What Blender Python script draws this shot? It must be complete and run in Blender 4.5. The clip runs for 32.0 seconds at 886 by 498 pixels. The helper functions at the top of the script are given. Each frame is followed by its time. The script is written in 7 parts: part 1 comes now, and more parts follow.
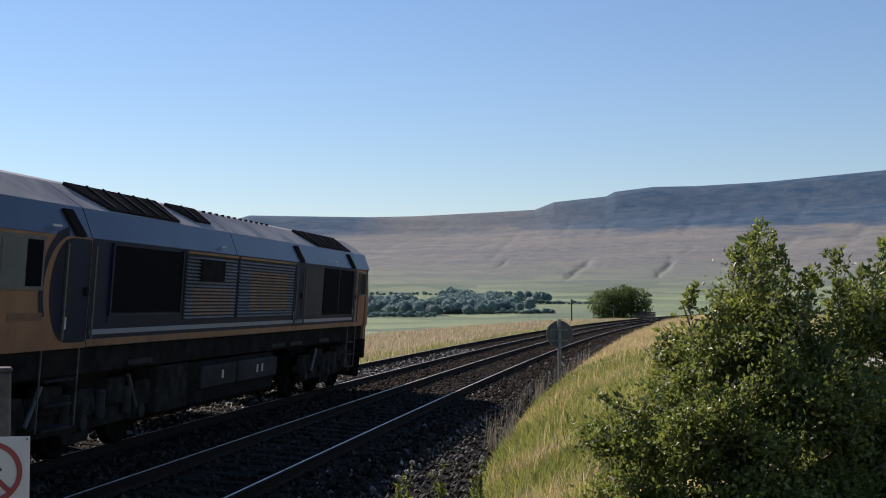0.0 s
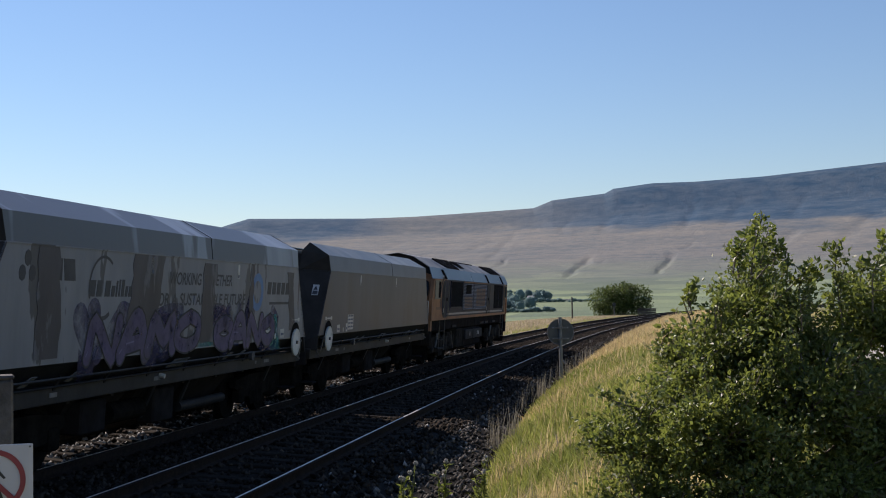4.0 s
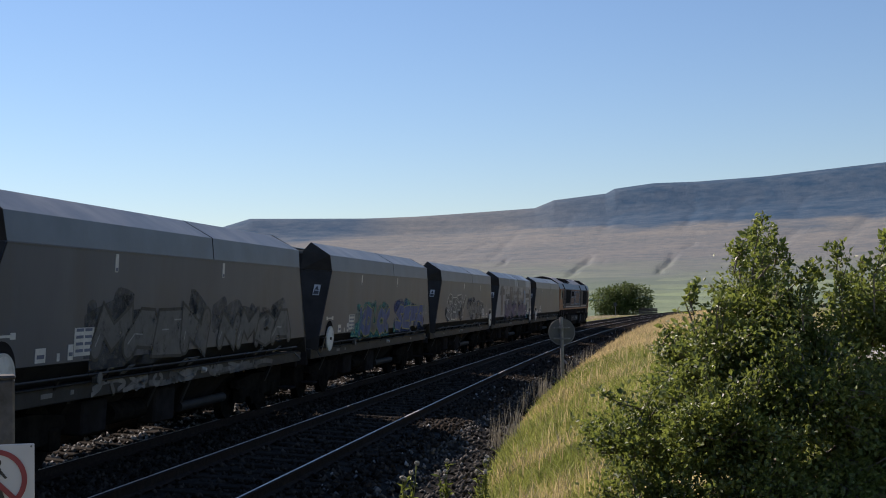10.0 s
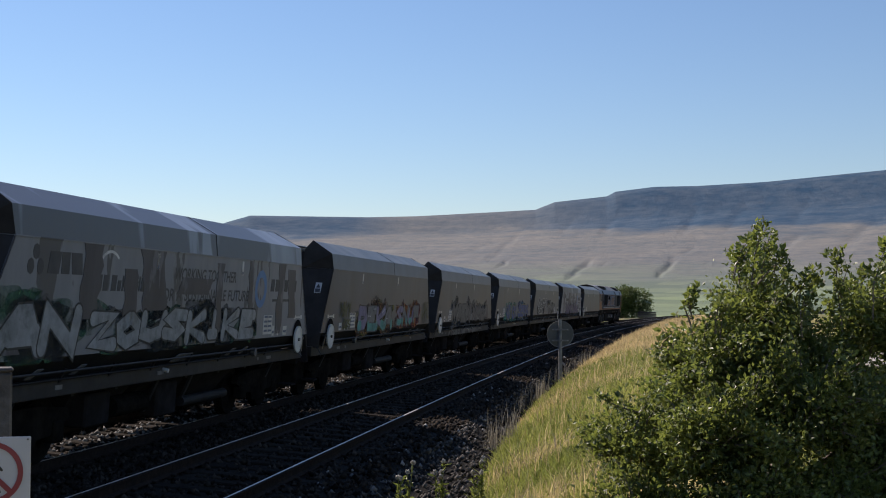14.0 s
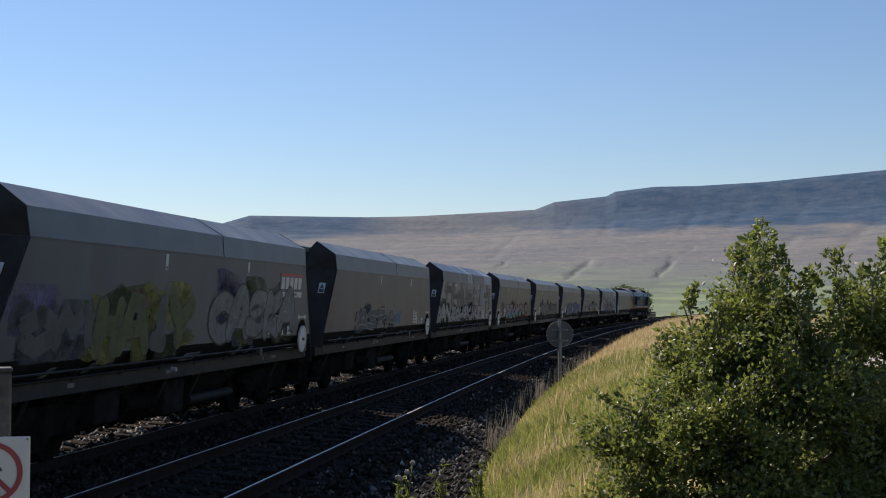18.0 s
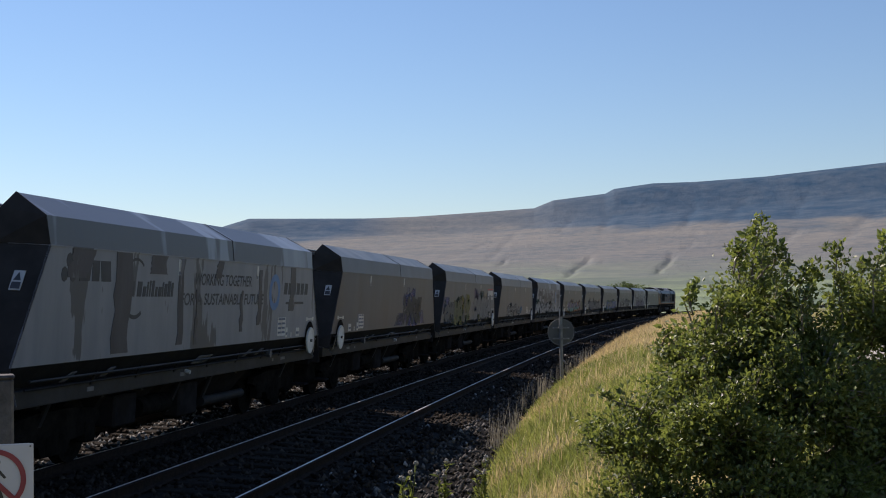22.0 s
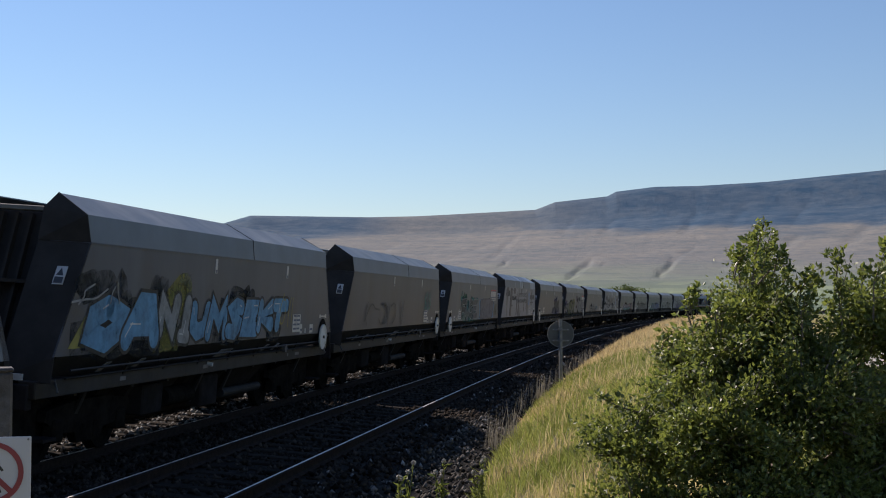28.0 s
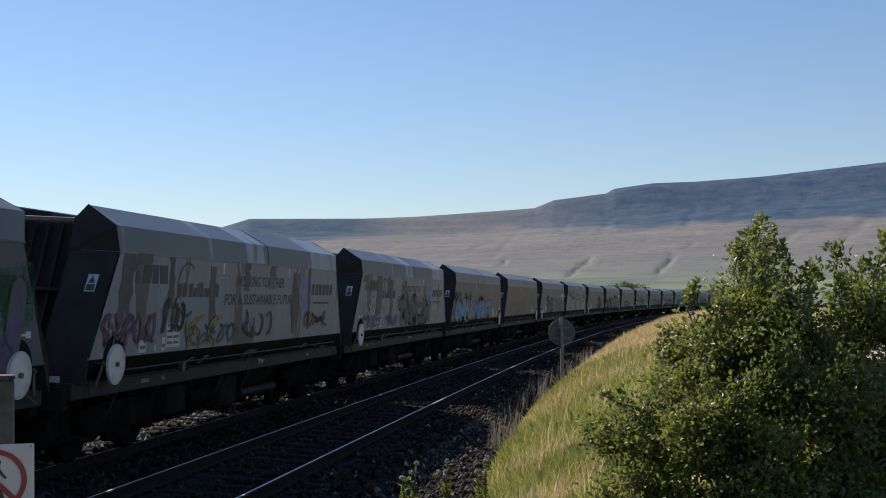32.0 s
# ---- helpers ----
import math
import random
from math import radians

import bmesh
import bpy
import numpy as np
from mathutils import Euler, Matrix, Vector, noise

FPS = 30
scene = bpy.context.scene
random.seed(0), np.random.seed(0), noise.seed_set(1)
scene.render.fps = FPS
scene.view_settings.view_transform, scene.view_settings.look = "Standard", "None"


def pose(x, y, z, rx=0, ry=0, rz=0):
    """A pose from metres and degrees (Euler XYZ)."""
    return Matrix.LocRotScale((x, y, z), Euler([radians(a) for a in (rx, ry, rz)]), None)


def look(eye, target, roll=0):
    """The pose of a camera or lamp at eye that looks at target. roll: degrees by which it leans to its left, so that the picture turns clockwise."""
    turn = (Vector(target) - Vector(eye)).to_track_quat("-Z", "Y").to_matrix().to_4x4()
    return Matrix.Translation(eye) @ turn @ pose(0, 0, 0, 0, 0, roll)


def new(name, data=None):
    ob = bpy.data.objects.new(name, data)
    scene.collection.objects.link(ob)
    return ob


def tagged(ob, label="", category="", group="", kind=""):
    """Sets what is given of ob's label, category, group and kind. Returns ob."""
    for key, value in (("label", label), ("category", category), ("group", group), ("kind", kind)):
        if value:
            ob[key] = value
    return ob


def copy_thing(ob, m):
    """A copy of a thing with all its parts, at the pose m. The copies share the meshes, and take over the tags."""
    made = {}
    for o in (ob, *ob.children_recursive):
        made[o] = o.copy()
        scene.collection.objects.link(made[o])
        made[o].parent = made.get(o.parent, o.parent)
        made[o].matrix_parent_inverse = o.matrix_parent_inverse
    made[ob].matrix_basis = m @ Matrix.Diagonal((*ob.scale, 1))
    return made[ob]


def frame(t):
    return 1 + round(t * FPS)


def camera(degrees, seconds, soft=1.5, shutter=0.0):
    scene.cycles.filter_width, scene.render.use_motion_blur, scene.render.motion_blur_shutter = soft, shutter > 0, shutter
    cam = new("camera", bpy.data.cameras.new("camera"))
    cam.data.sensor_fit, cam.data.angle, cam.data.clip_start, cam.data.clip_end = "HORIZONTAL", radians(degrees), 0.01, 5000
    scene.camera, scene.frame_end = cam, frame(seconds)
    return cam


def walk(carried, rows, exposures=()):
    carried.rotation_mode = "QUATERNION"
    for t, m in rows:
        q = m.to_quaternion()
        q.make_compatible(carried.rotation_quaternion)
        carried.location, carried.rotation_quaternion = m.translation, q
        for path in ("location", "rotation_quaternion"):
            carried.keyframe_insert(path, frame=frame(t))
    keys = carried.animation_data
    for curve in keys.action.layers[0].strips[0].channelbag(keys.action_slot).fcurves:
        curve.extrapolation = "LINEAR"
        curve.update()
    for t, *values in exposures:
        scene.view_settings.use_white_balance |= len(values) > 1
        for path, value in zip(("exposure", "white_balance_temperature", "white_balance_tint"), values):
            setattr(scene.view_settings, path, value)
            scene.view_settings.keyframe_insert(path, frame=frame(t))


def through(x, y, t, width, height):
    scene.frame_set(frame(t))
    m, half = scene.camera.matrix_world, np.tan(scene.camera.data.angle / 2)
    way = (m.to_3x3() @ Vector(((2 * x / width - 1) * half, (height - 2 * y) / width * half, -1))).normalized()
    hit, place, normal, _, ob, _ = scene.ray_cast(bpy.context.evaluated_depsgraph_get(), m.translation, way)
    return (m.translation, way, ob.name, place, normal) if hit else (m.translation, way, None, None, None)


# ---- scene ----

# ======== camera ========
EYE = Vector((0.0, 0.0, 2.22))
cam = camera(39.56, 32.0, soft=1.05)
YAW, PITCH = 8.734, 2.518

# roll of the hand-held camera and its small turns, in degrees
ROLL = [(0, -0.06), (0.5, -0.51), (0.9, -1.063), (12.3, -1.063), (12.5, -0.58), (13.0, -0.08), (19.7, -0.08), (20.0, -0.31),
        (20.4, -1.03), (24.4, -1.0), (24.55, -0.78), (25.0, -0.08), (30.1, -0.08), (30.5, -0.55), (30.9, -1.063), (32, -1.063)]
TURN = [(0, -0.066), (2, -0.079), (2.5, -0.171), (3.5, -0.118), (5.5, 0), (8.5, 0), (9, -0.026), (14, -0.032), (17.5, -0.053),
        (24, -0.066), (25.5, -0.058), (28, -0.013), (30, -0.013), (32, -0.04)]


def between(table, t):
    return float(np.interp(t, [r[0] for r in table], [r[1] for r in table]))


def camera_pose(t):
    yaw, pitch = radians(YAW + between(TURN, t)), radians(PITCH)
    aim = Vector((-math.sin(yaw) * math.cos(pitch), math.cos(yaw) * math.cos(pitch), math.sin(pitch)))
    return look(EYE, EYE + aim * 50, between(ROLL, t))


CAMERA_TIMES = sorted({t for t, _ in ROLL + TURN} | {5, 10.5, 15.5, 22.5, 27})
walk(cam, [(t, camera_pose(t)) for t in CAMERA_TIMES], exposures=((0, 0.44, 6720, 20), (32, 0.44, 6720, 20)))

# ======== sky and sun ========
SUN_AZIMUTH, SUN_HEIGHT = 57.0, 38.2      # degrees left of north (+y), degrees above the horizon
world = bpy.data.worlds.new("sky")
scene.world = world
world.use_nodes = True
sky = world.node_tree.nodes.new("ShaderNodeTexSky")
sky.sky_type, sky.sun_disc = "NISHITA", False
sky.sun_elevation, sky.sun_rotation = radians(SUN_HEIGHT), radians(-SUN_AZIMUTH)
sky.altitude, sky.air_density, sky.dust_density, sky.ozone_density = 300, 1.3, 0.0, 7.0
backing = world.node_tree.nodes["Background"]
backing.inputs["Strength"].default_value = 0.084
world.node_tree.links.new(sky.outputs[0], backing.inputs["Color"])
sun = new("sun", bpy.data.lights.new("sun", "SUN"))
sun.data.energy, sun.data.angle, sun.data.color = 5.0, radians(0.5), (1.0, 0.93, 0.82)
sun_from = Vector((-math.sin(radians(SUN_AZIMUTH)) * math.cos(radians(SUN_HEIGHT)), math.cos(radians(SUN_AZIMUTH)) * math.cos(radians(SUN_HEIGHT)), math.sin(radians(SUN_HEIGHT))))
sun.matrix_world = look(sun_from * 60, (0, 0, 0))


# ======== materials ========
def ramp_between(nt, fac, a, b, lo=0.35, hi=0.65):
    r = nt.nodes.new("ShaderNodeValToRGB")
    r.color_ramp.elements[0].position, r.color_ramp.elements[1].position = lo, hi
    r.color_ramp.elements[0].color, r.color_ramp.elements[1].color = (*a, 1), (*b, 1)
    nt.links.new(fac, r.inputs[0])
    return r.outputs[0]


def noise_of(nt, scale, detail=4, rough=0.55, stretch=(1, 1, 1), space="Object"):
    co = nt.nodes.new("ShaderNodeTexCoord")
    mp = nt.nodes.new("ShaderNodeMapping")
    mp.inputs["Scale"].default_value = stretch
    nt.links.new(co.outputs[space], mp.inputs[0])
    n = nt.nodes.new("ShaderNodeTexNoise")
    n.inputs["Scale"].default_value, n.inputs["Detail"].default_value, n.inputs["Roughness"].default_value = scale, detail, rough
    nt.links.new(mp.outputs[0], n.inputs["Vector"])
    return n.outputs["Fac"]


def mixed(nt, fac, a, b):
    m = nt.nodes.new("ShaderNodeMix")
    m.data_type = "RGBA"
    for s, v in ((m.inputs[0], fac), (m.inputs[6], a), (m.inputs[7], b)):
        if isinstance(v, (int, float)):
            s.default_value = v
        elif isinstance(v, tuple):
            s.default_value = (*v, 1)
        else:
            nt.links.new(v, s)
    return m.outputs[2]


def surface(name, a, b, scale=3.0, rough=0.7, metal=0.0, stain=None, stain_scale=0.7, stain_at=(0.5, 0.7), stretch=(1, 1, 1), bump=0.15,
            bump_scale=None, vary=0.0, island=0.0, spec=0.5, see_through=0.0, through=None):
    """Two-scale coloured surface: grain between a and b, larger stains, fine relief; vary shifts the value piece by piece."""
    m = bpy.data.materials.new(name)
    m.use_nodes = True
    nt = m.node_tree
    p = nt.nodes["Principled BSDF"]
    colour = ramp_between(nt, noise_of(nt, scale, 6, 0.6, stretch), a, b)
    if stain:
        k = nt.nodes.new("ShaderNodeMapRange")
        k.inputs[1].default_value, k.inputs[2].default_value = stain_at
        nt.links.new(noise_of(nt, stain_scale, 5, 0.6, stretch), k.inputs[0])
        colour = mixed(nt, k.outputs[0], colour, stain)
    if vary or island:
        src = nt.nodes.new("ShaderNodeNewGeometry").outputs["Random Per Island"] if island else nt.nodes.new("ShaderNodeObjectInfo").outputs["Random"]
        k = nt.nodes.new("ShaderNodeMapRange")
        k.inputs[3].default_value, k.inputs[4].default_value = 1 - (vary or island), 1 + (vary or island)
        nt.links.new(src, k.inputs[0])
        h = nt.nodes.new("ShaderNodeHueSaturation")
        nt.links.new(k.outputs[0], h.inputs["Value"])
        nt.links.new(colour, h.inputs["Color"])
        colour = h.outputs[0]
    nt.links.new(colour, p.inputs["Base Color"])
    p.inputs["Roughness"].default_value, p.inputs["Metallic"].default_value = rough, metal
    p.inputs["Specular IOR Level"].default_value = spec
    if bump:
        bn = nt.nodes.new("ShaderNodeBump")
        bn.inputs["Strength"].default_value, bn.inputs["Distance"].default_value = bump, 0.02
        nt.links.new(noise_of(nt, bump_scale or scale * 4, 4, 0.6, stretch), bn.inputs["Height"])
        nt.links.new(bn.outputs[0], p.inputs["Normal"])
    if see_through:
        tr = nt.nodes.new("ShaderNodeBsdfTranslucent")
        if through:
            tr.inputs[0].default_value = (*through, 1)
        else:
            nt.links.new(colour, tr.inputs[0])
        mx = nt.nodes.new("ShaderNodeMixShader")
        mx.inputs[0].default_value = see_through
        nt.links.new(p.outputs[0], mx.inputs[1])
        nt.links.new(tr.outputs[0], mx.inputs[2])
        nt.links.new(mx.outputs[0], nt.nodes["Material Output"].inputs[0])
    return m


def worn(m, most, lo=0.50, hi=0.74, scale=4.0):
    """Lets paint rub away to the surface below it, in patches."""
    nt = m.node_tree
    k = nt.nodes.new("ShaderNodeMapRange")
    k.inputs[1].default_value, k.inputs[2].default_value, k.inputs[4].default_value = lo, hi, most
    nt.links.new(noise_of(nt, scale, 6, 0.7), k.inputs[0])
    clear, mx = nt.nodes.new("ShaderNodeBsdfTransparent"), nt.nodes.new("ShaderNodeMixShader")
    nt.links.new(k.outputs[0], mx.inputs[0])
    nt.links.new(nt.nodes["Principled BSDF"].outputs[0], mx.inputs[1])
    nt.links.new(clear.outputs[0], mx.inputs[2])
    nt.links.new(mx.outputs[0], nt.nodes["Material Output"].inputs[0])
    return m


M = {}
M["rail_side"] = surface("rusty_rail", (0.016, 0.011, 0.009), (0.034, 0.022, 0.016), 12, 0.9, 0.0, bump=0.2, spec=0.1)
M["rail_top"] = surface("polished_rail", (0.66, 0.61, 0.55), (0.80, 0.75, 0.69), 30, 0.52, 1.0, bump=0.02, stretch=(1, 0.05, 1))
# Sleepers, bed and common stones near black: the train's shade is in their colour.
M["sleeper"] = surface("weathered_shade_dark_sleeper", (0.018, 0.015, 0.0125), (0.036, 0.031, 0.026), 6, 0.95, stain=(0.016, 0.013, 0.011), vary=0.25, bump=0.4, spec=0.03)
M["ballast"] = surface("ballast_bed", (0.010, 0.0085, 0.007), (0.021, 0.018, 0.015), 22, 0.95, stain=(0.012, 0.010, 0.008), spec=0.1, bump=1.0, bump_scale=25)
M["stone"] = surface("shade_dark_limestone", (0.014, 0.011, 0.0086), (0.056, 0.046, 0.037), 5, 0.95, island=0.75, bump=0.3, bump_scale=40, spec=0.03)
# Lighter copies of the same stone: sunshine put into the colour.
M["stone_pale"] = surface("sunlit_limestone", (0.15, 0.148, 0.142), (0.31, 0.305, 0.295), 5, 0.95, island=0.5, bump=0.3, bump_scale=40, spec=0.15)
M["stone_foot"] = surface("part_sunlit_limestone", (0.015, 0.0138, 0.012), (0.125, 0.117, 0.106), 9, 0.95, island=0.8, bump=0.3, bump_scale=40, spec=0.05)
M["trough"] = surface("concrete_trough", (0.42, 0.40, 0.36), (0.55, 0.53, 0.48), 4, 0.9, stain=(0.25, 0.25, 0.2))
M["soil"] = surface("grassy_ground", (0.07, 0.075, 0.03), (0.20, 0.16, 0.07), 0.6, 0.95, stain=(0.16, 0.13, 0.06), stain_scale=0.1, bump=0.6, bump_scale=9)
M["grass_green"] = surface("meadow_grass", (0.190, 0.224, 0.052), (0.350, 0.362, 0.105), 0.5, 0.7, island=0.45, bump=0, see_through=0.4, spec=0.2)
M["grass_dry"] = surface("dry_golden_grass", (0.46, 0.36, 0.18), (0.62, 0.50, 0.27), 0.35, 0.75, island=0.35, bump=0, see_through=0.4, spec=0.2)
M["field_straw"] = surface("pale_field_straw", (0.36, 0.295, 0.20), (0.52, 0.43, 0.30), 0.35, 0.75, island=0.35, bump=0, see_through=0.4, spec=0.2)
M["grass_dead"] = surface("dead_grey_grass", (0.14, 0.13, 0.105), (0.27, 0.25, 0.20), 1, 0.8, island=0.5, bump=0, see_through=0.3, spec=0.2)
M["leaf"] = surface("bush_leaf", (0.031, 0.047, 0.012), (0.134, 0.164, 0.044), 2.2, 0.46, island=0.75, bump=0, see_through=0.29, spec=0.48, through=(0.33, 0.40, 0.08))
M["leaf_far"] = surface("hawthorn_leaf", (0.055, 0.085, 0.022), (0.115, 0.15, 0.04), 0.8, 0.6, island=0.6, bump=0, see_through=0.4, spec=0.3)
# Pale blue-green far leaves: the valley's haze is put into the colour.
M["wood_far"] = surface("hazed_wood_leaf", (0.152, 0.235, 0.240), (0.205, 0.285, 0.275), 0.02, 0.9, island=0.10, bump=0, spec=0.03, see_through=0.62)
M["bark"] = surface("grey_brown_bark", (0.10, 0.08, 0.06), (0.19, 0.16, 0.13), 9, 0.9, bump=0.6)
M["hopper_grey"] = surface("weathered_hopper_paint", (0.055, 0.066, 0.091), (0.080, 0.092, 0.120), 0.8, 0.42, stain=(0.060, 0.062, 0.074), stain_scale=0.9, stretch=(1, 1, 0.35), bump=0.08, bump_scale=3, vary=0.12, spec=0.28)
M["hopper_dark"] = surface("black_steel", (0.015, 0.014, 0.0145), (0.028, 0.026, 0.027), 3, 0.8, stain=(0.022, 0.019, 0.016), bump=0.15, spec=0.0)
# Ends darker than the sides: shade between wagons is put into the paint colour.
M["end_grey"] = surface("gap_shaded_end_paint", (0.030, 0.028, 0.027), (0.044, 0.041, 0.039), 2, 0.8, stain=(0.024, 0.022, 0.020), bump=0.1, spec=0.03)
M["hood"] = surface("hood_sheet_paint", (0.060, 0.071, 0.090), (0.086, 0.099, 0.122), 1.2, 0.34, stain=(0.060, 0.064, 0.076), stain_scale=0.8, bump=0.05, vary=0.1, spec=0.5)
M["hood_dusty"] = surface("dust_streaked_hood_top", (0.080, 0.088, 0.086), (0.130, 0.132, 0.124), 1.0, 0.42, stain=(0.220, 0.205, 0.180), stain_scale=0.7, stain_at=(0.45, 0.66), stretch=(0.7, 1.0, 0.7), bump=0.25, vary=0.15, spec=0.5)
M["loco_blue"] = surface("dark_blue_paint", (0.010, 0.014, 0.030), (0.015, 0.019, 0.040), 1.5, 0.55, stain=(0.012, 0.014, 0.022), bump=0.05, spec=0.12)
M["loco_orange"] = surface("faded_orange_paint", (0.235, 0.112, 0.056), (0.30, 0.150, 0.076), 1.6, 0.6, stain=(0.15, 0.082, 0.048), stain_scale=1.1, bump=0.05, spec=0.25)


# ======== mesh helpers ========
def mesh_from(name, verts, faces, mat):
    me = bpy.data.meshes.new(name)
    me.from_pydata([tuple(map(float, v)) for v in verts], [], [tuple(int(i) for i in f) for f in faces])
    for k in (mat if isinstance(mat, (list, tuple)) else [mat]):
        me.materials.append(k)
    me.update()
    return me


def bulk_mesh(name, verts, size, mat, slots=None):
    """A mesh of many loose polygons, each of `size` corners in a row of verts; slots: the material of each polygon."""
    n = len(verts) // size
    me = bpy.data.meshes.new(name)
    me.vertices.add(len(verts))
    me.vertices.foreach_set("co", np.asarray(verts, np.float32).ravel())
    me.loops.add(len(verts))
    me.loops.foreach_set("vertex_index", np.arange(len(verts), dtype=np.int32))
    me.polygons.add(n)
    me.polygons.foreach_set("loop_start", np.arange(0, n * size, size, dtype=np.int32))
    for k in (mat if isinstance(mat, (list, tuple)) else [mat]):
        me.materials.append(k)
    if slots is not None:
        me.polygons.foreach_set("material_index", np.asarray(slots, np.int32))
    me.update(calc_edges=True)
    return me


def part(name, bm, material, parent=None, label="", smooth=False):
    """Links a bmesh as one mesh object under a thing or a part."""
    me = bpy.data.meshes.new(name)
    bm.to_mesh(me)
    bm.free()
    for k in (material if isinstance(material, (list, tuple)) else [material]):
        me.materials.append(k)
    if smooth:
        for f in me.polygons:
            f.use_smooth = True
    ob = new(name, me)
    ob.parent = parent
    return tagged(ob, label) if label else ob


def add_box(bm, lo, hi, bevel=0.0):
    vs = [bm.verts.new((x, y, z)) for z in (lo[2], hi[2]) for y in (lo[1], hi[1]) for x in (lo[0], hi[0])]
    fs = [bm.faces.new([vs[i] for i in q]) for q in ((0, 2, 3, 1), (4, 5, 7, 6), (0, 1, 5, 4), (2, 6, 7, 3), (0, 4, 6, 2), (1, 3, 7, 5))]
    if bevel:
        bmesh.ops.bevel(bm, geom=list({e for f in fs for e in f.edges}), offset=bevel, segments=1, affect="EDGES")
    return bm


def box(lo, hi, bevel=0.0):
    return add_box(bmesh.new(), lo, hi, bevel)


def slab(points, normal, thick):
    """A plate: a flat outline of 3D points, given thickness along -normal."""
    bm = bmesh.new()
    a = [bm.verts.new(p) for p in points]
    b = [bm.verts.new(Vector(p) - Vector(normal) * thick) for p in points]
    n = len(a)
    bm.faces.new(a), bm.faces.new(b[::-1])
    for i in range(n):
        bm.faces.new((a[i], b[i], b[(i + 1) % n], a[(i + 1) % n]))
    bmesh.ops.recalc_face_normals(bm, faces=bm.faces[:])
    return bm


def tube(bm, a, b, r0, r1=None, sides=8, caps=True):
    a, b, r1 = Vector(a), Vector(b), r0 if r1 is None else r1
    q = (b - a).to_track_quat("Z", "Y")
    rings = []
    for p, r in ((a, r0), (b, r1)):
        rings.append([bm.verts.new(p + q @ Vector((math.cos(k * math.tau / sides) * r, math.sin(k * math.tau / sides) * r, 0))) for k in range(sides)])
    for k in range(sides):
        bm.faces.new((rings[0][k], rings[0][(k + 1) % sides], rings[1][(k + 1) % sides], rings[1][k]))
    if caps:
        bm.faces.new(rings[0][::-1]), bm.faces.new(rings[1])
    return bm


# ======== the line of the railway ========
GAUGE, SPACING = 1.505, 3.379          # between rail heads; between the tracks
CANT_NEAR, CANT_FAR, LIFT_FAR = 0.104, 0.105, 0.082
_s = np.arange(-340.0, 520.0, 1.0)
_k = np.interp(_s, [-20, 30, 70, 120, 180, 250], [0.0005, 0.00059, 0.00076, 0.00093, 0.00098, 0.00104])
_th = np.cumsum(_k)
_th -= np.interp(0, _s, _th)
_x, _y = np.cumsum(np.sin(_th)), np.cumsum(np.cos(_th))
_x, _y = _x - np.interp(0, _s, _x) - 4.683, _y - np.interp(0, _s, _y)


def on_line(s, u, z):
    """A place s metres along the line, u metres to the right of the nearest rail, z above its top."""
    x, y, t = (float(np.interp(s, _s, a)) for a in (_x, _y, _th))
    return Vector((x + u * math.cos(t), y - u * math.sin(t), z - 0.00055 * y))


def heading(s):
    return float(np.interp(s, _s, _th))


def line_x(y):
    return np.interp(y, _y, _x)


# ======== land ========
def ridge_elevation(b):
    """Height of the skyline in degrees over the bearing b (degrees right of +y)."""
    return np.interp(b, [-60, -34, -24, -20, -18.6, -17.6, -12.2, -9.9, -4.4, -3.5, -1.1, -0.7, 1.1, 3, 6, 9, 12, 14, 20, 40, 70],
                     [1.5, 2.2, 3.0, 3.3, 3.75, 4.05, 4.0, 4.05, 4.33, 4.68, 4.92, 5.13, 5.33, 5.33, 5.44, 5.66, 5.87, 5.95, 6.1, 5.0, 2.5])


def rough_noise(x, y, scale, seed, octaves=4):
    out, amp = np.zeros(np.shape(x)), 1.0
    rng = np.random.RandomState(seed)
    for o in range(octaves):
        for _ in range(3):
            a, ph = rng.uniform(0, math.tau), rng.uniform(0, math.tau)
            out += amp / 3 * np.sin((x * math.cos(a) + y * math.sin(a)) * scale * 2 ** o * rng.uniform(0.7, 1.4) + ph)
        amp *= 0.5
    return out


def near_profile(u):
    return np.interp(u, [-400, -120, -55, -30, -22, -16, -8.2, -6.9, -6.2, 1.55, 1.9, 2.6, 3.4, 4.4, 6, 12, 30, 80, 400],
                     [-26, -16, -8, -2.6, -0.9, -0.55, -0.5, -0.48, -0.62, -0.66, -0.42, -0.08, 0.24, 0.5, 0.6, 0.7, 0.5, -0.5, -4])


GULLIES = [(-3.1, 1950, -1.8, 2700, 0.20, 0.24), (1.05, 2020, 2.0, 2760, 0.20, 0.25), (-1.55, 2430, -1.1, 2600, 0.13, 0.22), (2.4, 2800, 2.9, 3000, 0.15, 0.25), (-6.2, 2400, -5.6, 2750, 0.15, 0.2), (-9.5, 2500, -6.0, 3500, 0.3, 0.08), (-12.5, 2700, -10.5, 3600, 0.3, 0.07), (-6.6, 2600, -5.2, 3700, 0.25, 0.08),
           (5.5, 2400, 7.6, 3300, 0.3, 0.14), (8.5, 2600, 11.0, 3600, 0.35, 0.12), (-1.5, 3350, -0.6, 4000, 0.25, 0.10), (2.3, 3300, 3.0, 4000, 0.25, 0.10), (4.2, 3300, 5.2, 4050, 0.3, 0.10), (-3.2, 3500, -2.6, 4050, 0.25, 0.09),
           (12.0, 2300, 12.8, 3300, 0.3, 0.15), (-15, 2600, -13.5, 3500, 0.35, 0.08), (7.0, 3400, 8.0, 4050, 0.3, 0.10)]


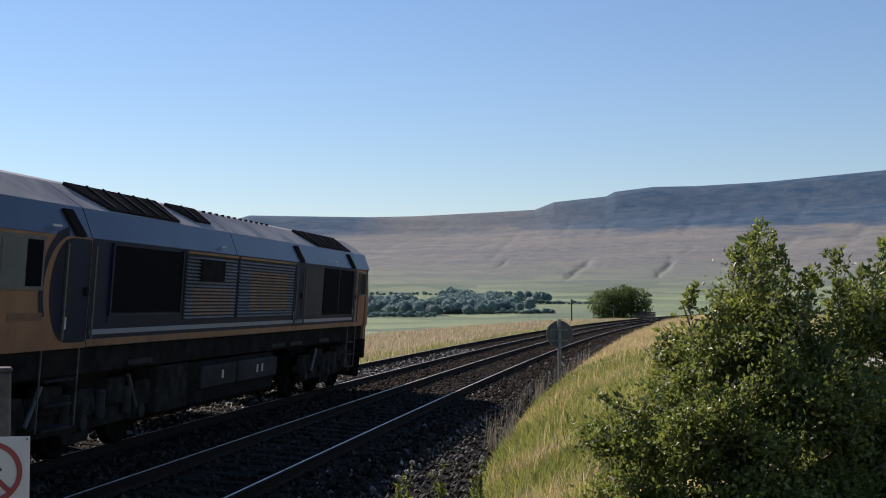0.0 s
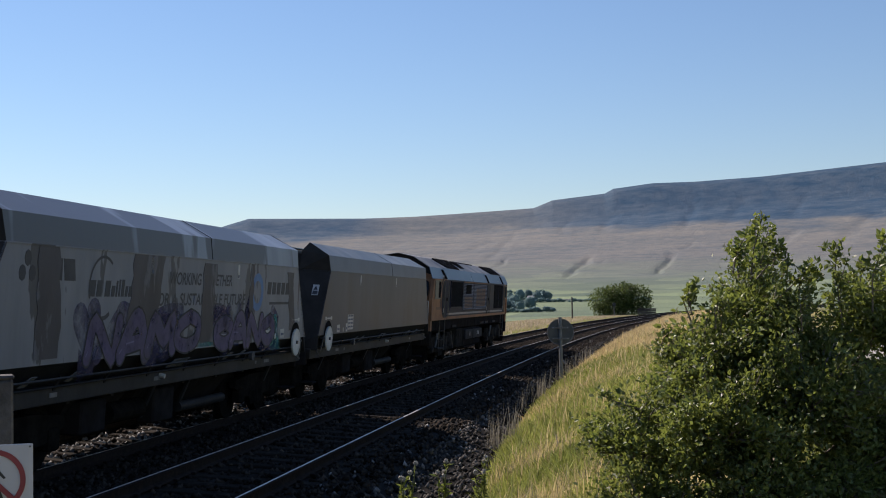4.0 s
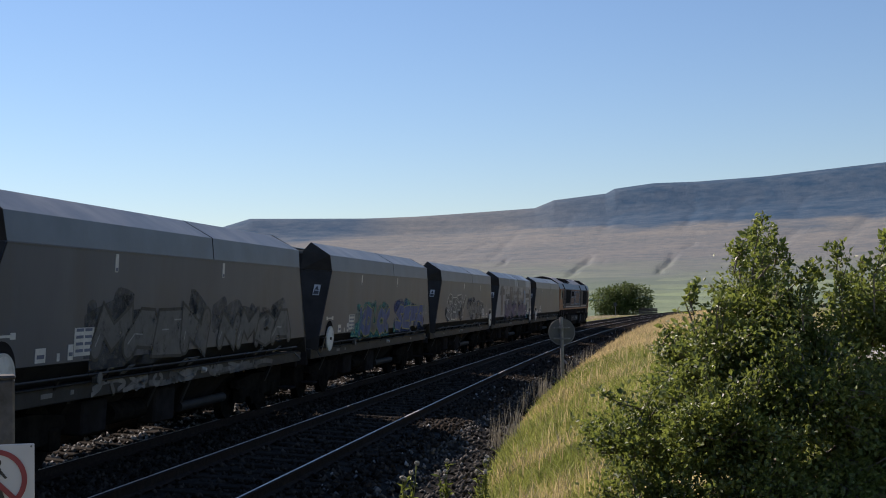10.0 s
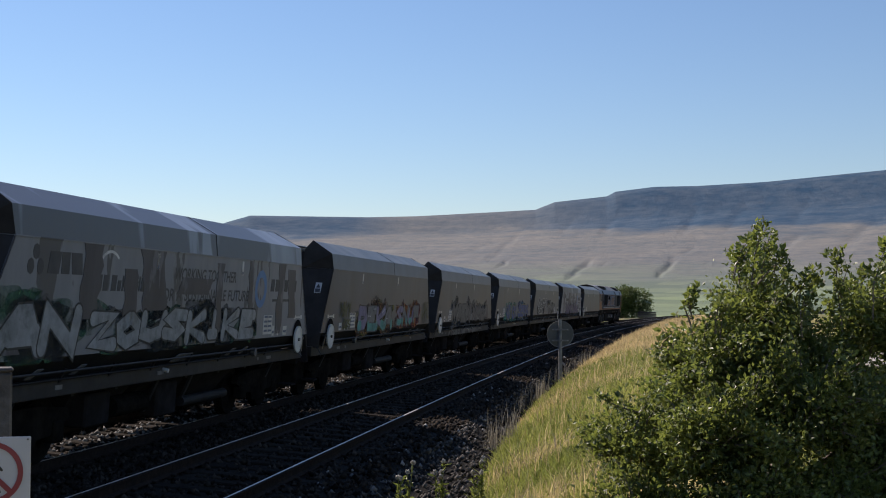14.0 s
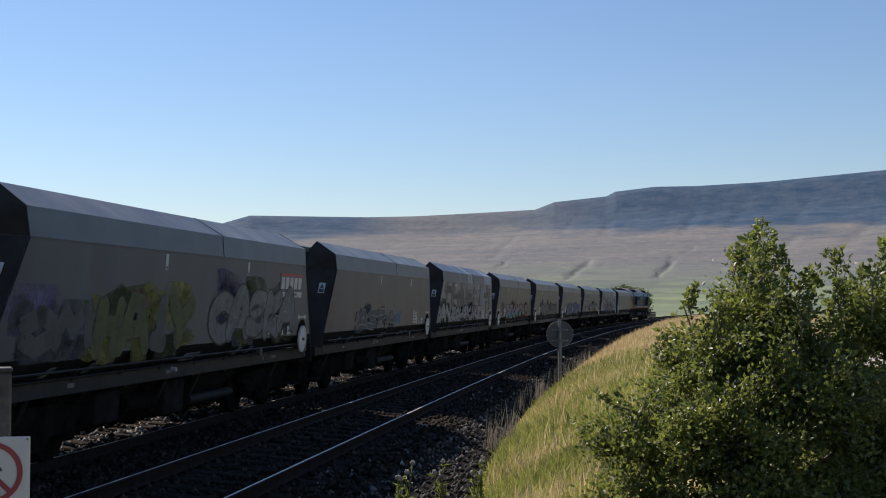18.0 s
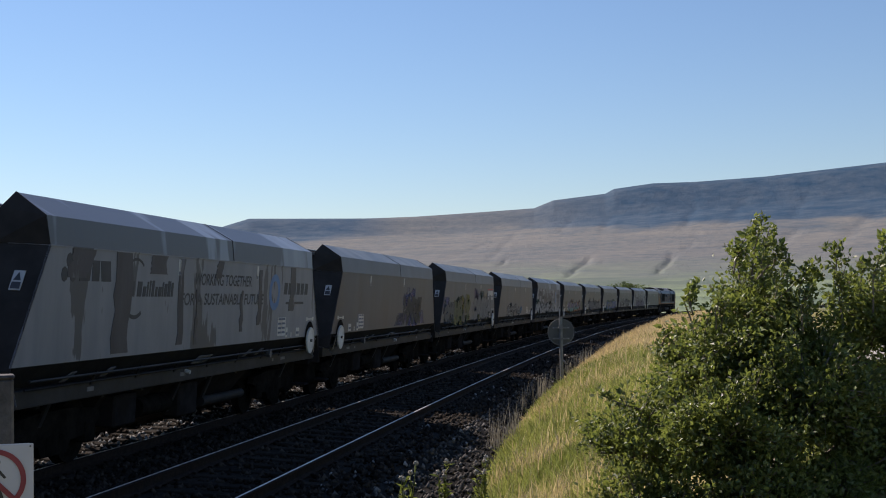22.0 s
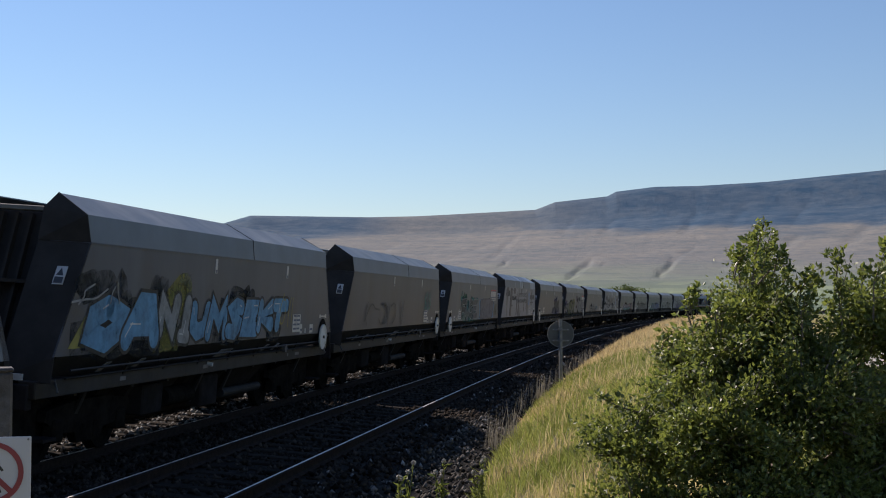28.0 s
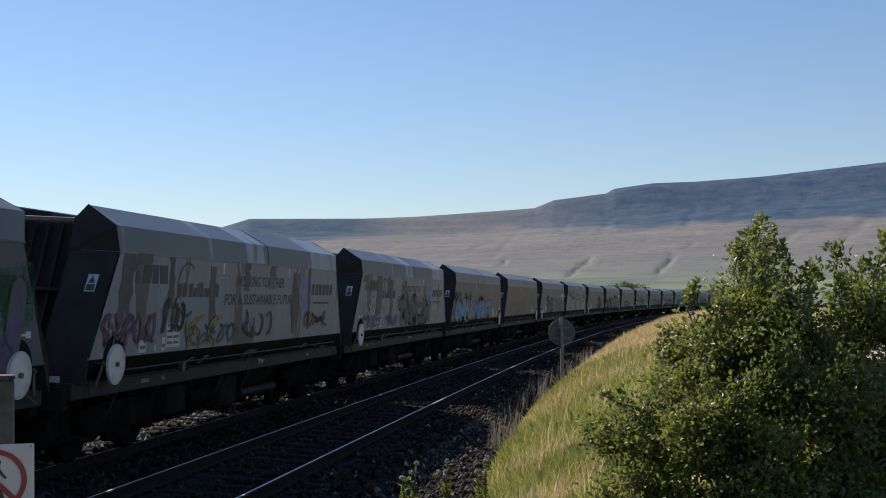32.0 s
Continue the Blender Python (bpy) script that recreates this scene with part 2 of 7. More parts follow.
def bank_toe(y):
    """How much further out the bank begins, near the camera."""
    return np.interp(y, [-20, 6, 14, 18, 24, 34], [0.2, 0.9, 1.0, 0.75, 0.3, 0.0])


def land_height(x, y):
    x, y = np.asarray(x, float), np.asarray(y, float)
    d, b = np.hypot(x, y), np.degrees(np.arctan2(x, y))
    u = x - line_x(np.clip(y, -320, 480))
    near = near_profile(np.where(u > 1.3, np.maximum(1.3, u - bank_toe(y)), u)) + 0.04 * rough_noise(x, y, 0.8, 3) * (np.abs(u + 2) > 4.6)
    r = ridge_elevation(b)
    e = np.interp(d, [150, 400, 700, 1000, 1400, 1900, 2400], [-2.6, -1.9, -1.25, -0.6, 0.15, 0.95, 1.6])
    f = np.interp(d, [2400, 2900, 3300, 3600, 3900, 4150, 4300, 4800], [0, 0.22, 0.40, 0.53, 0.66, 0.97, 1.0, 0.86])
    soft = sum(ridge_elevation(b + k) for k in (-4, -2, 0, 2, 4)) / 5
    r = soft + (r - soft) * f ** 4
    angle = np.where(d < 2400, e, 1.6 + (r - 1.6) * f)
    for b0, d0, b1, d1, wide, deep in GULLIES:
        g = np.clip((d - d0) / (d1 - d0), 0, 1)
        off = (b - (b0 + (b1 - b0) * g) - 0.05 * np.sin(d * 0.013) - 0.035 * np.sin(d * 0.047 + b0)) / (wide * (1 + 0.35 * np.sin(d * 0.021 + 2 * b0)))
        angle = angle - 0.45 * deep * np.exp(-off * off) * np.clip((d - d0) / 150, 0, 1) * np.clip((d1 - d) / 150, 0, 1)
    angle = angle + 0.045 * rough_noise(x, y, 0.0035, 8, 5) * np.clip((d - 900) / 1200, 0, 1) * np.clip((4250 - d) / 300, 0, 1)
    far = 2.2 + d * np.tan(np.radians(angle))
    side = np.clip((np.abs(b) - 75) / 30, 0, 1)
    far = far * (1 - side) + side * (-8 + 0.01 * d)
    w = np.clip((d - 170) / 260, 0, 1)
    w = w * w * (3 - 2 * w)
    return near * (1 - w) + far * w


def land_material():
    m = bpy.data.materials.new("hazed_moorland_and_pasture")
    m.use_nodes = True
    nt = m.node_tree
    p = nt.nodes["Principled BSDF"]
    at = nt.nodes.new("ShaderNodeTexCoord").outputs["Object"]
    xyz = nt.nodes.new("ShaderNodeSeparateXYZ")
    nt.links.new(at, xyz.inputs[0])

    def height(lo, hi, jitter, scale):
        n = nt.nodes.new("ShaderNodeMath")
        n.operation = "MULTIPLY_ADD"
        n.inputs[1].default_value = jitter
        nt.links.new(noise_of(nt, scale, 6, 0.6), n.inputs[0])
        nt.links.new(xyz.outputs[2], n.inputs[2])
        k = nt.nodes.new("ShaderNodeMapRange")
        k.inputs[1].default_value, k.inputs[2].default_value = lo + jitter * 0.5, hi + jitter * 0.5
        nt.links.new(n.outputs[0], k.inputs[0])
        return k.outputs[0]

    near = ramp_between(nt, noise_of(nt, 0.5, 6), (0.15, 0.15, 0.045), (0.30, 0.24, 0.10))
    # enclosed fields: each a green of its own
    cells = nt.nodes.new("ShaderNodeTexVoronoi")
    cells.inputs["Scale"].default_value = 0.011
    nt.links.new(at, cells.inputs["Vector"])
    one = nt.nodes.new("ShaderNodeSeparateColor")
    nt.links.new(cells.outputs["Color"], one.inputs[0])
    # from here the land's colours lean blue: distance haze is mixed into them
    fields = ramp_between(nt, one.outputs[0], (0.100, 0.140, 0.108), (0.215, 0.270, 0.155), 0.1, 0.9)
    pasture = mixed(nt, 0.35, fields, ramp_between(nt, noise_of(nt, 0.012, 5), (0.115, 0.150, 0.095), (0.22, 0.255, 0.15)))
    hazed_bracken = ramp_between(nt, noise_of(nt, 0.007, 7, 0.65, (0.45, 1, 3)), (0.102, 0.121, 0.134), (0.218, 0.206, 0.182), 0.33, 0.67)
    hazed_bracken = mixed(nt, 0.4, hazed_bracken, ramp_between(nt, noise_of(nt, 0.035, 6, 0.7), (0.090, 0.111, 0.128), (0.222, 0.208, 0.184), 0.38, 0.62))
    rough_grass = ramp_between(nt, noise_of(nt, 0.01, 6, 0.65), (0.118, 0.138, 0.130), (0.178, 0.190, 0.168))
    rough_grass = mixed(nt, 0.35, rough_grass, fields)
    hazed_heather = ramp_between(nt, noise_of(nt, 0.013, 7, 0.68, (1, 1, 2.5)), (0.024, 0.064, 0.114), (0.084, 0.117, 0.153), 0.36, 0.74)
    d = nt.nodes.new("ShaderNodeVectorMath")
    d.operation = "LENGTH"
    nt.links.new(at, d.inputs[0])
    k = nt.nodes.new("ShaderNodeMapRange")
    k.inputs[1].default_value, k.inputs[2].default_value = 120, 260
    nt.links.new(d.outputs["Value"], k.inputs[0])
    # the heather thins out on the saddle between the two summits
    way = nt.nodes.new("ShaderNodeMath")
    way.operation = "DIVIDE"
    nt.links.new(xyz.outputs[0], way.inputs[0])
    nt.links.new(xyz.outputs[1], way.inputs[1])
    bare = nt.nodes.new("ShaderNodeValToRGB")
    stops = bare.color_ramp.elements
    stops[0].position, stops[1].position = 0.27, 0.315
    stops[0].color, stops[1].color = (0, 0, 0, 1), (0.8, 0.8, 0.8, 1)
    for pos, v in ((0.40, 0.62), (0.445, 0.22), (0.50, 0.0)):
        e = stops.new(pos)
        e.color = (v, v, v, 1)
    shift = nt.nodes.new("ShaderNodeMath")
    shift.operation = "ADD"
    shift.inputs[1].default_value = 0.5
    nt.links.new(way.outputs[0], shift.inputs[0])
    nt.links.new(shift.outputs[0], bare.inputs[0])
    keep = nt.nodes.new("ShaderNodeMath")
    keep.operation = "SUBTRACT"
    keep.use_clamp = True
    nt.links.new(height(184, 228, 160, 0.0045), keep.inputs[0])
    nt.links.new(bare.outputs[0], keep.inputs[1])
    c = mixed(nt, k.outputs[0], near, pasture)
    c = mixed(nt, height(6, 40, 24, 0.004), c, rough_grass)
    c = mixed(nt, height(30, 92, 60, 0.006), c, hazed_bracken)
    c = mixed(nt, keep.outputs[0], c, hazed_heather)
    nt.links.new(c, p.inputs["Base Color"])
    p.inputs["Roughness"].default_value = 0.95
    p.inputs["Specular IOR Level"].default_value = 0.1
    b = nt.nodes.new("ShaderNodeBump")
    b.inputs["Strength"].default_value, b.inputs["Distance"].default_value = 0.8, 9
    nt.links.new(noise_of(nt, 0.016, 8, 0.7), b.inputs["Height"])
    nt.links.new(b.outputs[0], p.inputs["Normal"])
    return m


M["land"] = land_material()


def build_ground():
    bearings = np.concatenate([np.arange(-180, -34, 4.0), np.arange(-34, -7, 0.14), np.arange(-7, 4, 0.07), np.arange(4, 20, 0.14), np.arange(20, 180, 4.0)])
    dist = np.concatenate([np.linspace(0.8, 30, 70), np.geomspace(30.5, 480, 150), np.geomspace(490, 4800, 170)])
    bb, dd = np.meshgrid(np.radians(bearings), dist)
    x, y = dd * np.sin(bb), dd * np.cos(bb)
    z = land_height(x, y)
    n, rows = len(bearings), len(dist)
    verts = np.stack([x, y, z], -1).reshape(-1, 3)
    faces = []
    for i in range(rows - 1):
        for j in range(n):
            a, b = i * n + j, i * n + (j + 1) % n
            faces.append((a, b, b + n, a + n))
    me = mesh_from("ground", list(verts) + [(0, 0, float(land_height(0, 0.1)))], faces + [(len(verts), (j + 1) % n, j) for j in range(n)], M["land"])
    for f in me.polygons:
        f.use_smooth = True
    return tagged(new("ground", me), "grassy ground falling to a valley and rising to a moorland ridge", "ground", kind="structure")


build_ground()


# ======== railway ========
def sweep(name, profile, u0, z0, tilt, s_list, mats, slots):
    """A bar of one profile (u, z) laid along the line."""
    verts, faces, idx = [], [], []
    n = len(profile)
    for s in s_list:
        for pu, pz in profile:
            verts.append(on_line(s, u0 + pu + pz * tilt, z0 + pz - pu * tilt))
    for i in range(len(s_list) - 1):
        for j in range(n):
            a, b = i * n + j, i * n + (j + 1) % n
            faces.append((a, a + n, b + n, b))
            idx.append(slots[j])
    me = mesh_from(name, verts, faces, mats)
    me.polygons.foreach_set("material_index", idx)
    return me


RAIL = [(-0.013, 0), (-0.035, -0.008), (-0.034, -0.035), (-0.010, -0.045), (-0.010, -0.125), (-0.07, -0.145), (-0.07, -0.158),
        (0.07, -0.158), (0.07, -0.145), (0.010, -0.125), (0.010, -0.045), (0.034, -0.035), (0.035, -0.008), (0.013, 0)]
RAIL_S = list(np.arange(-320, -20, 5.0)) + list(np.arange(-20, 60, 2.0)) + list(np.arange(60, 460, 4.0))
TRACKS = {"near": (0.0, 0.0, CANT_NEAR), "far": (-SPACING, LIFT_FAR, CANT_FAR)}


def build_tracks():
    roots = {}
    for key, (u_in, z_in, cant) in TRACKS.items():
        root = tagged(new(key + "_track"), "railway track with worn bright rails on sleepers", "railway track", kind="structure")
        roots[key] = root
        for u, z in ((u_in, z_in), (u_in - GAUGE, z_in + cant)):
            ob = new("rail", sweep("rail", RAIL, u, z, cant / GAUGE, RAIL_S, [M["rail_side"], M["rail_top"]], [0] + [0] * 11 + [0, 1]))
            ob.parent = root
    # ballast bed under both tracks
    def bed(u):
        return np.interp(u, [-7.2, -6.3, -5.4, -4.9, -3.4, -2.6, -1.5, 0, 0.75, 1.15, 1.95],
                         [-0.75, -0.62, -0.02, -0.0, -0.1, -0.12, -0.085, -0.18, -0.2, -0.24, -0.72])
    us = np.append(np.arange(-7.2, 1.9, 0.25), 1.95)
    ss = np.concatenate([np.arange(-320, -20, 5.0), np.arange(-20, 5, 1.0), np.arange(5, 60, 0.5), np.arange(60, 460, 3.0)])
    verts, faces = [], []
    for s in ss:
        for u in us:
            if u > 1.2:
                u = u + (u - 1.2) / 0.75 * float(bank_toe(s))
            verts.append(on_line(s, u, float(bed(u if u < 1.2 else 1.2 + (u - 1.2) / (1 + float(bank_toe(s)) / 0.75))) + 0.025 * noise.noise(Vector((u * 2.3, s * 2.3, 1)))))
    n = len(us)
    for i in range(len(ss) - 1):
        for j in range(n - 1):
            a = i * n + j
            faces.append((a, a + n, a + n + 1, a + 1))
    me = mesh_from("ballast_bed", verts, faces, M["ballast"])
    tagged(new("ballast_bed", me), "dark grey crushed stone bed under two railway tracks", "ballast", kind="structure")
    return roots, bed


track_roots, bed_height = build_tracks()


def build_sleepers():
    def block():
        bm = bmesh.new()
        add_box(bm, (-1.25, -0.13, -0.12), (1.25, 0.13, 0.0), 0.02)
        return bm
    data = bpy.data.meshes.new("sleeper")
    bm = block()
    bm.to_mesh(data)
    bm.free()
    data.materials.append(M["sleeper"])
    clip = bpy.data.meshes.new("rail_clip")
    bm = bmesh.new()
    for x in (-GAUGE / 2, GAUGE / 2):
        for d in (-0.1, 0.1):
            add_box(bm, (x + d - 0.03, -0.05, 0.0), (x + d + 0.03, 0.05, 0.035), 0.008)
    bm.to_mesh(clip)
    bm.free()
    clip.materials.append(M["rail_side"])
    rng = random.Random(5)
    for key, (u_in, z_in, cant) in TRACKS.items():
        rest = []
        for i in range(-220, 330):
            s = 4.0 + i * 0.65
            lean = Matrix.Rotation(cant / GAUGE, 4, "Y")
            m = Matrix.Translation(on_line(s, u_in - GAUGE / 2, z_in + cant / 2 - 0.158)) @ Matrix.Rotation(-heading(s) + rng.uniform(-0.012, 0.012), 4, "Z") @ lean
            if 0 <= i < 150:
                for nm, me in (("sleeper", data), ("rail_clip", clip)):
                    if nm == "rail_clip" and i > 60:
                        continue
                    ob = new(nm, me)
                    ob.parent, ob.matrix_basis = track_roots[key], m
            else:
                rest.append(m)
        bm = bmesh.new()
        verts, faces = [], []
        for m in rest:
            n = len(verts)
            verts += [m @ Vector((x, y, z)) for z in (-0.1, 0) for y in (-0.13, 0.13) for x in (-1.25, 1.25)]
            faces += [tuple(n + q for q in f) for f in ((4, 5, 7, 6), (0, 1, 5, 4), (2, 6, 7, 3), (0, 4, 6, 2), (1, 3, 7, 5))]
        bm.free()
        ob = tagged(new("far_sleepers", mesh_from("far_sleepers", verts, faces, M["sleeper"])), kind="stuff")
        ob.parent = track_roots[key]


def build_stones():
    rng = np.random.RandomState(4)
    n = 78000
    s = 6 + 120 * rng.rand(n) ** 1.7
    u = rng.uniform(-6.9, 2.95, n)
    fine = u < 1.95 + bank_toe(s)
    s, u = s[fine], u[fine]
    n = len(s)
    # fewer stones on the sleepers
    s_mod = (s - 4.0) / 0.65
    on = (np.abs(s_mod - np.round(s_mod)) < 0.19) & (((u < 0.45) & (u > -1.95)) | ((u < -2.95) & (u > -5.35)))
    keep = ~(on & (rng.rand(n) < 0.9)) & ~((np.abs(u) < 0.09) | (np.abs(u + GAUGE) < 0.09) | (np.abs(u + SPACING) < 0.09) | (np.abs(u + SPACING + GAUGE) < 0.09))
    s, u = s[keep], u[keep]
    n = len(s)
    x, y, th = np.interp(s, _s, _x), np.interp(s, _s, _y), np.interp(s, _s, _th)
    px, py = x + u * np.cos(th), y - u * np.sin(th)
    r = rng.uniform(0.022, 0.05, n) * (1 + 0.004 * s)
    pz = bed_height(np.where(u > 1.2, 1.2 + (u - 1.2) / (1 + bank_toe(s) / 0.75), u)) - 0.00055 * y + r * rng.uniform(-0.1, 0.7, n)
    axis = np.array([(1, 0, 0), (0, 1, 0), (-1, 0, 0), (0, -1, 0), (0, 0, 1), (0, 0, -1)], float)
    rot = rng.uniform(0, math.tau, n)
    c, sn = np.cos(rot), np.sin(rot)
    pts = axis[None] * (r[:, None, None] * rng.uniform(0.6, 1.35, (n, 6, 1))) + r[:, None, None] * rng.uniform(-0.3, 0.3, (n, 6, 3))
    q = pts.copy()
    q[:, :, 0], q[:, :, 1] = pts[:, :, 0] * c[:, None] - pts[:, :, 1] * sn[:, None], pts[:, :, 0] * sn[:, None] + pts[:, :, 1] * c[:, None]
    q += np.stack([px, py, pz], -1)[:, None]
    me = bpy.data.meshes.new("ballast_stones")
    tri = np.array([(0, 1, 4), (1, 2, 4), (2, 3, 4), (3, 0, 4), (1, 0, 5), (2, 1, 5), (3, 2, 5), (0, 3, 5)])
    loops = (np.arange(n)[:, None, None] * 6 + tri[None]).reshape(-1)
    me.vertices.add(n * 6)
    me.vertices.foreach_set("co", q.astype(np.float32).ravel())
    me.loops.add(len(loops))
    me.loops.foreach_set("vertex_index", loops.astype(np.int32))
    me.polygons.add(n * 8)
    me.polygons.foreach_set("loop_start", np.arange(0, n * 24, 3, dtype=np.int32))
    # the lighter copies lie where sun reaches past and between the wagons
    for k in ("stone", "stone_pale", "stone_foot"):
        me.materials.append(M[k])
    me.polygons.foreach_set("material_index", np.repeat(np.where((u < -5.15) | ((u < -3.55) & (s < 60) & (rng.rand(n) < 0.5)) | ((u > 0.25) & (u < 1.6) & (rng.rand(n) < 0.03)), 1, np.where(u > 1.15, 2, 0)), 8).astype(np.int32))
    me.update(calc_edges=True)
    tagged(new("ballast_stones", me), "loose grey crushed limestone between and beside the rails", "ballast", kind="stuff")


def build_trough():
    root = tagged(new("cable_trough"), "pale concrete cable trough along the far track", "cable trough", kind="structure")
    bm = box((-0.19, -0.495, -0.1), (0.19, 0.495, 0.06), 0.012)
    me = bpy.data.meshes.new("trough_lid")
    bm.to_mesh(me)
    bm.free()
    me.materials.append(M["trough"])
    for i in range(160):
        s = 8 + i * 1.0
        ob = new("trough_lid", me)
        ob.parent, ob.matrix_basis = root, Matrix.Translation(on_line(s, -6.75, -0.36)) @ Matrix.Rotation(-heading(s), 4, "Z")


# ======== plants ========
def blades(name, s, u, height, width, mats, slots, lean, label, category="grass", seed=1):
    """Grass: each blade is a bent, tapering strip of two pieces."""
    rng = np.random.RandomState(seed)
    n = len(s)
    bx, by, th = np.interp(s, _s, _x), np.interp(s, _s, _y), np.interp(s, _s, _th)
    x, y = bx + u * np.cos(th), by - u * np.sin(th)
    z = land_height(x, y) - 0.03
    a, w = rng.uniform(0, math.tau, n), width * rng.uniform(0.7, 1.3, n)
    side = np.stack([np.cos(a), np.sin(a), np.zeros(n)], -1) * w[:, None] / 2
    b = rng.uniform(0, math.tau, n)
    bend = np.stack([np.cos(b), np.sin(b), np.zeros(n)], -1) * (height * lean * rng.uniform(0.1, 1.0, n))[:, None] + np.array([0.10, -0.02, 0]) * height[:, None]
    p0 = np.stack([x, y, z], -1)
    p1 = p0 + bend * 0.35 + np.stack([0 * x, 0 * x, height * 0.58], -1)
    p2 = p0 + bend + np.stack([0 * x, 0 * x, height * 0.97], -1)
    quad = np.stack([p0 - side, p0 + side, p1 + side * 0.8, p1 - side * 0.8, p1 - side * 0.8, p1 + side * 0.8, p2 + side * 0.12, p2 - side * 0.12], 1)
    me = bulk_mesh(name, quad.reshape(-1, 3), 4, mats, np.repeat(slots, 2))
    return tagged(new(name, me), label, category, kind="stuff")


def clumpy(rng, n, s0, s1, u0, u1, power=1.6, keep=0.0, seed=3):
    s, u = s0 + (s1 - s0) * rng.rand(n) ** power, rng.uniform(u0, u1, n)
    k = rough_noise(s * 1.0, u * 2.0, 1.3, seed, 3)
    ok = k > keep
    return s[ok], u[ok], k[ok]


def build_grass():
    rng = np.random.RandomState(11)
    # rough grass round the camera's standing place
    s, u, k = clumpy(rng, 16000, -14, 9, 2.9, 12, 1.0, -1.2)
    ok = np.hypot(u - 4.68, s) > 0.7
    s, u = s[ok], u[ok]
    blades("rough_grass", s, u, rng.uniform(0.06, 0.16, len(s)), np.full(len(s), 0.014), [M["grass_green"], M["grass_dry"]], (rng.rand(len(s)) < 0.45).astype(int), 1.0, "short rough grass on the ground by the bank", seed=6)
    # bank beside the near track
    s, u, k = clumpy(rng, 250000, 9, 150, 1.7, 9.5, 1.9, -1.6)
    ok = u > 1.7 + 0.8 * bank_toe(s)
    s, u = s[ok], u[ok]
    clear = (s > 12.6) | (u < 4.35)
    s, u = s[clear], u[clear]
    h = rng.uniform(0.10, 0.30, len(s)) * np.clip((u - 1.3) / 1.2, 0.5, 1.0) * (1 + 0.45 * rough_noise(s, u, 1.6, 31, 2))
    h = np.clip(h, 0.06, 0.5)
    dry = (rough_noise(s, u, 0.35, 21, 3) + 0.07 * (s - 32) - 0.75 + rng.normal(0, 0.45, len(s))) > 0
    blades("bank_grass", s, u, h, 0.009 + 0.0004 * s, [M["grass_green"], M["grass_dry"]], dry.astype(int), 1.1, "long green and golden grass on the railway bank", seed=2)
    # seed stalks over it
    s, u, k = clumpy(rng, 6000, 12, 130, 2.6, 8.5, 1.5, 0.0)
    clear = (s > 12.6) | (u < 4.35)
    s, u = s[clear], u[clear]
    blades("grass_stalks", s, u, rng.uniform(0.3, 0.6, len(s)), 0.005 + 0.0004 * s, M["grass_dry"], np.zeros(len(s), int), 0.25, "thin golden seed stalks standing over the bank grass", seed=3)
    # straw tufts low on the bank
    s, u, k = clumpy(rng, 3000, 12.8, 19, 2.5, 4.3, 1.2, 0.3, 8)
    blades("straw_tufts", s, u, rng.uniform(0.12, 0.42, len(s)), np.full(len(s), 0.009), [M["grass_dry"], M["grass_dead"]], (rng.rand(len(s)) < 0.3).astype(int), 0.9, "bleached straw tufts low on the railway bank", seed=8)
    # golden strip beyond the far track
    s, u, k = clumpy(rng, 130000, 25, 330, -24, -7.0, 1.3, -1.5)
    h = rng.uniform(0.28, 0.60, len(s)) * np.clip((-u - 6.2) / 1.5, 0.4, 1)
    blades("golden_field_grass", s, u, h, 0.010 + 0.00035 * s, [M["field_straw"], M["grass_green"]], ((rng.rand(len(s)) < 0.1) | ((u > -8.4) & (rng.rand(len(s)) < 0.55))).astype(int), 0.35, "tall dry golden grass beyond the far track", seed=4)
    # dead grass along the ballast edge
    s, u, k = clumpy(rng, 1000, 20, 60, 1.35, 2.0, 1.6, 0.25)
    u = u + bank_toe(s)
    blades("dead_stalks", s, u, rng.uniform(0.35, 0.85, len(s)), 0.006 + 0.0003 * s, M["grass_dead"], np.zeros(len(s), int), 0.22, "grey dead grass stalks at the ballast edge", seed=5)


def limb(bm, points, radii, sides=6):
    for (a, b), (r0, r1) in zip(zip(points, points[1:]), zip(radii, radii[1:])):
        tube(bm, a, b, r0, r1, sides, False)


def leaf_mesh(name, at, along, size, mat, rng, wide=0.6, fold=0.12, face=0.8):
    """Leaves: each a folded, pointed pair of pieces at a place and along a direction."""
    n = len(at)
    along = along / np.linalg.norm(along, axis=1, keepdims=True)
    side = np.cross(along, rng.normal(size=(n, 3)) + np.array([-0.35, -0.2, 1.0]) * face)
    side /= np.linalg.norm(side, axis=1, keepdims=True)
    up = np.cross(side, along)
    L = size[:, None]
    base, tip = at, at + along * L
    mid = at + along * L * 0.45 - up * L * fold * 0.4
    r, l = mid + side * L * wide / 2 + up * L * fold, mid - side * L * wide / 2 + up * L * fold
    q = np.stack([base, r, tip, mid, base, mid, tip, l], 1).reshape(-1, 3)
    return bulk_mesh(name, q, 4, mat)


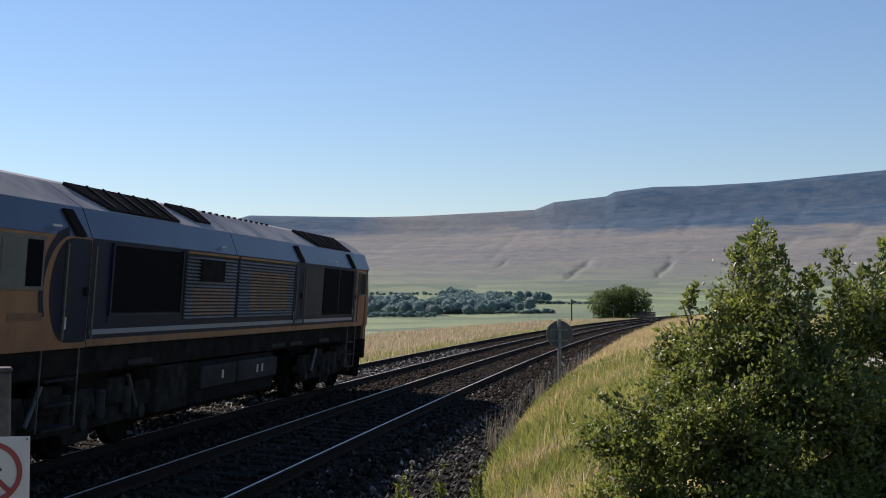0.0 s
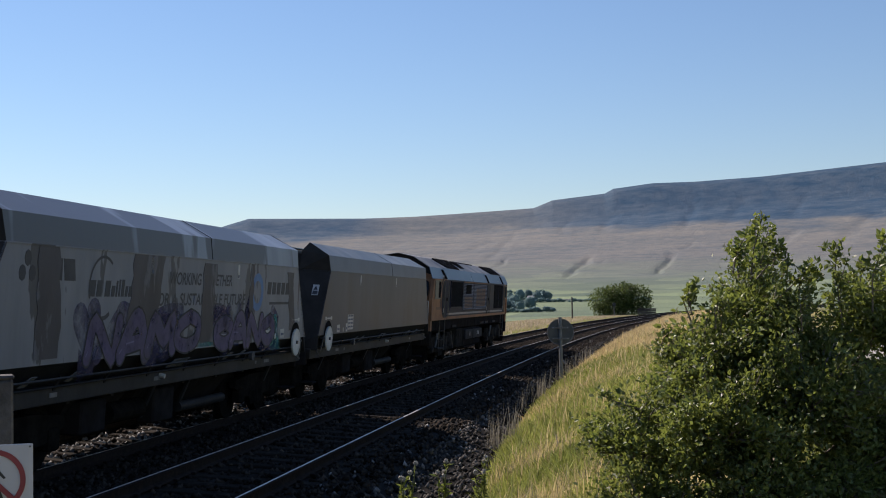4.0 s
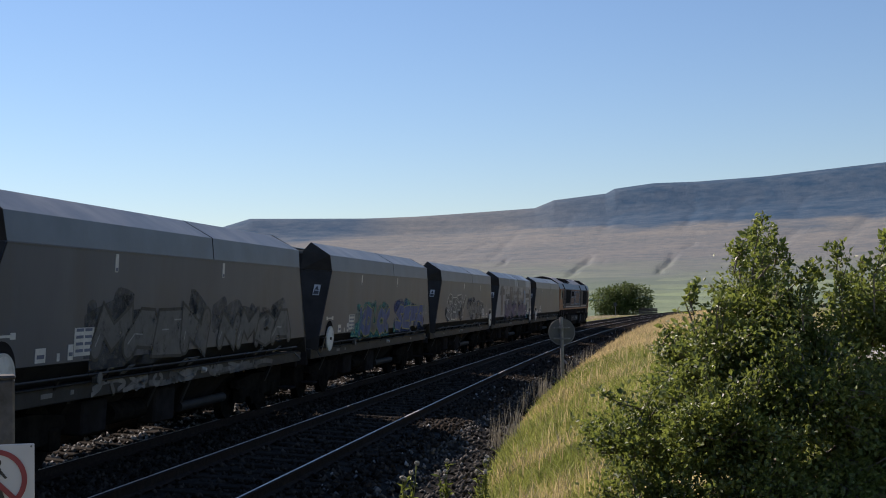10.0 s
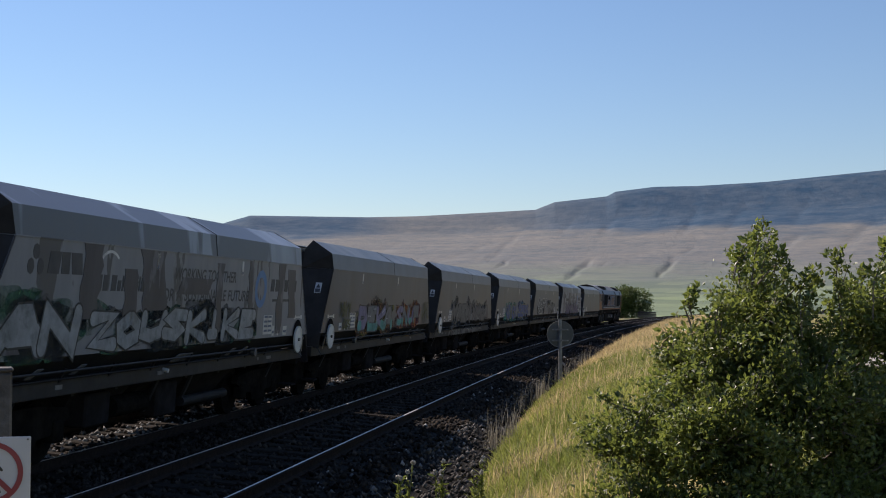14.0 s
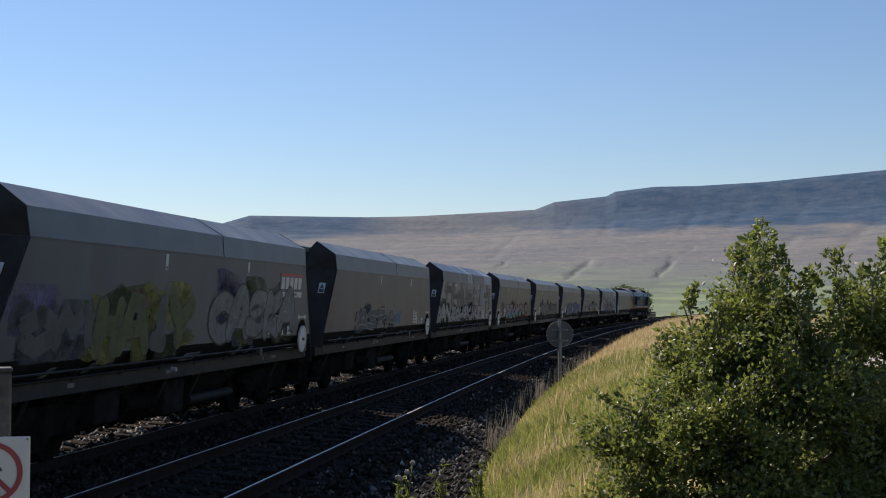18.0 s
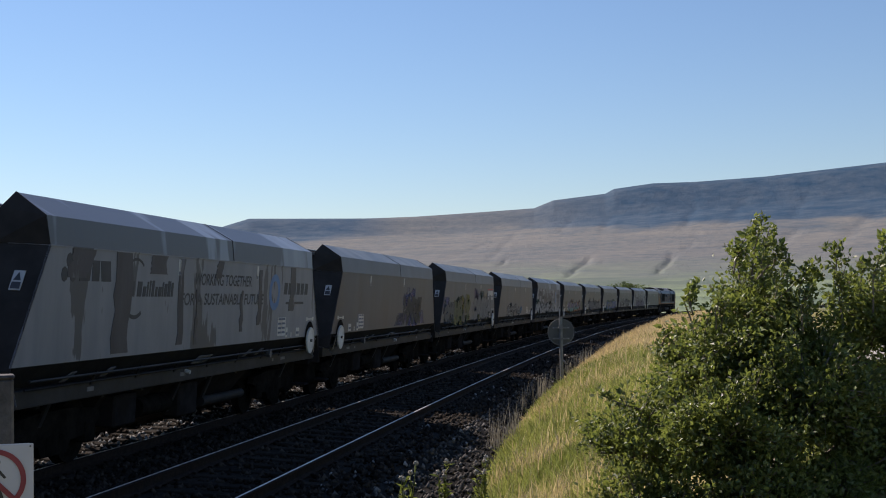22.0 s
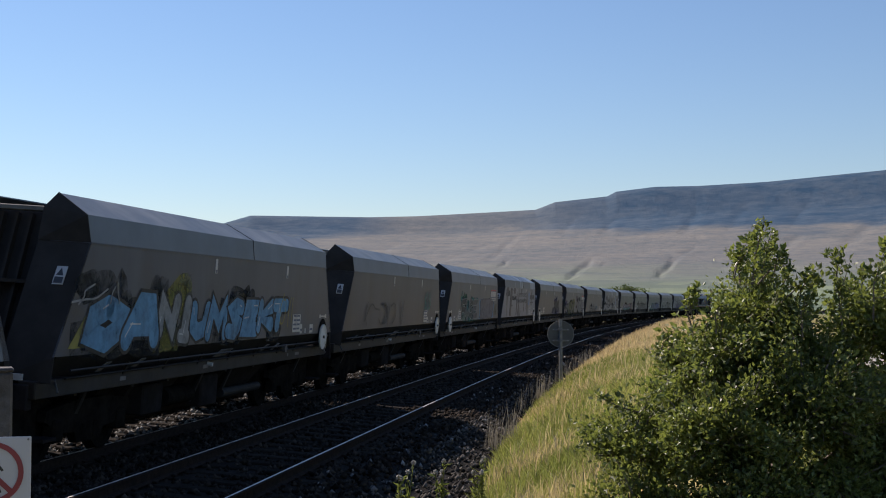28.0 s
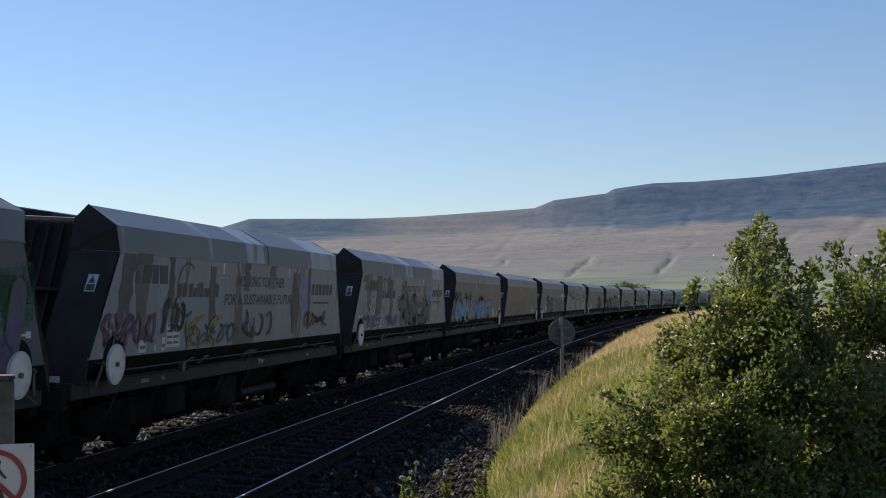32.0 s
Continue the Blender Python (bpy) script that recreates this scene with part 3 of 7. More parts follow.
def build_bush():
    rng = np.random.RandomState(7)
    r2 = random.Random(7)
    root = tagged(new("bush"), "large leafy green bush with upright shoots on the grass bank", "bush")
    root.location = (1.02, 10.9, float(land_height(1.02, 10.9)) - 0.05)
    o = np.array(root.location)
    # crown lobes: middle and half sizes, about the root
    lobes = [((0.1, 0.0, 0.75), (1.15, 1.0, 0.9)), ((-0.35, -0.65, 0.6), (0.6, 0.5, 0.55)), ((0.4, -0.35, 0.85), (0.65, 0.5, 0.6)), ((-0.95, -0.3, 0.45), (0.55, 0.6, 0.48)), ((0.75, 0.4, 1.12), (0.75, 0.6, 0.85)), ((0.05, 0.3, 1.55), (0.46, 0.75, 0.62)),
             ((-0.9, -0.8, -0.05), (0.6, 0.5, 0.42)), ((1.1, 0.25, 0.35), (0.9, 0.7, 0.7)), ((-0.1, -0.8, 0.1), (1.0, 0.5, 0.55)), ((-0.42, 0.0, 1.15), (0.45, 0.5, 0.45)), ((0.5, -0.35, 0.1), (0.9, 0.5, 0.6)), ((1.4, 0.05, 0.2), (0.8, 0.5, 0.7)),
             ((1.2, 0.5, 1.48), (0.5, 0.5, 0.45)), ((2.3, 0.8, 0.7), (0.9, 0.8, 0.9))]
    at, way = [], []
    wood = bmesh.new()
    tips = []
    for c, r in lobes:
        c, r = np.array(c), np.array(r)
        vol = r[0] * r[1] * r[2]
        for _ in range(int(30 + 95 * vol ** 0.7)):
            d = rng.normal(size=3)
            d /= np.linalg.norm(d)
            if d[2] < -0.5:
                d[2] *= -0.5
            tips.append(c + d * r * rng.uniform(0.72, 1.08))
    shoots = [((0.0, 0.0, 1.9), (0.02, 0.0, 2.46)), ((0.05, 0.0, 1.9), (0.26, 0.0, 2.14)), ((0.2, 0.0, 1.7), (0.48, 0.1, 2.08)), ((1.0, 0.0, 1.6), (1.02, 0.0, 2.28)), ((0.75, 0.0, 1.5), (0.72, 0.0, 2.1)),
              ((-0.5, 0.0, 1.6), (-0.52, 0.0, 1.88)), ((-0.1, 0.0, 1.9), (-0.14, 0.0, 2.16)), ((1.25, 0.0, 1.7), (1.35, 0.1, 2.2)), ((-0.9, -0.3, 0.8), (-1.42, -0.4, 0.98)), ((1.5, 0.1, 1.5), (1.7, 0.1, 2.15))]
    for _ in range(46):                        # young shoots out of the crown's top and flank
        c, r = lobes[rng.choice([0, 4, 5, 5, 4, 9, 12, 12, 13, 4, 7])]
        d = rng.normal(size=3)
        d[2] = abs(d[2]) + 0.35
        d /= np.linalg.norm(d)
        a = np.array(c) + d * np.array(r) * 0.9
        out = np.array([abs(d[0]) * 0.5 - 0.1, d[1] * 0.4, 0.75]) * rng.uniform(0.22, 0.5)
        shoots.append((a, a + out))
    stems = [np.array((r2.uniform(-0.25, 0.25), r2.uniform(-0.2, 0.2), 0.0)) for _ in range(9)]
    hubs = []
    for c, r in lobes:
        b = stems[r2.randrange(9)]
        c = np.array(c)
        m = (b + c) / 2 + rng.normal(0, 0.08, 3) + np.array([0, 0, 0.1])
        limb(wood, [Vector(b), Vector(m), Vector(c)], [0.035, 0.026, 0.016])
        hubs.append(c)
    hubs = np.array(hubs)
    for t in tips:
        h = hubs[np.argmin(((hubs - t) ** 2).sum(1))]
        m = (h + t) / 2 + rng.normal(0, 0.06, 3)
        limb(wood, [Vector(h), Vector(m), Vector(t)], [0.012, 0.008, 0.003], 4)
        n = rng.randint(74, 100)
        f = rng.uniform(0.3, 1.06, n) ** 0.55
        p = h + (t - h) * f[:, None] + rng.normal(0, 0.062, (n, 3))
        at.append(p)
        way.append((t - h) * 0.5 / np.linalg.norm(t - h) + rng.normal(0, 0.6, (n, 3)) + np.array([0, 0, 0.1]))
    for c, r in lobes:                         # dense inner foliage
        n = int(520 * r[0] * r[2] + 150)
        d = rng.normal(size=(n, 3))
        d /= np.linalg.norm(d, axis=1, keepdims=True)
        at.append(np.array(c) + d * np.array(r) * rng.uniform(0.25, 0.8, (n, 1)))
        way.append(d + rng.normal(0, 0.8, (n, 3)))
    for a, b in shoots:
        a, b = np.array(a), np.array(b)
        size = np.linalg.norm(b - a)
        bow = np.array([-0.10, 0.05, 0.02]) * size * rng.uniform(0.2, 1.6) + rng.normal(0, 0.05 * size, 3)       # shoots bow over with the wind
        b = b + np.array([0.16, 0.0, -0.03]) * size
        mid = (a + b) / 2 + bow
        limb(wood, [Vector(a), Vector(mid), Vector(b)], [0.009, 0.006, 0.002], 5)
        for _ in range(3):                     # side twigs
            f = rng.uniform(0.2, 0.75)
            o = a * (1 - f) ** 2 + 2 * mid * f * (1 - f) + b * f * f
            tip = o + (rng.normal(0, 0.5, 3) + np.array([0.15, 0, 0.6])) * size * 0.30
            limb(wood, [Vector(o), Vector(tip)], [0.004, 0.0015], 4)
            k = int(60 * np.linalg.norm(tip - o)) + 4
            at.append(o + (tip - o) * rng.uniform(0.2, 1.05, (k, 1)) + rng.normal(0, 0.02, (k, 3)))
            way.append(rng.normal(0, 0.8, (k, 3)) + (tip - o) / np.linalg.norm(tip - o) * 0.8)
        n = int(105 * size) + 8
        f = np.sqrt(rng.uniform(0, 1, (n, 1)))
        at.append(a * (1 - f) ** 2 + 2 * mid * f * (1 - f) + b * f * f + rng.normal(0, 0.03, (n, 3)) * (1.7 - f))
        out = rng.normal(0, 1, (n, 3))
        out[:, 2] = np.abs(out[:, 2]) * 0.5 + 0.2
        way.append(out)
    young = sum(len(a) for a in at[-4 * len(shoots):])
    at, way = np.concatenate(at), np.concatenate(way)
    at[:, 2] = np.maximum(at[:, 2], -0.1)
    length = rng.uniform(0.032, 0.062, len(at))
    length[-young:] = rng.uniform(0.042, 0.074, young)
    part("branch_work", wood, M["bark"], root)
    leaves = new("leaves", leaf_mesh("leaves", at, way, length, M["leaf"], rng, 0.62, face=0.6))
    leaves.parent = root


def build_far_tree():
    rng = np.random.RandomState(9)
    x, y = -1.6, 205.0
    root = tagged(new("hawthorn_tree"), "wind-shaped green hawthorn tree beside the railway", "tree")
    root.location, root.scale = (x, y, float(land_height(x, y)) - 0.15), (1.04, 1.08, 1.16)
    wood = bmesh.new()
    limb(wood, [Vector((0, 0, 0)), Vector((0.2, 0, 1.2)), Vector((0.5, 0.1, 2.4))], [0.28, 0.22, 0.16])
    lobes = [((-2.6, 0, 2.7), (2.6, 2.2, 1.9)), ((0.4, 0, 3.2), (2.4, 2.2, 2.0)), ((2.6, 0.2, 3.0), (2.3, 2.0, 1.9)), ((-0.8, -0.6, 2.1), (2.6, 1.6, 1.5)), ((1.0, 0.3, 4.0), (1.6, 1.4, 1.0)), ((-1.6, 0.3, 3.8), (1.5, 1.4, 0.9)), ((3.4, 0, 1.6), (1.2, 1.4, 1.2)), ((-2.2, -0.4, 1.3), (2.2, 1.6, 1.2)), ((0.6, -0.6, 1.3), (2.0, 1.5, 1.2))]
    at, way = [], []
    for c, r in lobes:
        limb(wood, [Vector((0.2, 0, 1.3)), (Vector(c) + Vector((0.2, 0, 1.6))) / 2, Vector(c)], [0.14, 0.1, 0.05])
        n = int(1500 * r[0] * r[2] / 4)
        d = rng.normal(size=(n, 3))
        d /= np.linalg.norm(d, axis=1, keepdims=True)
        at.append(np.array(c) + d * np.array(r) * rng.uniform(0.5, 1.06, (n, 1)) + rng.normal(0, 0.12, (n, 3)))
        way.append(d + rng.normal(0, 0.7, (n, 3)))
    part("trunk", wood, M["bark"], root)
    at, way = np.concatenate(at), np.concatenate(way)
    crown = new("crown", leaf_mesh("crown", at, way, rng.uniform(0.16, 0.34, len(at)), M["leaf_far"], rng, 0.8))
    crown.parent = root


def build_valley():
    """Woods, walls and farms in the valley below the moor."""
    rng = np.random.RandomState(13)
    at, way, size, mass = [], [], [], ([], [])

    def tree(b, d, w, h):
        x, y = d * math.sin(radians(b)), d * math.cos(radians(b))
        z = float(land_height(x, y))
        n = 170
        q = rng.normal(size=(n, 3))
        q /= np.linalg.norm(q, axis=1, keepdims=True)
        at.append(np.array([x, y, z + h * 0.5]) + q * np.array([w / 2, w / 2, h / 2]) * rng.uniform(0.45, 1.0, (n, 1)))
        way.append(q + rng.normal(0, 0.6, (n, 3)))
        size.append(rng.uniform(0.10, 0.22, n) * w * 0.6)
        rings, sides, base = 7, 10, len(mass[0])       # uneven crown mass inside the leaves
        for a in range(rings + 1):
            for b in range(sides):
                up, turn = math.pi * (a / rings - 0.5), math.tau * b / sides
                k = 0.80 + 0.12 * math.sin(3 * turn + x) * math.cos(2 * up + y) + 0.08 * math.sin(5 * up + x)
                mass[0].append((x + w / 2 * k * math.cos(up) * math.cos(turn), y + w / 2 * k * math.cos(up) * math.sin(turn), z + h * 0.5 + h / 2 * k * math.sin(up)))
        mass[1].extend([(base + a * sides + b, base + a * sides + (b + 1) % sides, base + (a + 1) * sides + (b + 1) % sides, base + (a + 1) * sides + b) for a in range(rings) for b in range(sides)])
    for mid, far, wide, deep, count in ((-8.1, 1120, 0.75, 40, 150), (-7.3, 1260, 0.8, 60, 170), (-9.9, 1060, 0.7, 18, 45), (-10.6, 1240, 0.5, 20, 30), (-6.0, 1120, 0.4, 14, 22), (-7.9, 1420, 0.35, 35, 60), (-12.5, 1150, 0.8, 40, 60), (-4.6, 1330, 0.4, 12, 12)):   # woods
        for _ in range(count):
            k = abs(rng.normal(0, 1))
            tree(mid + wide * rng.normal(0, 1), far + deep * rng.normal(0, 1), rng.uniform(9, 15), rng.uniform(7, 13) * max(0.6, 1.1 - 0.2 * k))
    for d, b0, b1, n in ((980, -14, -9, 40), (1060, -8, -3.5, 34), (1290, -5.5, 1, 40), (1420, -14, -10, 30), (1540, -12, -4, 40)):   # hedge lines
        for k in range(n):
            tree(b0 + (b1 - b0) * (k + rng.uniform(-0.4, 0.4)) / n, d + rng.normal(0, 3), rng.uniform(4, 8), rng.uniform(2, 5.5))
    at, way, size = np.concatenate(at), np.concatenate(way), np.concatenate(size)
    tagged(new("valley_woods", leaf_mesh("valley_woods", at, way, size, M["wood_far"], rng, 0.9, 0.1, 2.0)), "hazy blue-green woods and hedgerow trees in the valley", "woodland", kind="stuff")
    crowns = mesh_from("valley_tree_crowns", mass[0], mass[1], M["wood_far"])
    for f in crowns.polygons:
        f.use_smooth = True
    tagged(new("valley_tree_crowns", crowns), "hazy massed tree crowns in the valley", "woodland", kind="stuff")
    # dry-stone walls over the lower slopes
    walls = [((-7.5, 1350), (-2.5, 1320)), ((-13, 1250), (-7.5, 1350))]
    for (b0, d0), (b1, d1) in walls:
        verts, faces = [], []
        n = 40
        for i in range(n + 1):
            f = i / n
            b, d = radians(b0 + (b1 - b0) * f), d0 + (d1 - d0) * f + 6 * math.sin(f * 9)
            x, y = d * math.sin(b), d * math.cos(b)
            z = float(land_height(x, y))
            t = Vector((math.cos(b), -math.sin(b), 0)) if abs(b1 - b0) * 20 > abs(d1 - d0) * 0.3 else Vector((math.sin(b), math.cos(b), 0))
            k = Vector((-t.y, t.x, 0)) * 0.45
            verts += [(x - k.x, y - k.y, z - 1), (x - k.x * 0.6, y - k.y * 0.6, z + 1.1), (x + k.x * 0.6, y + k.y * 0.6, z + 1.5), (x + k.x, y + k.y, z - 1)]
        for i in range(n):
            for j in range(3):
                faces.append((i * 4 + j, i * 4 + 4 + j, i * 4 + 5 + j, i * 4 + 1 + j))
        tagged(new("dry_stone_wall", mesh_from("dry_stone_wall", verts, faces, M["field_wall"])), "grey dry-stone field wall across the far slope", "wall", "field walls")
    for b, d, w in ((-10.6, 1130, 8), (-4.6, 1290, 7)):
        x, y = d * math.sin(radians(b)), d * math.cos(radians(b))
        root = tagged(new("farmhouse"), "small white farmhouse with a slate roof among trees", "house", "valley farms")
        root.matrix_basis = Matrix.Translation((x, y, float(land_height(x, y)) - 0.3)) @ Matrix.Rotation(radians(rng.uniform(-30, 30)), 4, "Z")
        part("wall", box((-w / 2, -3.5, 0), (w / 2, 3.5, 5)), M["white_paint"], root)
        roof = bmesh.new()
        v = [roof.verts.new(p) for p in ((-w / 2 - 0.3, -3.9, 4.9), (w / 2 + 0.3, -3.9, 4.9), (w / 2 + 0.3, 3.9, 4.9), (-w / 2 - 0.3, 3.9, 4.9), (-w / 2 - 0.3, 0, 7.6), (w / 2 + 0.3, 0, 7.6))]
        for f in ((0, 1, 5, 4), (2, 3, 4, 5), (0, 4, 3), (1, 2, 5), (0, 3, 2, 1)):
            roof.faces.new([v[i] for i in f])
        part("roof", roof, M["slate"], root)
        for q in (-0.3, 0.25):
            part("window", box((q * w - 0.6, -3.56, 1.2), (q * w + 0.6, -3.5, 2.6)), M["glass_dark"], root)
        part("chimney", box((w / 2 - 1.2, -0.5, 6.8), (w / 2 - 0.3, 0.5, 8.6)), M["slate"], root)


def build_weeds():
    """Tall weeds with pale fluffy heads at the foot of the bank."""
    rng = np.random.RandomState(17)
    for x, y, h, n in ((-2.66, 14.0, 1.16, 4), (-2.24, 14.2, 1.10, 4), (-2.72, 14.3, 0.8, 3), (-1.78, 14.2, 0.92, 4)):
        root = tagged(new("flowering_weed"), "tall green weed with fluffy white seed heads", "weed", "weeds at the bank")
        root.location = (x, y, float(land_height(x, y)) - 0.02)
        at, way, heads = [], [], []
        for i in range(n):
            top = Vector((rng.normal(0, 0.09), rng.normal(0, 0.09), h * rng.uniform(0.75, 1.0)))
            bm = bmesh.new()
            limb(bm, [Vector((0, 0, 0)), top * 0.55 + Vector((0.02, 0, 0)), top], [0.008, 0.006, 0.004], 5)
            part("stem", bm, M["leaf"], root)
            for f in rng.uniform(0.15, 0.95, 26):
                at.append(np.array(top) * f)
                way.append(rng.normal(0, 1, 3) + np.array([0, 0, 0.4]))
            heads.append(top)
        ob = new("leaves", leaf_mesh("leaves", np.array(at), np.array(way), rng.uniform(0.05, 0.12, len(at)), M["leaf"], rng, 0.35))
        ob.parent = root
        for t in heads:
            hb = bmesh.new()
            for _ in range(26):
                d = Vector(rng.normal(size=3)).normalized()
                tube(hb, t, t + d * 0.03, 0.004, 0.008, 4)
            tagged(part("seed_head", hb, M["seed_fluff"], root), kind="stuff")


# ======== things beside the line ========
def build_disc_sign():
    root = tagged(new("lineside_sign"), "round grey sign seen from its back on a galvanised post", "railway sign")
    s = 37.6
    p = on_line(s, 2.12, 0)
    root.location = (p.x, p.y, float(land_height(p.x, p.y)))
    o = root.location.z
    bm = bmesh.new()
    tube(bm, (0, 0, -0.2), (0, 0, 1.73 - o), 0.055, 0.055, 12)
    part("post", bm, M["galvanised"], root)
    zc = 1.28 - o
    bm = bmesh.new()
    tube(bm, (0, 0.07, zc), (0, 0.085, zc), 0.40, 0.40, 40)
    part("disc", bm, M["sign_back"], root, "matt grey back of a round sign plate")
    bm = bmesh.new()
    for k in range(40):
        a0, a1 = k * math.tau / 40, (k + 1) * math.tau / 40
        tube(bm, (0.395 * math.cos(a0), 0.065, zc + 0.395 * math.sin(a0)), (0.395 * math.cos(a1), 0.065, zc + 0.395 * math.sin(a1)), 0.012, 0.012, 5)
    part("rim", bm, M["galvanised"], root)
    for dz in (-0.2, 0.13):
        part("bracket", box((-0.26, 0.05, zc + dz - 0.025), (0.26, 0.07, zc + dz + 0.025), 0.004), M["galvanised"], root)
        for x in (-0.22, 0.22):
            bm = bmesh.new()
            tube(bm, (x, 0.03, zc + dz), (x, 0.05, zc + dz), 0.018, 0.018, 6)
            part("bolt", bm, M["white_paint"], root)
    for dz in (-0.2, 0.13):
        part("clamp", box((-0.07, -0.07, zc + dz - 0.03), (0.07, 0.05, zc + dz + 0.03), 0.01), M["galvanised"], root)


def build_near_post():
    """Concrete post with the no-trespassing sign in front of it."""
    b = radians(-28.95)
    x, y = 6.6 * math.sin(b), 6.6 * math.cos(b)
    root = tagged(new("gate_post"), "weathered square concrete post with a worn top", "post")
    root.matrix_basis = Matrix.Translation((x, y, float(land_height(x, y)) - 0.3)) @ Matrix.Rotation(radians(29), 4, "Z")
    top = 1.90 - root.matrix_basis.translation.z
    part("shaft", box((-0.14, -0.09, 0), (0.118, 0.09, top - 0.02), 0.012), M["post_concrete"], root)
    part("cap", box((-0.145, -0.095, top - 0.02), (0.123, 0.095, top), 0.008), M["post_concrete"], root)
    b = radians(-29.4)
    x, y = 5.6 * math.sin(b), 5.6 * math.cos(b)
    g = float(land_height(x, y))
    sign = tagged(new("warning_sign"), "white no-trespassing sign with red ring on a post", "sign")
    sign.matrix_basis = Matrix.Translation((x + 0.065 * math.cos(radians(22)), y + 0.065 * math.sin(radians(22)), g - 0.2)) @ Matrix.Rotation(radians(22), 4, "Z")
    z1 = 1.655 - (g - 0.2)
    w, h = 0.16, 0.50
    part("plate", box((-w, -0.004, z1 - h), (w, 0.004, z1), 0.003), M["sign_white"], sign)
    bm = bmesh.new()
    tube(bm, (0, 0.03, 0), (0, 0.03, z1 - 0.02), 0.024, 0.024, 10)
    part("post", bm, M["galvanised"], sign)
    zc, r = z1 - 0.15, 0.131

    def ring(bm, r0, r1, y, a0=0.0, a1=math.tau, n=48):
        for k in range(n):
            p, q = a0 + (a1 - a0) * k / n, a0 + (a1 - a0) * (k + 1) / n
            bm.faces.new([bm.verts.new((rr * math.cos(a), y, zc + rr * math.sin(a))) for rr, a in ((r0, p), (r1, p), (r1, q), (r0, q))])
    bm = bmesh.new()
    ring(bm, r - 0.022, r, -0.009)
    part("ring", bm, M["sign_red"], sign)
    bm = bmesh.new()
    c, sn = math.cos(radians(45)), math.sin(radians(45))
    L, t = r - 0.012, 0.011
    bm.faces.new([bm.verts.new((a * c - b2 * sn, -0.0105, zc - (a * sn + b2 * c))) for a, b2 in ((-L, -t), (L, -t), (L, t), (-L, t))])
    part("slash", bm, M["sign_red"], sign)
    # the walking pictogram as plain shapes
    bm = bmesh.new()
    hd = [bm.verts.new((0.010 + 0.017 * math.cos(k * math.tau / 14), -0.0075, zc + 0.075 + 0.017 * math.sin(k * math.tau / 14))) for k in range(14)]
    bm.faces.new(hd)
    for quad in (((-0.018, 0.06), (0.03, 0.06), (0.022, -0.01), (-0.016, -0.01)), ((0.024, 0.058), (0.06, 0.012), (0.05, 0.005), (0.018, 0.04)), ((-0.014, 0.058), (-0.05, 0.015), (-0.042, 0.006), (-0.01, 0.035)),
                 ((-0.016, -0.01), (0.006, -0.01), (-0.03, -0.1), (-0.052, -0.1)), ((0.0, -0.01), (0.022, -0.01), (0.05, -0.1), (0.026, -0.1))):
        bm.faces.new([bm.verts.new((px * 0.845, -0.0075, zc + pz * 0.845)) for px, pz in quad])
    part("pictogram", bm, M["sign_black"], sign)
    for px in (-w + 0.012, w - 0.012):
        bm = bmesh.new()
        tube(bm, (px, -0.008, z1 - 0.012), (px, -0.004, z1 - 0.012), 0.0045, 0.0045, 8)
        part("bolt", bm, M["galvanised"], sign)
    for i, (ww, zz) in enumerate(((0.125, 0.33), (0.11, 0.37), (0.12, 0.41), (0.09, 0.45))):
        part("lettering_bar", box((-ww, -0.0075, z1 - zz - 0.011), (ww, -0.0045, z1 - zz + 0.011)), M["sign_black"], sign)


def build_path():
    """Pale gravel path behind the bush."""
    verts, faces = [], []
    for i in range(40):
        y = 15 + i * 1.2
        for x in (4.6 + 0.02 * y, 7.6 + 0.02 * y):
            verts.append((x, y, float(land_height(x, y)) + 0.02))
    for i in range(39):
        faces.append((2 * i, 2 * i + 1, 2 * i + 3, 2 * i + 2))
    tagged(new("path", mesh_from("path", verts, faces, M["path_gravel"])), "pale gravel path behind the bush", "path", kind="structure")


def build_distant_bits():
    # wooden post in the far field
    b, d = radians(-2.72), 168
    x, y = d * math.sin(b), d * math.cos(b)
    bm = bmesh.new()
    z = float(land_height(x, y))
    tube(bm, (x, y, z - 0.5), (x, y, 2.75), 0.11, 0.09, 8)
    tagged(part("telegraph_post", bm, M["dark_wood"]), "short dark wooden post in the golden field", "post")
    # small white sign by the tree
    b, d = radians(-0.80), 186
    x, y = d * math.sin(b), d * math.cos(b)
    z = float(land_height(x, y))
    root = tagged(new("speed_sign"), "small round white sign on a post by the far track", "railway sign")
    root.location = (x, y, z)
    bm = bmesh.new()
    tube(bm, (0, 0, 0), (0, 0, 1.9 - z), 0.05, 0.05, 8)
    part("post", bm, M["galvanised"], root)
    bm = bmesh.new()
    tube(bm, (0, -0.06, 1.55 - z), (0, -0.04, 1.55 - z), 0.28, 0.28, 24)
    part("disc", bm, M["cab_glass"], root)
    bm = bmesh.new()
    tube(bm, (0, -0.075, 1.55 - z), (0, -0.065, 1.55 - z), 0.11, 0.11, 16)
    part("figure_bar", bm, M["sign_black"], root)
    # old sleepers stacked under the tree
    b, d = radians(0.68), 203
    x, y = d * math.sin(b), d * math.cos(b)
    root = tagged(new("timber_stack"), "stack of old dark timber sleepers under a tree", "timber stack")
    root.location = (x, y, float(land_height(x, y)) - 0.05)
    for i in range(6):
        part("timber", box((-1.5, -0.6, i * 0.27), (1.5, 0.6, i * 0.27 + 0.22), 0.02), M["dark_wood"], root)


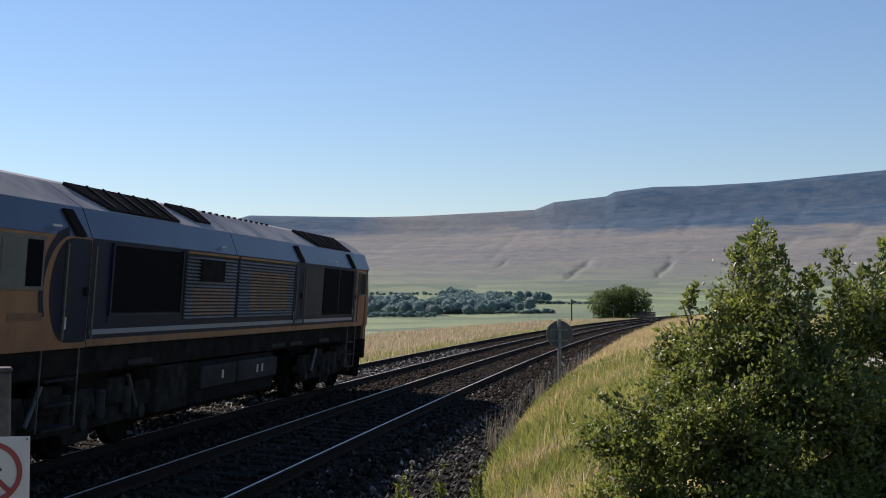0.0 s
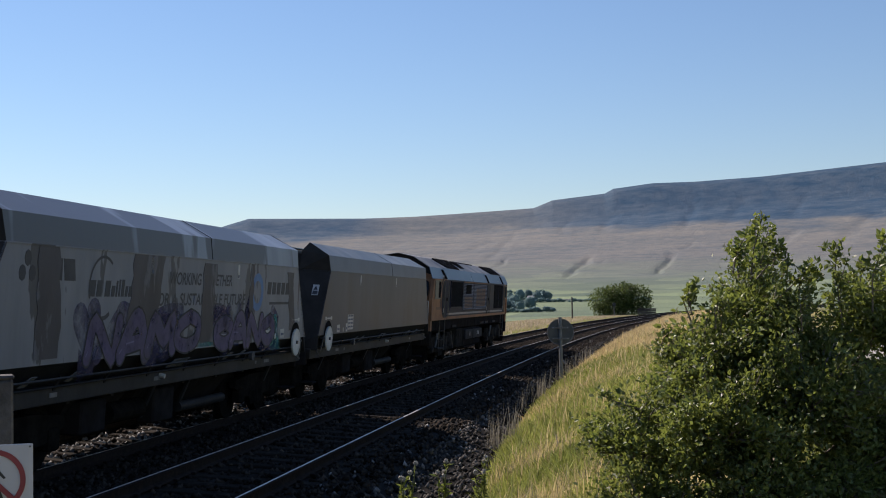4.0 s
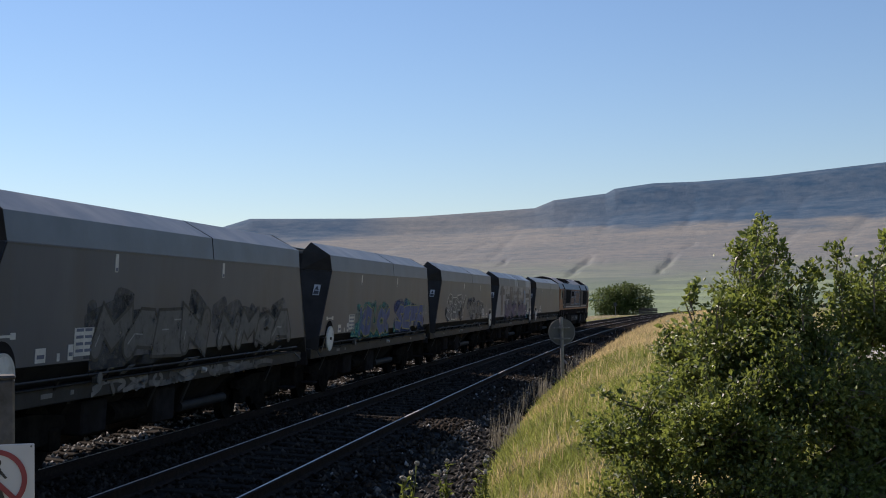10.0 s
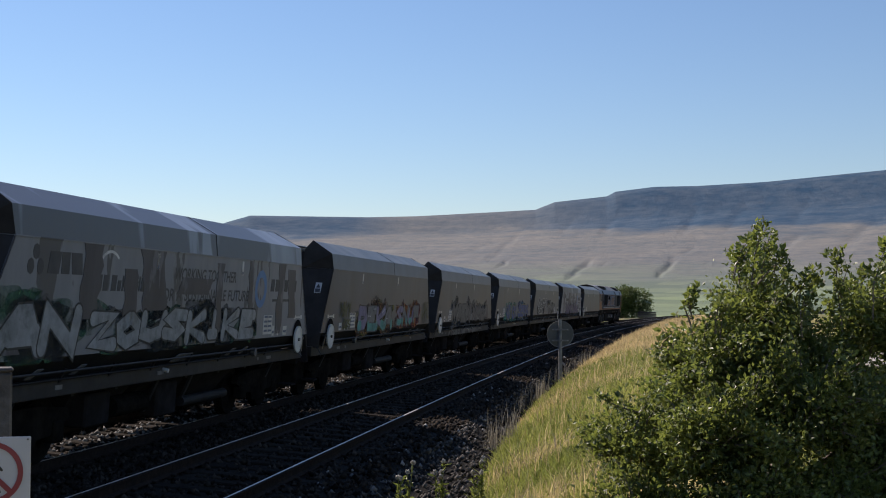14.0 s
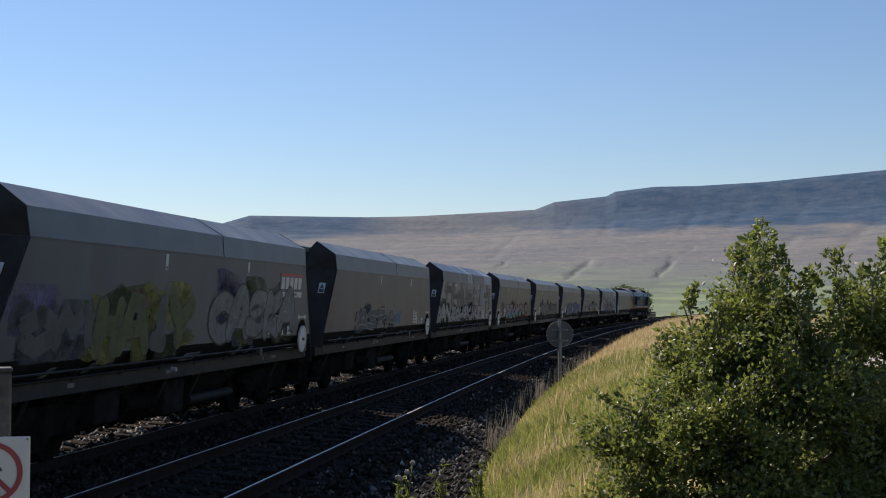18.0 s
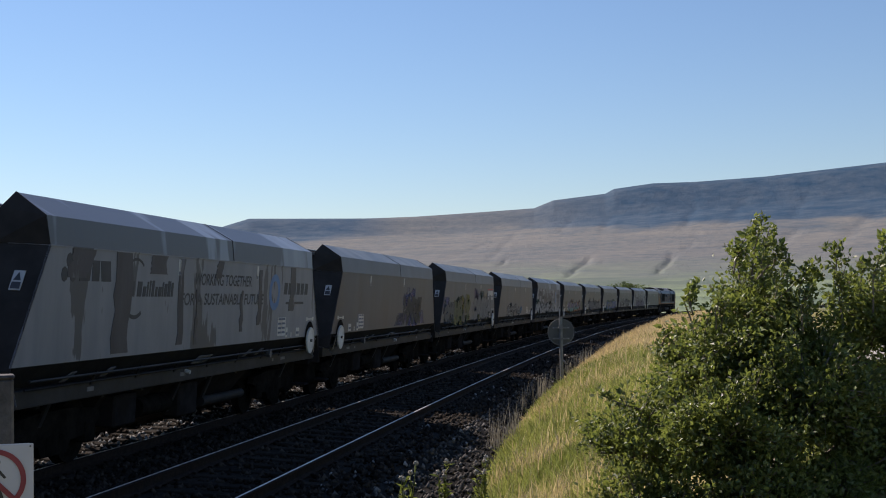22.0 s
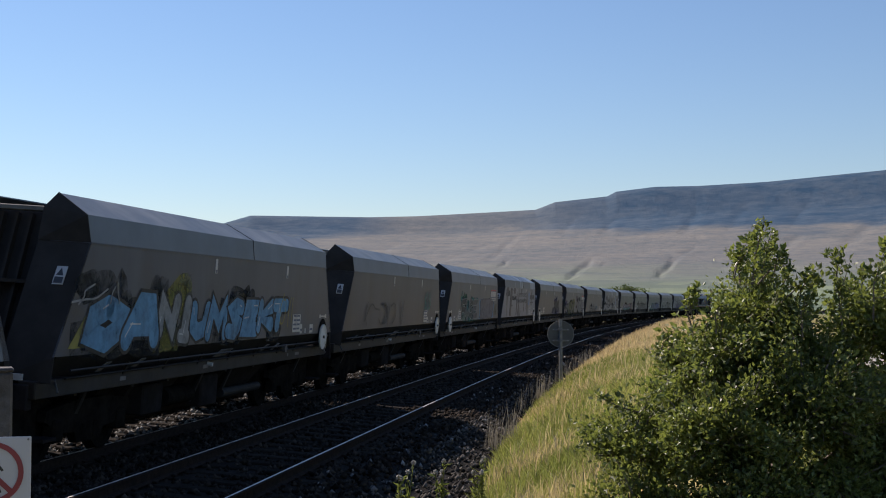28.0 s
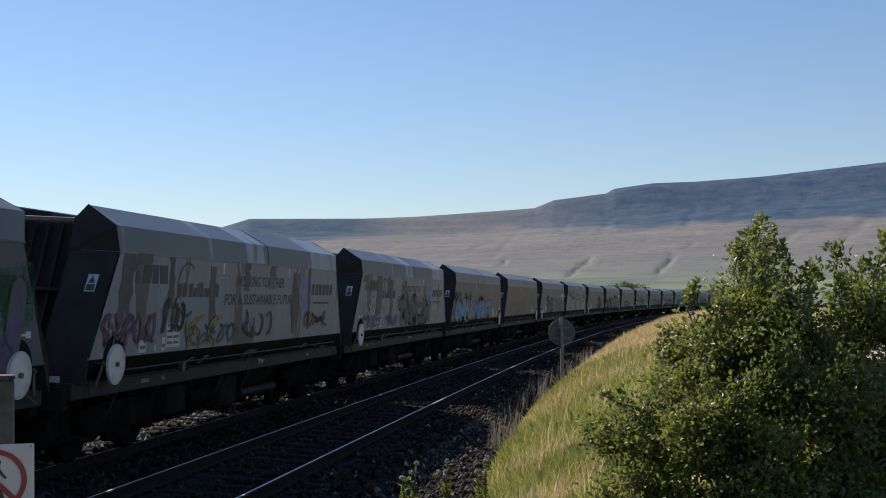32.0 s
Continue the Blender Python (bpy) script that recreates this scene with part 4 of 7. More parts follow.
# Opaque pale glass: daylight seen through the cab is put into its colour.
M["pale_pane"] = surface("see_through_pale_glass", (0.10, 0.105, 0.105), (0.13, 0.135, 0.135), 2, 0.35, bump=0, spec=0.1)
M["cab_glass"] = surface("cab_window_glass", (0.035, 0.042, 0.042), (0.05, 0.058, 0.058), 2, 0.35, bump=0, spec=0.0)
M["path_gravel"] = surface("path_gravel", (0.30, 0.28, 0.24), (0.42, 0.39, 0.34), 6, 0.95, stain=(0.22, 0.2, 0.15), bump=0.4)
M["field_wall"] = surface("grey_field_stone", (0.26, 0.26, 0.23), (0.34, 0.33, 0.30), 0.5, 0.95, bump=0)
M["white_paint"] = surface("grey_rendered_wall", (0.26, 0.26, 0.25), (0.32, 0.32, 0.31), 2, 0.7, bump=0.05)
M["slate"] = surface("slate_roof", (0.17, 0.18, 0.19), (0.22, 0.23, 0.24), 2, 0.7, bump=0.1)
M["glass_dark"] = surface("dark_cab_glass", (0.008, 0.010, 0.016), (0.014, 0.018, 0.03), 1, 0.12, bump=0, spec=0.3)
M["seed_fluff"] = surface("white_seed_fluff", (0.34, 0.31, 0.26), (0.48, 0.45, 0.39), 20, 0.9, bump=0)
M["galvanised"] = surface("dull_galvanised_steel", (0.13, 0.135, 0.135), (0.20, 0.205, 0.205), 8, 0.6, 0.4, bump=0.06)
M["sign_back"] = surface("grey_sign_back", (0.075, 0.078, 0.075), (0.105, 0.108, 0.104), 3, 0.65, bump=0.05, stain=(0.06, 0.06, 0.056))
M["sign_white"] = surface("white_sign_enamel", (0.43, 0.44, 0.48), (0.49, 0.50, 0.53), 4, 0.35, bump=0.02, stain=(0.40, 0.40, 0.41))
M["sign_red"] = surface("red_sign_paint", (0.21, 0.022, 0.038), (0.26, 0.032, 0.048), 5, 0.4, bump=0)
M["sign_black"] = surface("black_sign_paint", (0.015, 0.015, 0.018), (0.025, 0.025, 0.028), 5, 0.45, bump=0)
M["post_concrete"] = surface("lichened_concrete", (0.050, 0.047, 0.044), (0.118, 0.112, 0.108), 7, 0.9, stain=(0.036, 0.032, 0.030), stain_scale=3, bump=0.5)
M["dark_wood"] = surface("tarred_timber", (0.045, 0.035, 0.03), (0.085, 0.07, 0.06), 4, 0.9, bump=0.3, stretch=(0.2, 1, 1))
build_stones()
build_trough()
build_grass()
build_bush()
build_far_tree()
build_valley()
build_weeds()
build_disc_sign()
build_near_post()
build_distant_bits()
build_path()


# ======== train ========
CAR, FIRST, SPEED, GAIN = 14.78, 4.70, 7.315, 0.0103
SHELL_U = -SPACING - GAUGE / 2
def train_pose(offset, t):
    s = offset + SPEED * t + GAIN * t * t / 2
    a, b = on_line(s - 4, SHELL_U, 0), on_line(s + 4, SHELL_U, 0)
    o = (a + b) / 2
    yaw = math.atan2(-(b.x - a.x), b.y - a.y)
    return Matrix.Translation(o + Vector((0, 0, LIFT_FAR + CANT_FAR / 2))) @ Matrix.Rotation(yaw, 4, "Z") @ Matrix.Rotation(CANT_FAR / GAUGE, 4, "Y")


def tube_part(name, a, b, r, mat, parent, sides=10, r1=None, label=""):
    bm = bmesh.new()
    tube(bm, a, b, r, r1, sides)
    return part(name, bm, mat, parent, label)


def box_part(name, lo, hi, mat, parent, bevel=0.0, label=""):
    return part(name, box(lo, hi, bevel), mat, parent, label)


def plate_on_side(name, x, y0, y1, z0, z1, mat, parent, label="", proud=0.006, shear=0.0):
    """A thin flat plate on the near side of a vehicle."""
    return part(name, slab([(x + proud, y0, z0), (x + proud, y1, z0), (x + proud, y1 + shear, z1), (x + proud, y0 + shear, z1)], (1, 0, 0), proud + 0.002), mat, parent, label)


def wheelset(parent, y, r, mat_wheel, mat_axle):
    """Two wheels on an axle; turns about its own middle."""
    bm = bmesh.new()
    for sx in (-1, 1):
        tube(bm, (sx * 0.70, 0, 0), (sx * 0.82, 0, 0), r, r, 28)
        tube(bm, (sx * 0.675, 0, 0), (sx * 0.70, 0, 0), r + 0.03, r + 0.03, 28)
        tube(bm, (sx * 0.82, 0, 0), (sx * 0.86, 0, 0), r * 0.82, r * 0.6, 24)
        for k in range(4):
            a = k * math.tau / 4
            tube(bm, (sx * 0.84, math.cos(a) * r * 0.42, math.sin(a) * r * 0.42), (sx * 0.87, math.cos(a) * r * 0.42, math.sin(a) * r * 0.42), 0.05, 0.05, 6)
    tube(bm, (-0.9, 0, 0), (0.9, 0, 0), 0.085, 0.085, 12)
    ob = part("wheelset", bm, mat_wheel, parent)
    ob.location = (0, y, r)
    return ob


# ---- paint work on the sides ----
def ribbon(verts, faces, slots, pts, width, x, slot):
    """A stroke of paint: a mitred band of the given width along points (y, z) with round ends."""
    P = np.array(pts, float)
    D = np.diff(P, axis=0)
    D /= np.maximum(np.linalg.norm(D, axis=1, keepdims=True), 1e-6)
    before, after = np.vstack([D[:1], D]), np.vstack([D, D[-1:]])
    T = before + after
    T /= np.maximum(np.linalg.norm(T, axis=1, keepdims=True), 1e-6)
    grow = 1 / np.clip((T * before).sum(1), 0.6, 1.0)
    N = np.stack([-T[:, 1], T[:, 0]], -1) * (width / 2 * grow)[:, None]
    base = len(verts)
    for p, k in zip(P, N):
        verts.append((x, p[0] + k[0], p[1] + k[1]))
        verts.append((x, p[0] - k[0], p[1] - k[1]))
    for i in range(len(P) - 1):
        faces.append((base + 2 * i + 1, base + 2 * i + 3, base + 2 * i + 2, base + 2 * i))
        slots.append(slot)
    for p, d in ((P[0], -D[0]), (P[-1], D[-1])):
        base, a0 = len(verts), math.atan2(d[1], d[0]) - math.pi / 2
        for k in range(7):
            a = a0 + k * math.pi / 6
            verts.append((x, p[0] + math.cos(a) * width / 2, p[1] + math.sin(a) * width / 2))
        faces.append(tuple(range(base, base + 7)))
        slots.append(slot)


def curve_through(pts, steps=7):
    """Smooth line through a few points."""
    P = [np.array(p, float) for p in pts]
    P = [2 * P[0] - P[1]] + P + [2 * P[-1] - P[-2]]
    out = []
    for i in range(1, len(P) - 2):
        for k in range(steps):
            t = k / steps
            a, b, c, d = P[i - 1], P[i], P[i + 1], P[i + 2]
            out.append(0.5 * ((2 * b) + (c - a) * t + (2 * a - 5 * b + 4 * c - d) * t * t + (3 * b - a - 3 * c + d) * t ** 3))
    out.append(P[-2])
    return out


def paint_strokes(rng):
    """Loose overlapping strokes in a unit square; they spell nothing."""
    out = []
    for _ in range(rng.choice((2, 2, 3))):
        kind = rng.choice((0, 0, 0, 0, 1, 1, 2, 2, 3))
        if kind == 0:       # leaning bar with a flick
            a = rng.uniform(0.05, 0.85)
            st = [(a, rng.uniform(-0.05, 0.1)), (a + rng.uniform(-0.25, 0.25), 0.55), (a + rng.uniform(-0.3, 0.35), rng.uniform(0.85, 1.05))]
        elif kind == 1:     # open bow
            c, r, a0 = rng.uniform(0.35, 0.65), rng.uniform(0.3, 0.5), rng.uniform(0, 6.28)
            st = [(c + r * math.cos(a0 + k * 0.95), 0.5 + 0.45 * math.sin(a0 + k * 0.95)) for k in range(5)]
        elif kind == 2:     # zigzag
            st = [(rng.uniform(0, 1), 1.0), (rng.uniform(0, 1), 0.62), (rng.uniform(0, 1), 0.35), (rng.uniform(-0.1, 1.1), 0.0)]
        else:               # sweep across
            st = [(-0.15, rng.uniform(0.1, 0.9)), (0.35, rng.uniform(0.2, 0.9)), (0.75, rng.uniform(0.1, 0.8)), (1.15, rng.uniform(0.1, 0.95))]
        out.append(st)
    return out


# chunky painted shapes in a unit square, each a few strokes
SHAPES = {"A": [[(0, 0), (0.35, 1), (0.65, 1), (1, 0)], [(0.2, 0.38), (0.8, 0.38)]],
          "C": [[(0.9, 0.85), (0.5, 1), (0.1, 0.7), (0.1, 0.3), (0.5, 0), (0.95, 0.12)]],
          "D": [[(0.1, 0), (0.12, 1), (0.7, 0.9), (0.92, 0.5), (0.7, 0.08), (0.1, 0)]],
          "E": [[(0.9, 1), (0.12, 0.96), (0.1, 0.04), (0.95, 0)], [(0.12, 0.52), (0.75, 0.55)]],
          "F": [[(0.95, 1), (0.12, 0.96), (0.08, 0)], [(0.12, 0.5), (0.72, 0.52)]],
          "H": [[(0.1, 0), (0.14, 1)], [(0.85, 0), (0.9, 1)], [(0.14, 0.5), (0.88, 0.5)]],
          "I": [[(0.5, 0), (0.52, 1)], [(0.3, 0.02), (0.7, 0)]],
          "K": [[(0.1, 0), (0.12, 1)], [(0.9, 1), (0.15, 0.45), (0.95, 0)]],
          "M": [[(0, 0), (0.14, 1), (0.5, 0.4), (0.86, 1), (1, 0)]],
          "N": [[(0.06, 0), (0.1, 1), (0.86, 0.02), (0.92, 1)]],
          "O": [[(0.5, 1), (0.1, 0.7), (0.12, 0.25), (0.5, 0), (0.88, 0.28), (0.88, 0.72), (0.5, 1)]],
          "P": [[(0.12, 0), (0.1, 1), (0.8, 0.94), (0.85, 0.6), (0.15, 0.45)]],
          "R": [[(0.12, 0), (0.1, 1), (0.8, 0.92), (0.8, 0.58), (0.16, 0.46), (0.92, 0)]],
          "S": [[(0.9, 0.92), (0.4, 1), (0.1, 0.78), (0.5, 0.52), (0.9, 0.28), (0.55, 0), (0.06, 0.1)]],
          "T": [[(0.02, 0.95), (0.98, 1)], [(0.5, 0.95), (0.46, 0)]],
          "U": [[(0.1, 1), (0.12, 0.2), (0.45, 0), (0.85, 0.18), (0.9, 1)]],
          "W": [[(0, 1), (0.2, 0), (0.5, 0.62), (0.76, 0), (1, 1)]],
          "Y": [[(0.02, 1), (0.5, 0.48), (0.98, 1)], [(0.5, 0.48), (0.42, 0)]],
          "Z": [[(0.06, 0.96), (0.92, 1), (0.1, 0.05), (0.98, 0)]]}


def graffiti(parent, x, y0, y1, z0, z1, shapes, fill, outline, shine=None, cloud=None, weight=0.16, seed=0, slant=0.12, label="", fade=None, edge=0.06, jitter=0.06):
    """Spray paint: a thin mist behind, chunky outlined shapes and fine shine lines, in thin layers on a panel."""
    rng = random.Random(seed)
    mats = [M["spray_" + c] for c in (fill if isinstance(fill, list) else [fill])]
    nf = len(mats)
    mats += [M["spray_" + outline], M["spray_" + (shine or outline)], M["spray_" + (fade or outline)]]
    clouds = cloud if isinstance(cloud, list) else ([cloud] if cloud else [])
    mats += [M["mist_" + c] for c in clouds]
    verts, faces, slots = [], [], []
    count = len(shapes)
    H, wl = z1 - z0, (y1 - y0) / count
    for c in range(len(clouds)):
        for j in range(9):
            r = rng.uniform(0.2, 0.5) * H
            cy, cz = rng.uniform(y0, y1), rng.choice([z0 + 0.25 * H, z0 + 0.8 * H, rng.uniform(z0, z1)])
            pts = curve_through([(cy + rng.uniform(-1, 1) * wl * 0.7, cz + rng.uniform(-r, r) * 0.6) for _ in range(4)])
            pts = [(min(max(p[0], y0 - 0.15), y1 + 0.15), min(max(p[1], z0 + r * 0.4), z1 + 0.06)) for p in pts]
            ribbon(verts, faces, slots, pts, r, x + 0.002 + 0.00008 * (9 * c + j), nf + 3 + c)
    for i, k in enumerate(shapes):
        h, f, lift = H * rng.uniform(0.86, 1.0), i % nf, 0.0066 + 0.0016 * i
        dz, wide = rng.uniform(0, H - h), rng.uniform(0.86, 1.04)
        for n, st in enumerate(SHAPES[k]):
            w = weight * H * 1.4 * rng.uniform(0.85, 1.15)
            m = (w + edge) / 2
            pts = [(y0 + (i + 0.5 + (p[0] - 0.5) * wide + rng.uniform(-jitter, jitter)) * wl + slant * p[1] * H, z0 + dz + m + min(max(p[1] + rng.uniform(-jitter, jitter), 0), 1) * (h - 2 * m)) for p in st]
            if len(pts) > 2 and seed % 2:
                pts = curve_through(pts, 4)
            at = x + lift + 0.0001 * n
            ribbon(verts, faces, slots, pts, w + edge, at, nf)
            ribbon(verts, faces, slots, pts, w, at + 0.0005, f)
            m = z0 + 0.30 * H
            for q, (a, b) in enumerate(zip(pts, pts[1:])):
                low, top = (a, b) if a[1] < b[1] else (b, a)
                if fade and low[1] < m:
                    g = min(1.0, (m - low[1]) / max(top[1] - low[1], 0.01))
                    ribbon(verts, faces, slots, [low, (low[0] + (top[0] - low[0]) * g, low[1] + (top[1] - low[1]) * g)], w - 0.01, at + 0.0009 + 0.00004 * q, nf + 2)
                if shine and q == 0:
                    ribbon(verts, faces, slots, [(a[0] - 0.03, a[1] + 0.03), (a[0] * 0.6 + b[0] * 0.4, a[1] * 0.6 + b[1] * 0.4 + 0.03)], 0.022, at + 0.0013, nf + 1)
    me = mesh_from("graffiti", verts, faces, mats)
    me.polygons.foreach_set("material_index", slots)
    ob = tagged(new("graffiti", me), kind="stuff")
    ob.parent = parent
    return tagged(ob, label) if label else ob


def scribble(parent, x, y0, y1, z0, z1, count, colour, width=0.03, seed=0, label=""):
    """Thin hand-sprayed tags: loose loops that spell nothing."""
    rng = random.Random(seed)
    verts, faces, slots = [], [], []
    wl = (y1 - y0) / count
    for i in range(count):
        for st in paint_strokes(rng):
            ribbon(verts, faces, slots, curve_through([(y0 + (i + p[0]) * wl + 0.1 * p[1], z0 + p[1] * (z1 - z0) * rng.uniform(0.85, 1.0)) for p in st]), width, x + 0.018 + 0.0004 * i, 0)
    ob = tagged(new("graffiti", mesh_from("graffiti", verts, faces, M["spray_" + colour])), kind="stuff")
    ob.parent = parent
    return tagged(ob, label) if label else ob


def lettering(parent, x, y, z, words, size, mat, length):
    """A line of leaning words painted on the near side, each word a part, the line of the given length."""
    made, pen = [], 0.0
    for word in words.split():
        cu = bpy.data.curves.new("word", "FONT")
        cu.body, cu.size, cu.space_character, cu.offset = word, size, 0.98, 0.005
        tmp = bpy.data.objects.new("word", cu)
        me = bpy.data.meshes.new_from_object(tmp)
        bpy.data.objects.remove(tmp)
        me.materials.clear()
        me.materials.append(mat)
        made.append((me, pen))
        pen += max(v.co.x for v in me.vertices) + 0.3 * size
    k = length / (pen - 0.3 * size)
    for me, at in made:
        me.transform(Matrix(((0, 0, 1, x + 0.003), (k, 0.16, 0, y + at * k), (0, 1, 0, z), (0, 0, 0, 1))))
        ob = new("word", me)
        ob.parent = parent


def ring_part(name, x, y, z, r0, r1, mat, parent, a0=0.0, a1=math.tau, label=""):
    verts, faces = [], []
    n = 30
    for k in range(n + 1):
        a = a0 + (a1 - a0) * k / n
        verts += [(x, y + r0 * math.cos(a), z + r0 * math.sin(a)), (x, y + r1 * math.cos(a), z + r1 * math.sin(a))]
    faces = [(2 * k, 2 * k + 1, 2 * k + 3, 2 * k + 2) for k in range(n)]
    ob = new(name, mesh_from(name, verts, faces, mat))
    ob.parent = parent
    return tagged(ob, label) if label else ob


for _n, _c in dict(white=(0.62, 0.62, 0.62), silver=(0.30, 0.31, 0.32), black=(0.012, 0.012, 0.014), purple=(0.10, 0.075, 0.16), lilac=(0.20, 0.175, 0.30), teal=(0.05, 0.30, 0.27), blue=(0.025, 0.06, 0.22),
                   sky=(0.10, 0.30, 0.50), yellow=(0.30, 0.27, 0.06), orange=(0.45, 0.14, 0.03), red=(0.30, 0.035, 0.03), green=(0.035, 0.15, 0.075), pink=(0.15, 0.055, 0.10), olive=(0.085, 0.095, 0.03),
                   grey=(0.17, 0.17, 0.175), rust=(0.16, 0.06, 0.025), ash=(0.10, 0.10, 0.105), stencil_grey=(0.075, 0.08, 0.085), mauve=(0.15, 0.135, 0.15)).items():
    M["spray_" + _n] = worn(surface("spray_paint_" + _n, tuple(v * 0.65 for v in _c), tuple(v * 0.95 for v in _c), 5, 0.6, bump=0.04, stain=tuple(0.4 * v + 0.02 for v in _c), stain_scale=1.6), 0.55)
    M["mist_" + _n] = worn(surface("thin_spray_" + _n, tuple(v * 0.6 for v in _c), tuple(v * 0.8 for v in _c), 5, 0.7, bump=0.04), 0.96, 0.30, 0.62, 1.8)
M["vinyl"] = surface("peeling_grey_vinyl", (0.150, 0.158, 0.182), (0.196, 0.204, 0.228), 2, 0.5, stain=(0.062, 0.062, 0.072), stain_scale=1.0, stain_at=(0.60, 0.612), stretch=(1, 1.1, 0.25), bump=0.05, vary=0.12)
M["vinyl_hood"] = surface("patched_hood_vinyl", (0.20, 0.225, 0.26), (0.26, 0.285, 0.32), 2, 0.4, stain=(0.070, 0.072, 0.078), stain_scale=0.5, stain_at=(0.485, 0.525), stretch=(0.2, 0.9, 0.2), bump=0.05)
M["bare_panel"] = surface("bare_dark_panel", (0.050, 0.047, 0.056), (0.075, 0.070, 0.080), 2, 0.5, stain=(0.12, 0.12, 0.138), stain_scale=2.2, stain_at=(0.58, 0.62), stretch=(1, 1, 0.4), bump=0.06, spec=0.28)
M["label_white"] = surface("printed_label_white", (0.42, 0.42, 0.41), (0.52, 0.52, 0.51), 8, 0.5, bump=0, stain=(0.30, 0.29, 0.27), stain_scale=4)
M["label_ink"] = surface("label_ink", (0.05, 0.07, 0.13), (0.07, 0.09, 0.16), 8, 0.5, bump=0)
M["warning_yellow"] = surface("warning_yellow", (0.30, 0.28, 0.17), (0.36, 0.34, 0.22), 8, 0.5, bump=0)
M["stencil"] = surface("dark_stencil_paint", (0.03, 0.032, 0.037), (0.05, 0.05, 0.055), 4, 0.6, bump=0)
M["brand_blue"] = surface("faded_blue_print", (0.05, 0.14, 0.32), (0.08, 0.19, 0.38), 4, 0.5, bump=0)
M["brand_red"] = surface("red_print", (0.34, 0.03, 0.035), (0.42, 0.05, 0.05), 4, 0.5, bump=0)
# Parts below the floor near black: the deep shade there is in the colour.
M["frame_grey"] = surface("shade_dark_underframe", (0.008, 0.008, 0.0085), (0.019, 0.019, 0.02), 3, 0.7, stain=(0.013, 0.012, 0.011), bump=0.15, spec=0.2)
M["bogie_steel"] = surface("shade_dark_bogie_steel", (0.008, 0.0075, 0.007), (0.018, 0.016, 0.014), 5, 0.9, bump=0.3, spec=0.0)
M["wheel_white"] = surface("white_painted_wheel", (0.50, 0.50, 0.49), (0.60, 0.60, 0.59), 5, 0.5, bump=0.05, stain=(0.34, 0.32, 0.30), stain_scale=3)
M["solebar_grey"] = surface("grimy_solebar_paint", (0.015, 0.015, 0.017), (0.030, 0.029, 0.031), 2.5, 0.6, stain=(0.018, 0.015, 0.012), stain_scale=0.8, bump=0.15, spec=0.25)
M["pipe"] = surface("bare_pipe", (0.07, 0.07, 0.07), (0.115, 0.115, 0.112), 6, 0.45, 0.4, bump=0.1)

WAGON_WHEELS, LOCO_WHEELS = [], []


def build_bogie(parent, y, reach, radius, frame_mat, wheels, axles):
    bog = part("bogie", box((-0.9, -0.18, 0.45), (0.9, 0.18, 0.78), 0.04), frame_mat, parent)
    bog.location = (0, y, 0)
    for sx in (-1, 1):
        x = sx * 1.02
        bm = slab([(x + 0.06, -reach - 0.35, 0.62), (x + 0.06, -reach + 0.2, 0.42), (x + 0.06, -0.45, 0.40), (x + 0.06, -0.35, 0.24), (x + 0.06, 0.35, 0.24), (x + 0.06, 0.45, 0.40), (x + 0.06, reach - 0.2, 0.42),
                   (x + 0.06, reach + 0.35, 0.62), (x + 0.06, reach + 0.3, 0.76), (x + 0.06, 0.5, 0.84), (x + 0.06, -0.5, 0.84), (x + 0.06, -reach - 0.3, 0.76)], (1, 0, 0), 0.12)
        part("side_frame", bm, frame_mat, bog)
        for a in axles:
            box_part("axle_box", (x - 0.09, a - 0.14, radius - 0.15), (x + 0.11, a + 0.14, radius + 0.16), frame_mat, bog, 0.03)
        for k in (-0.18, 0.18):
            tube_part("spring", (x, k, 0.28), (x, k, 0.5), 0.09, frame_mat, bog)
    for a in axles:
        wheels.append(wheelset(bog, a, radius, M["bogie_steel"], M["bogie_steel"]))
    return bog


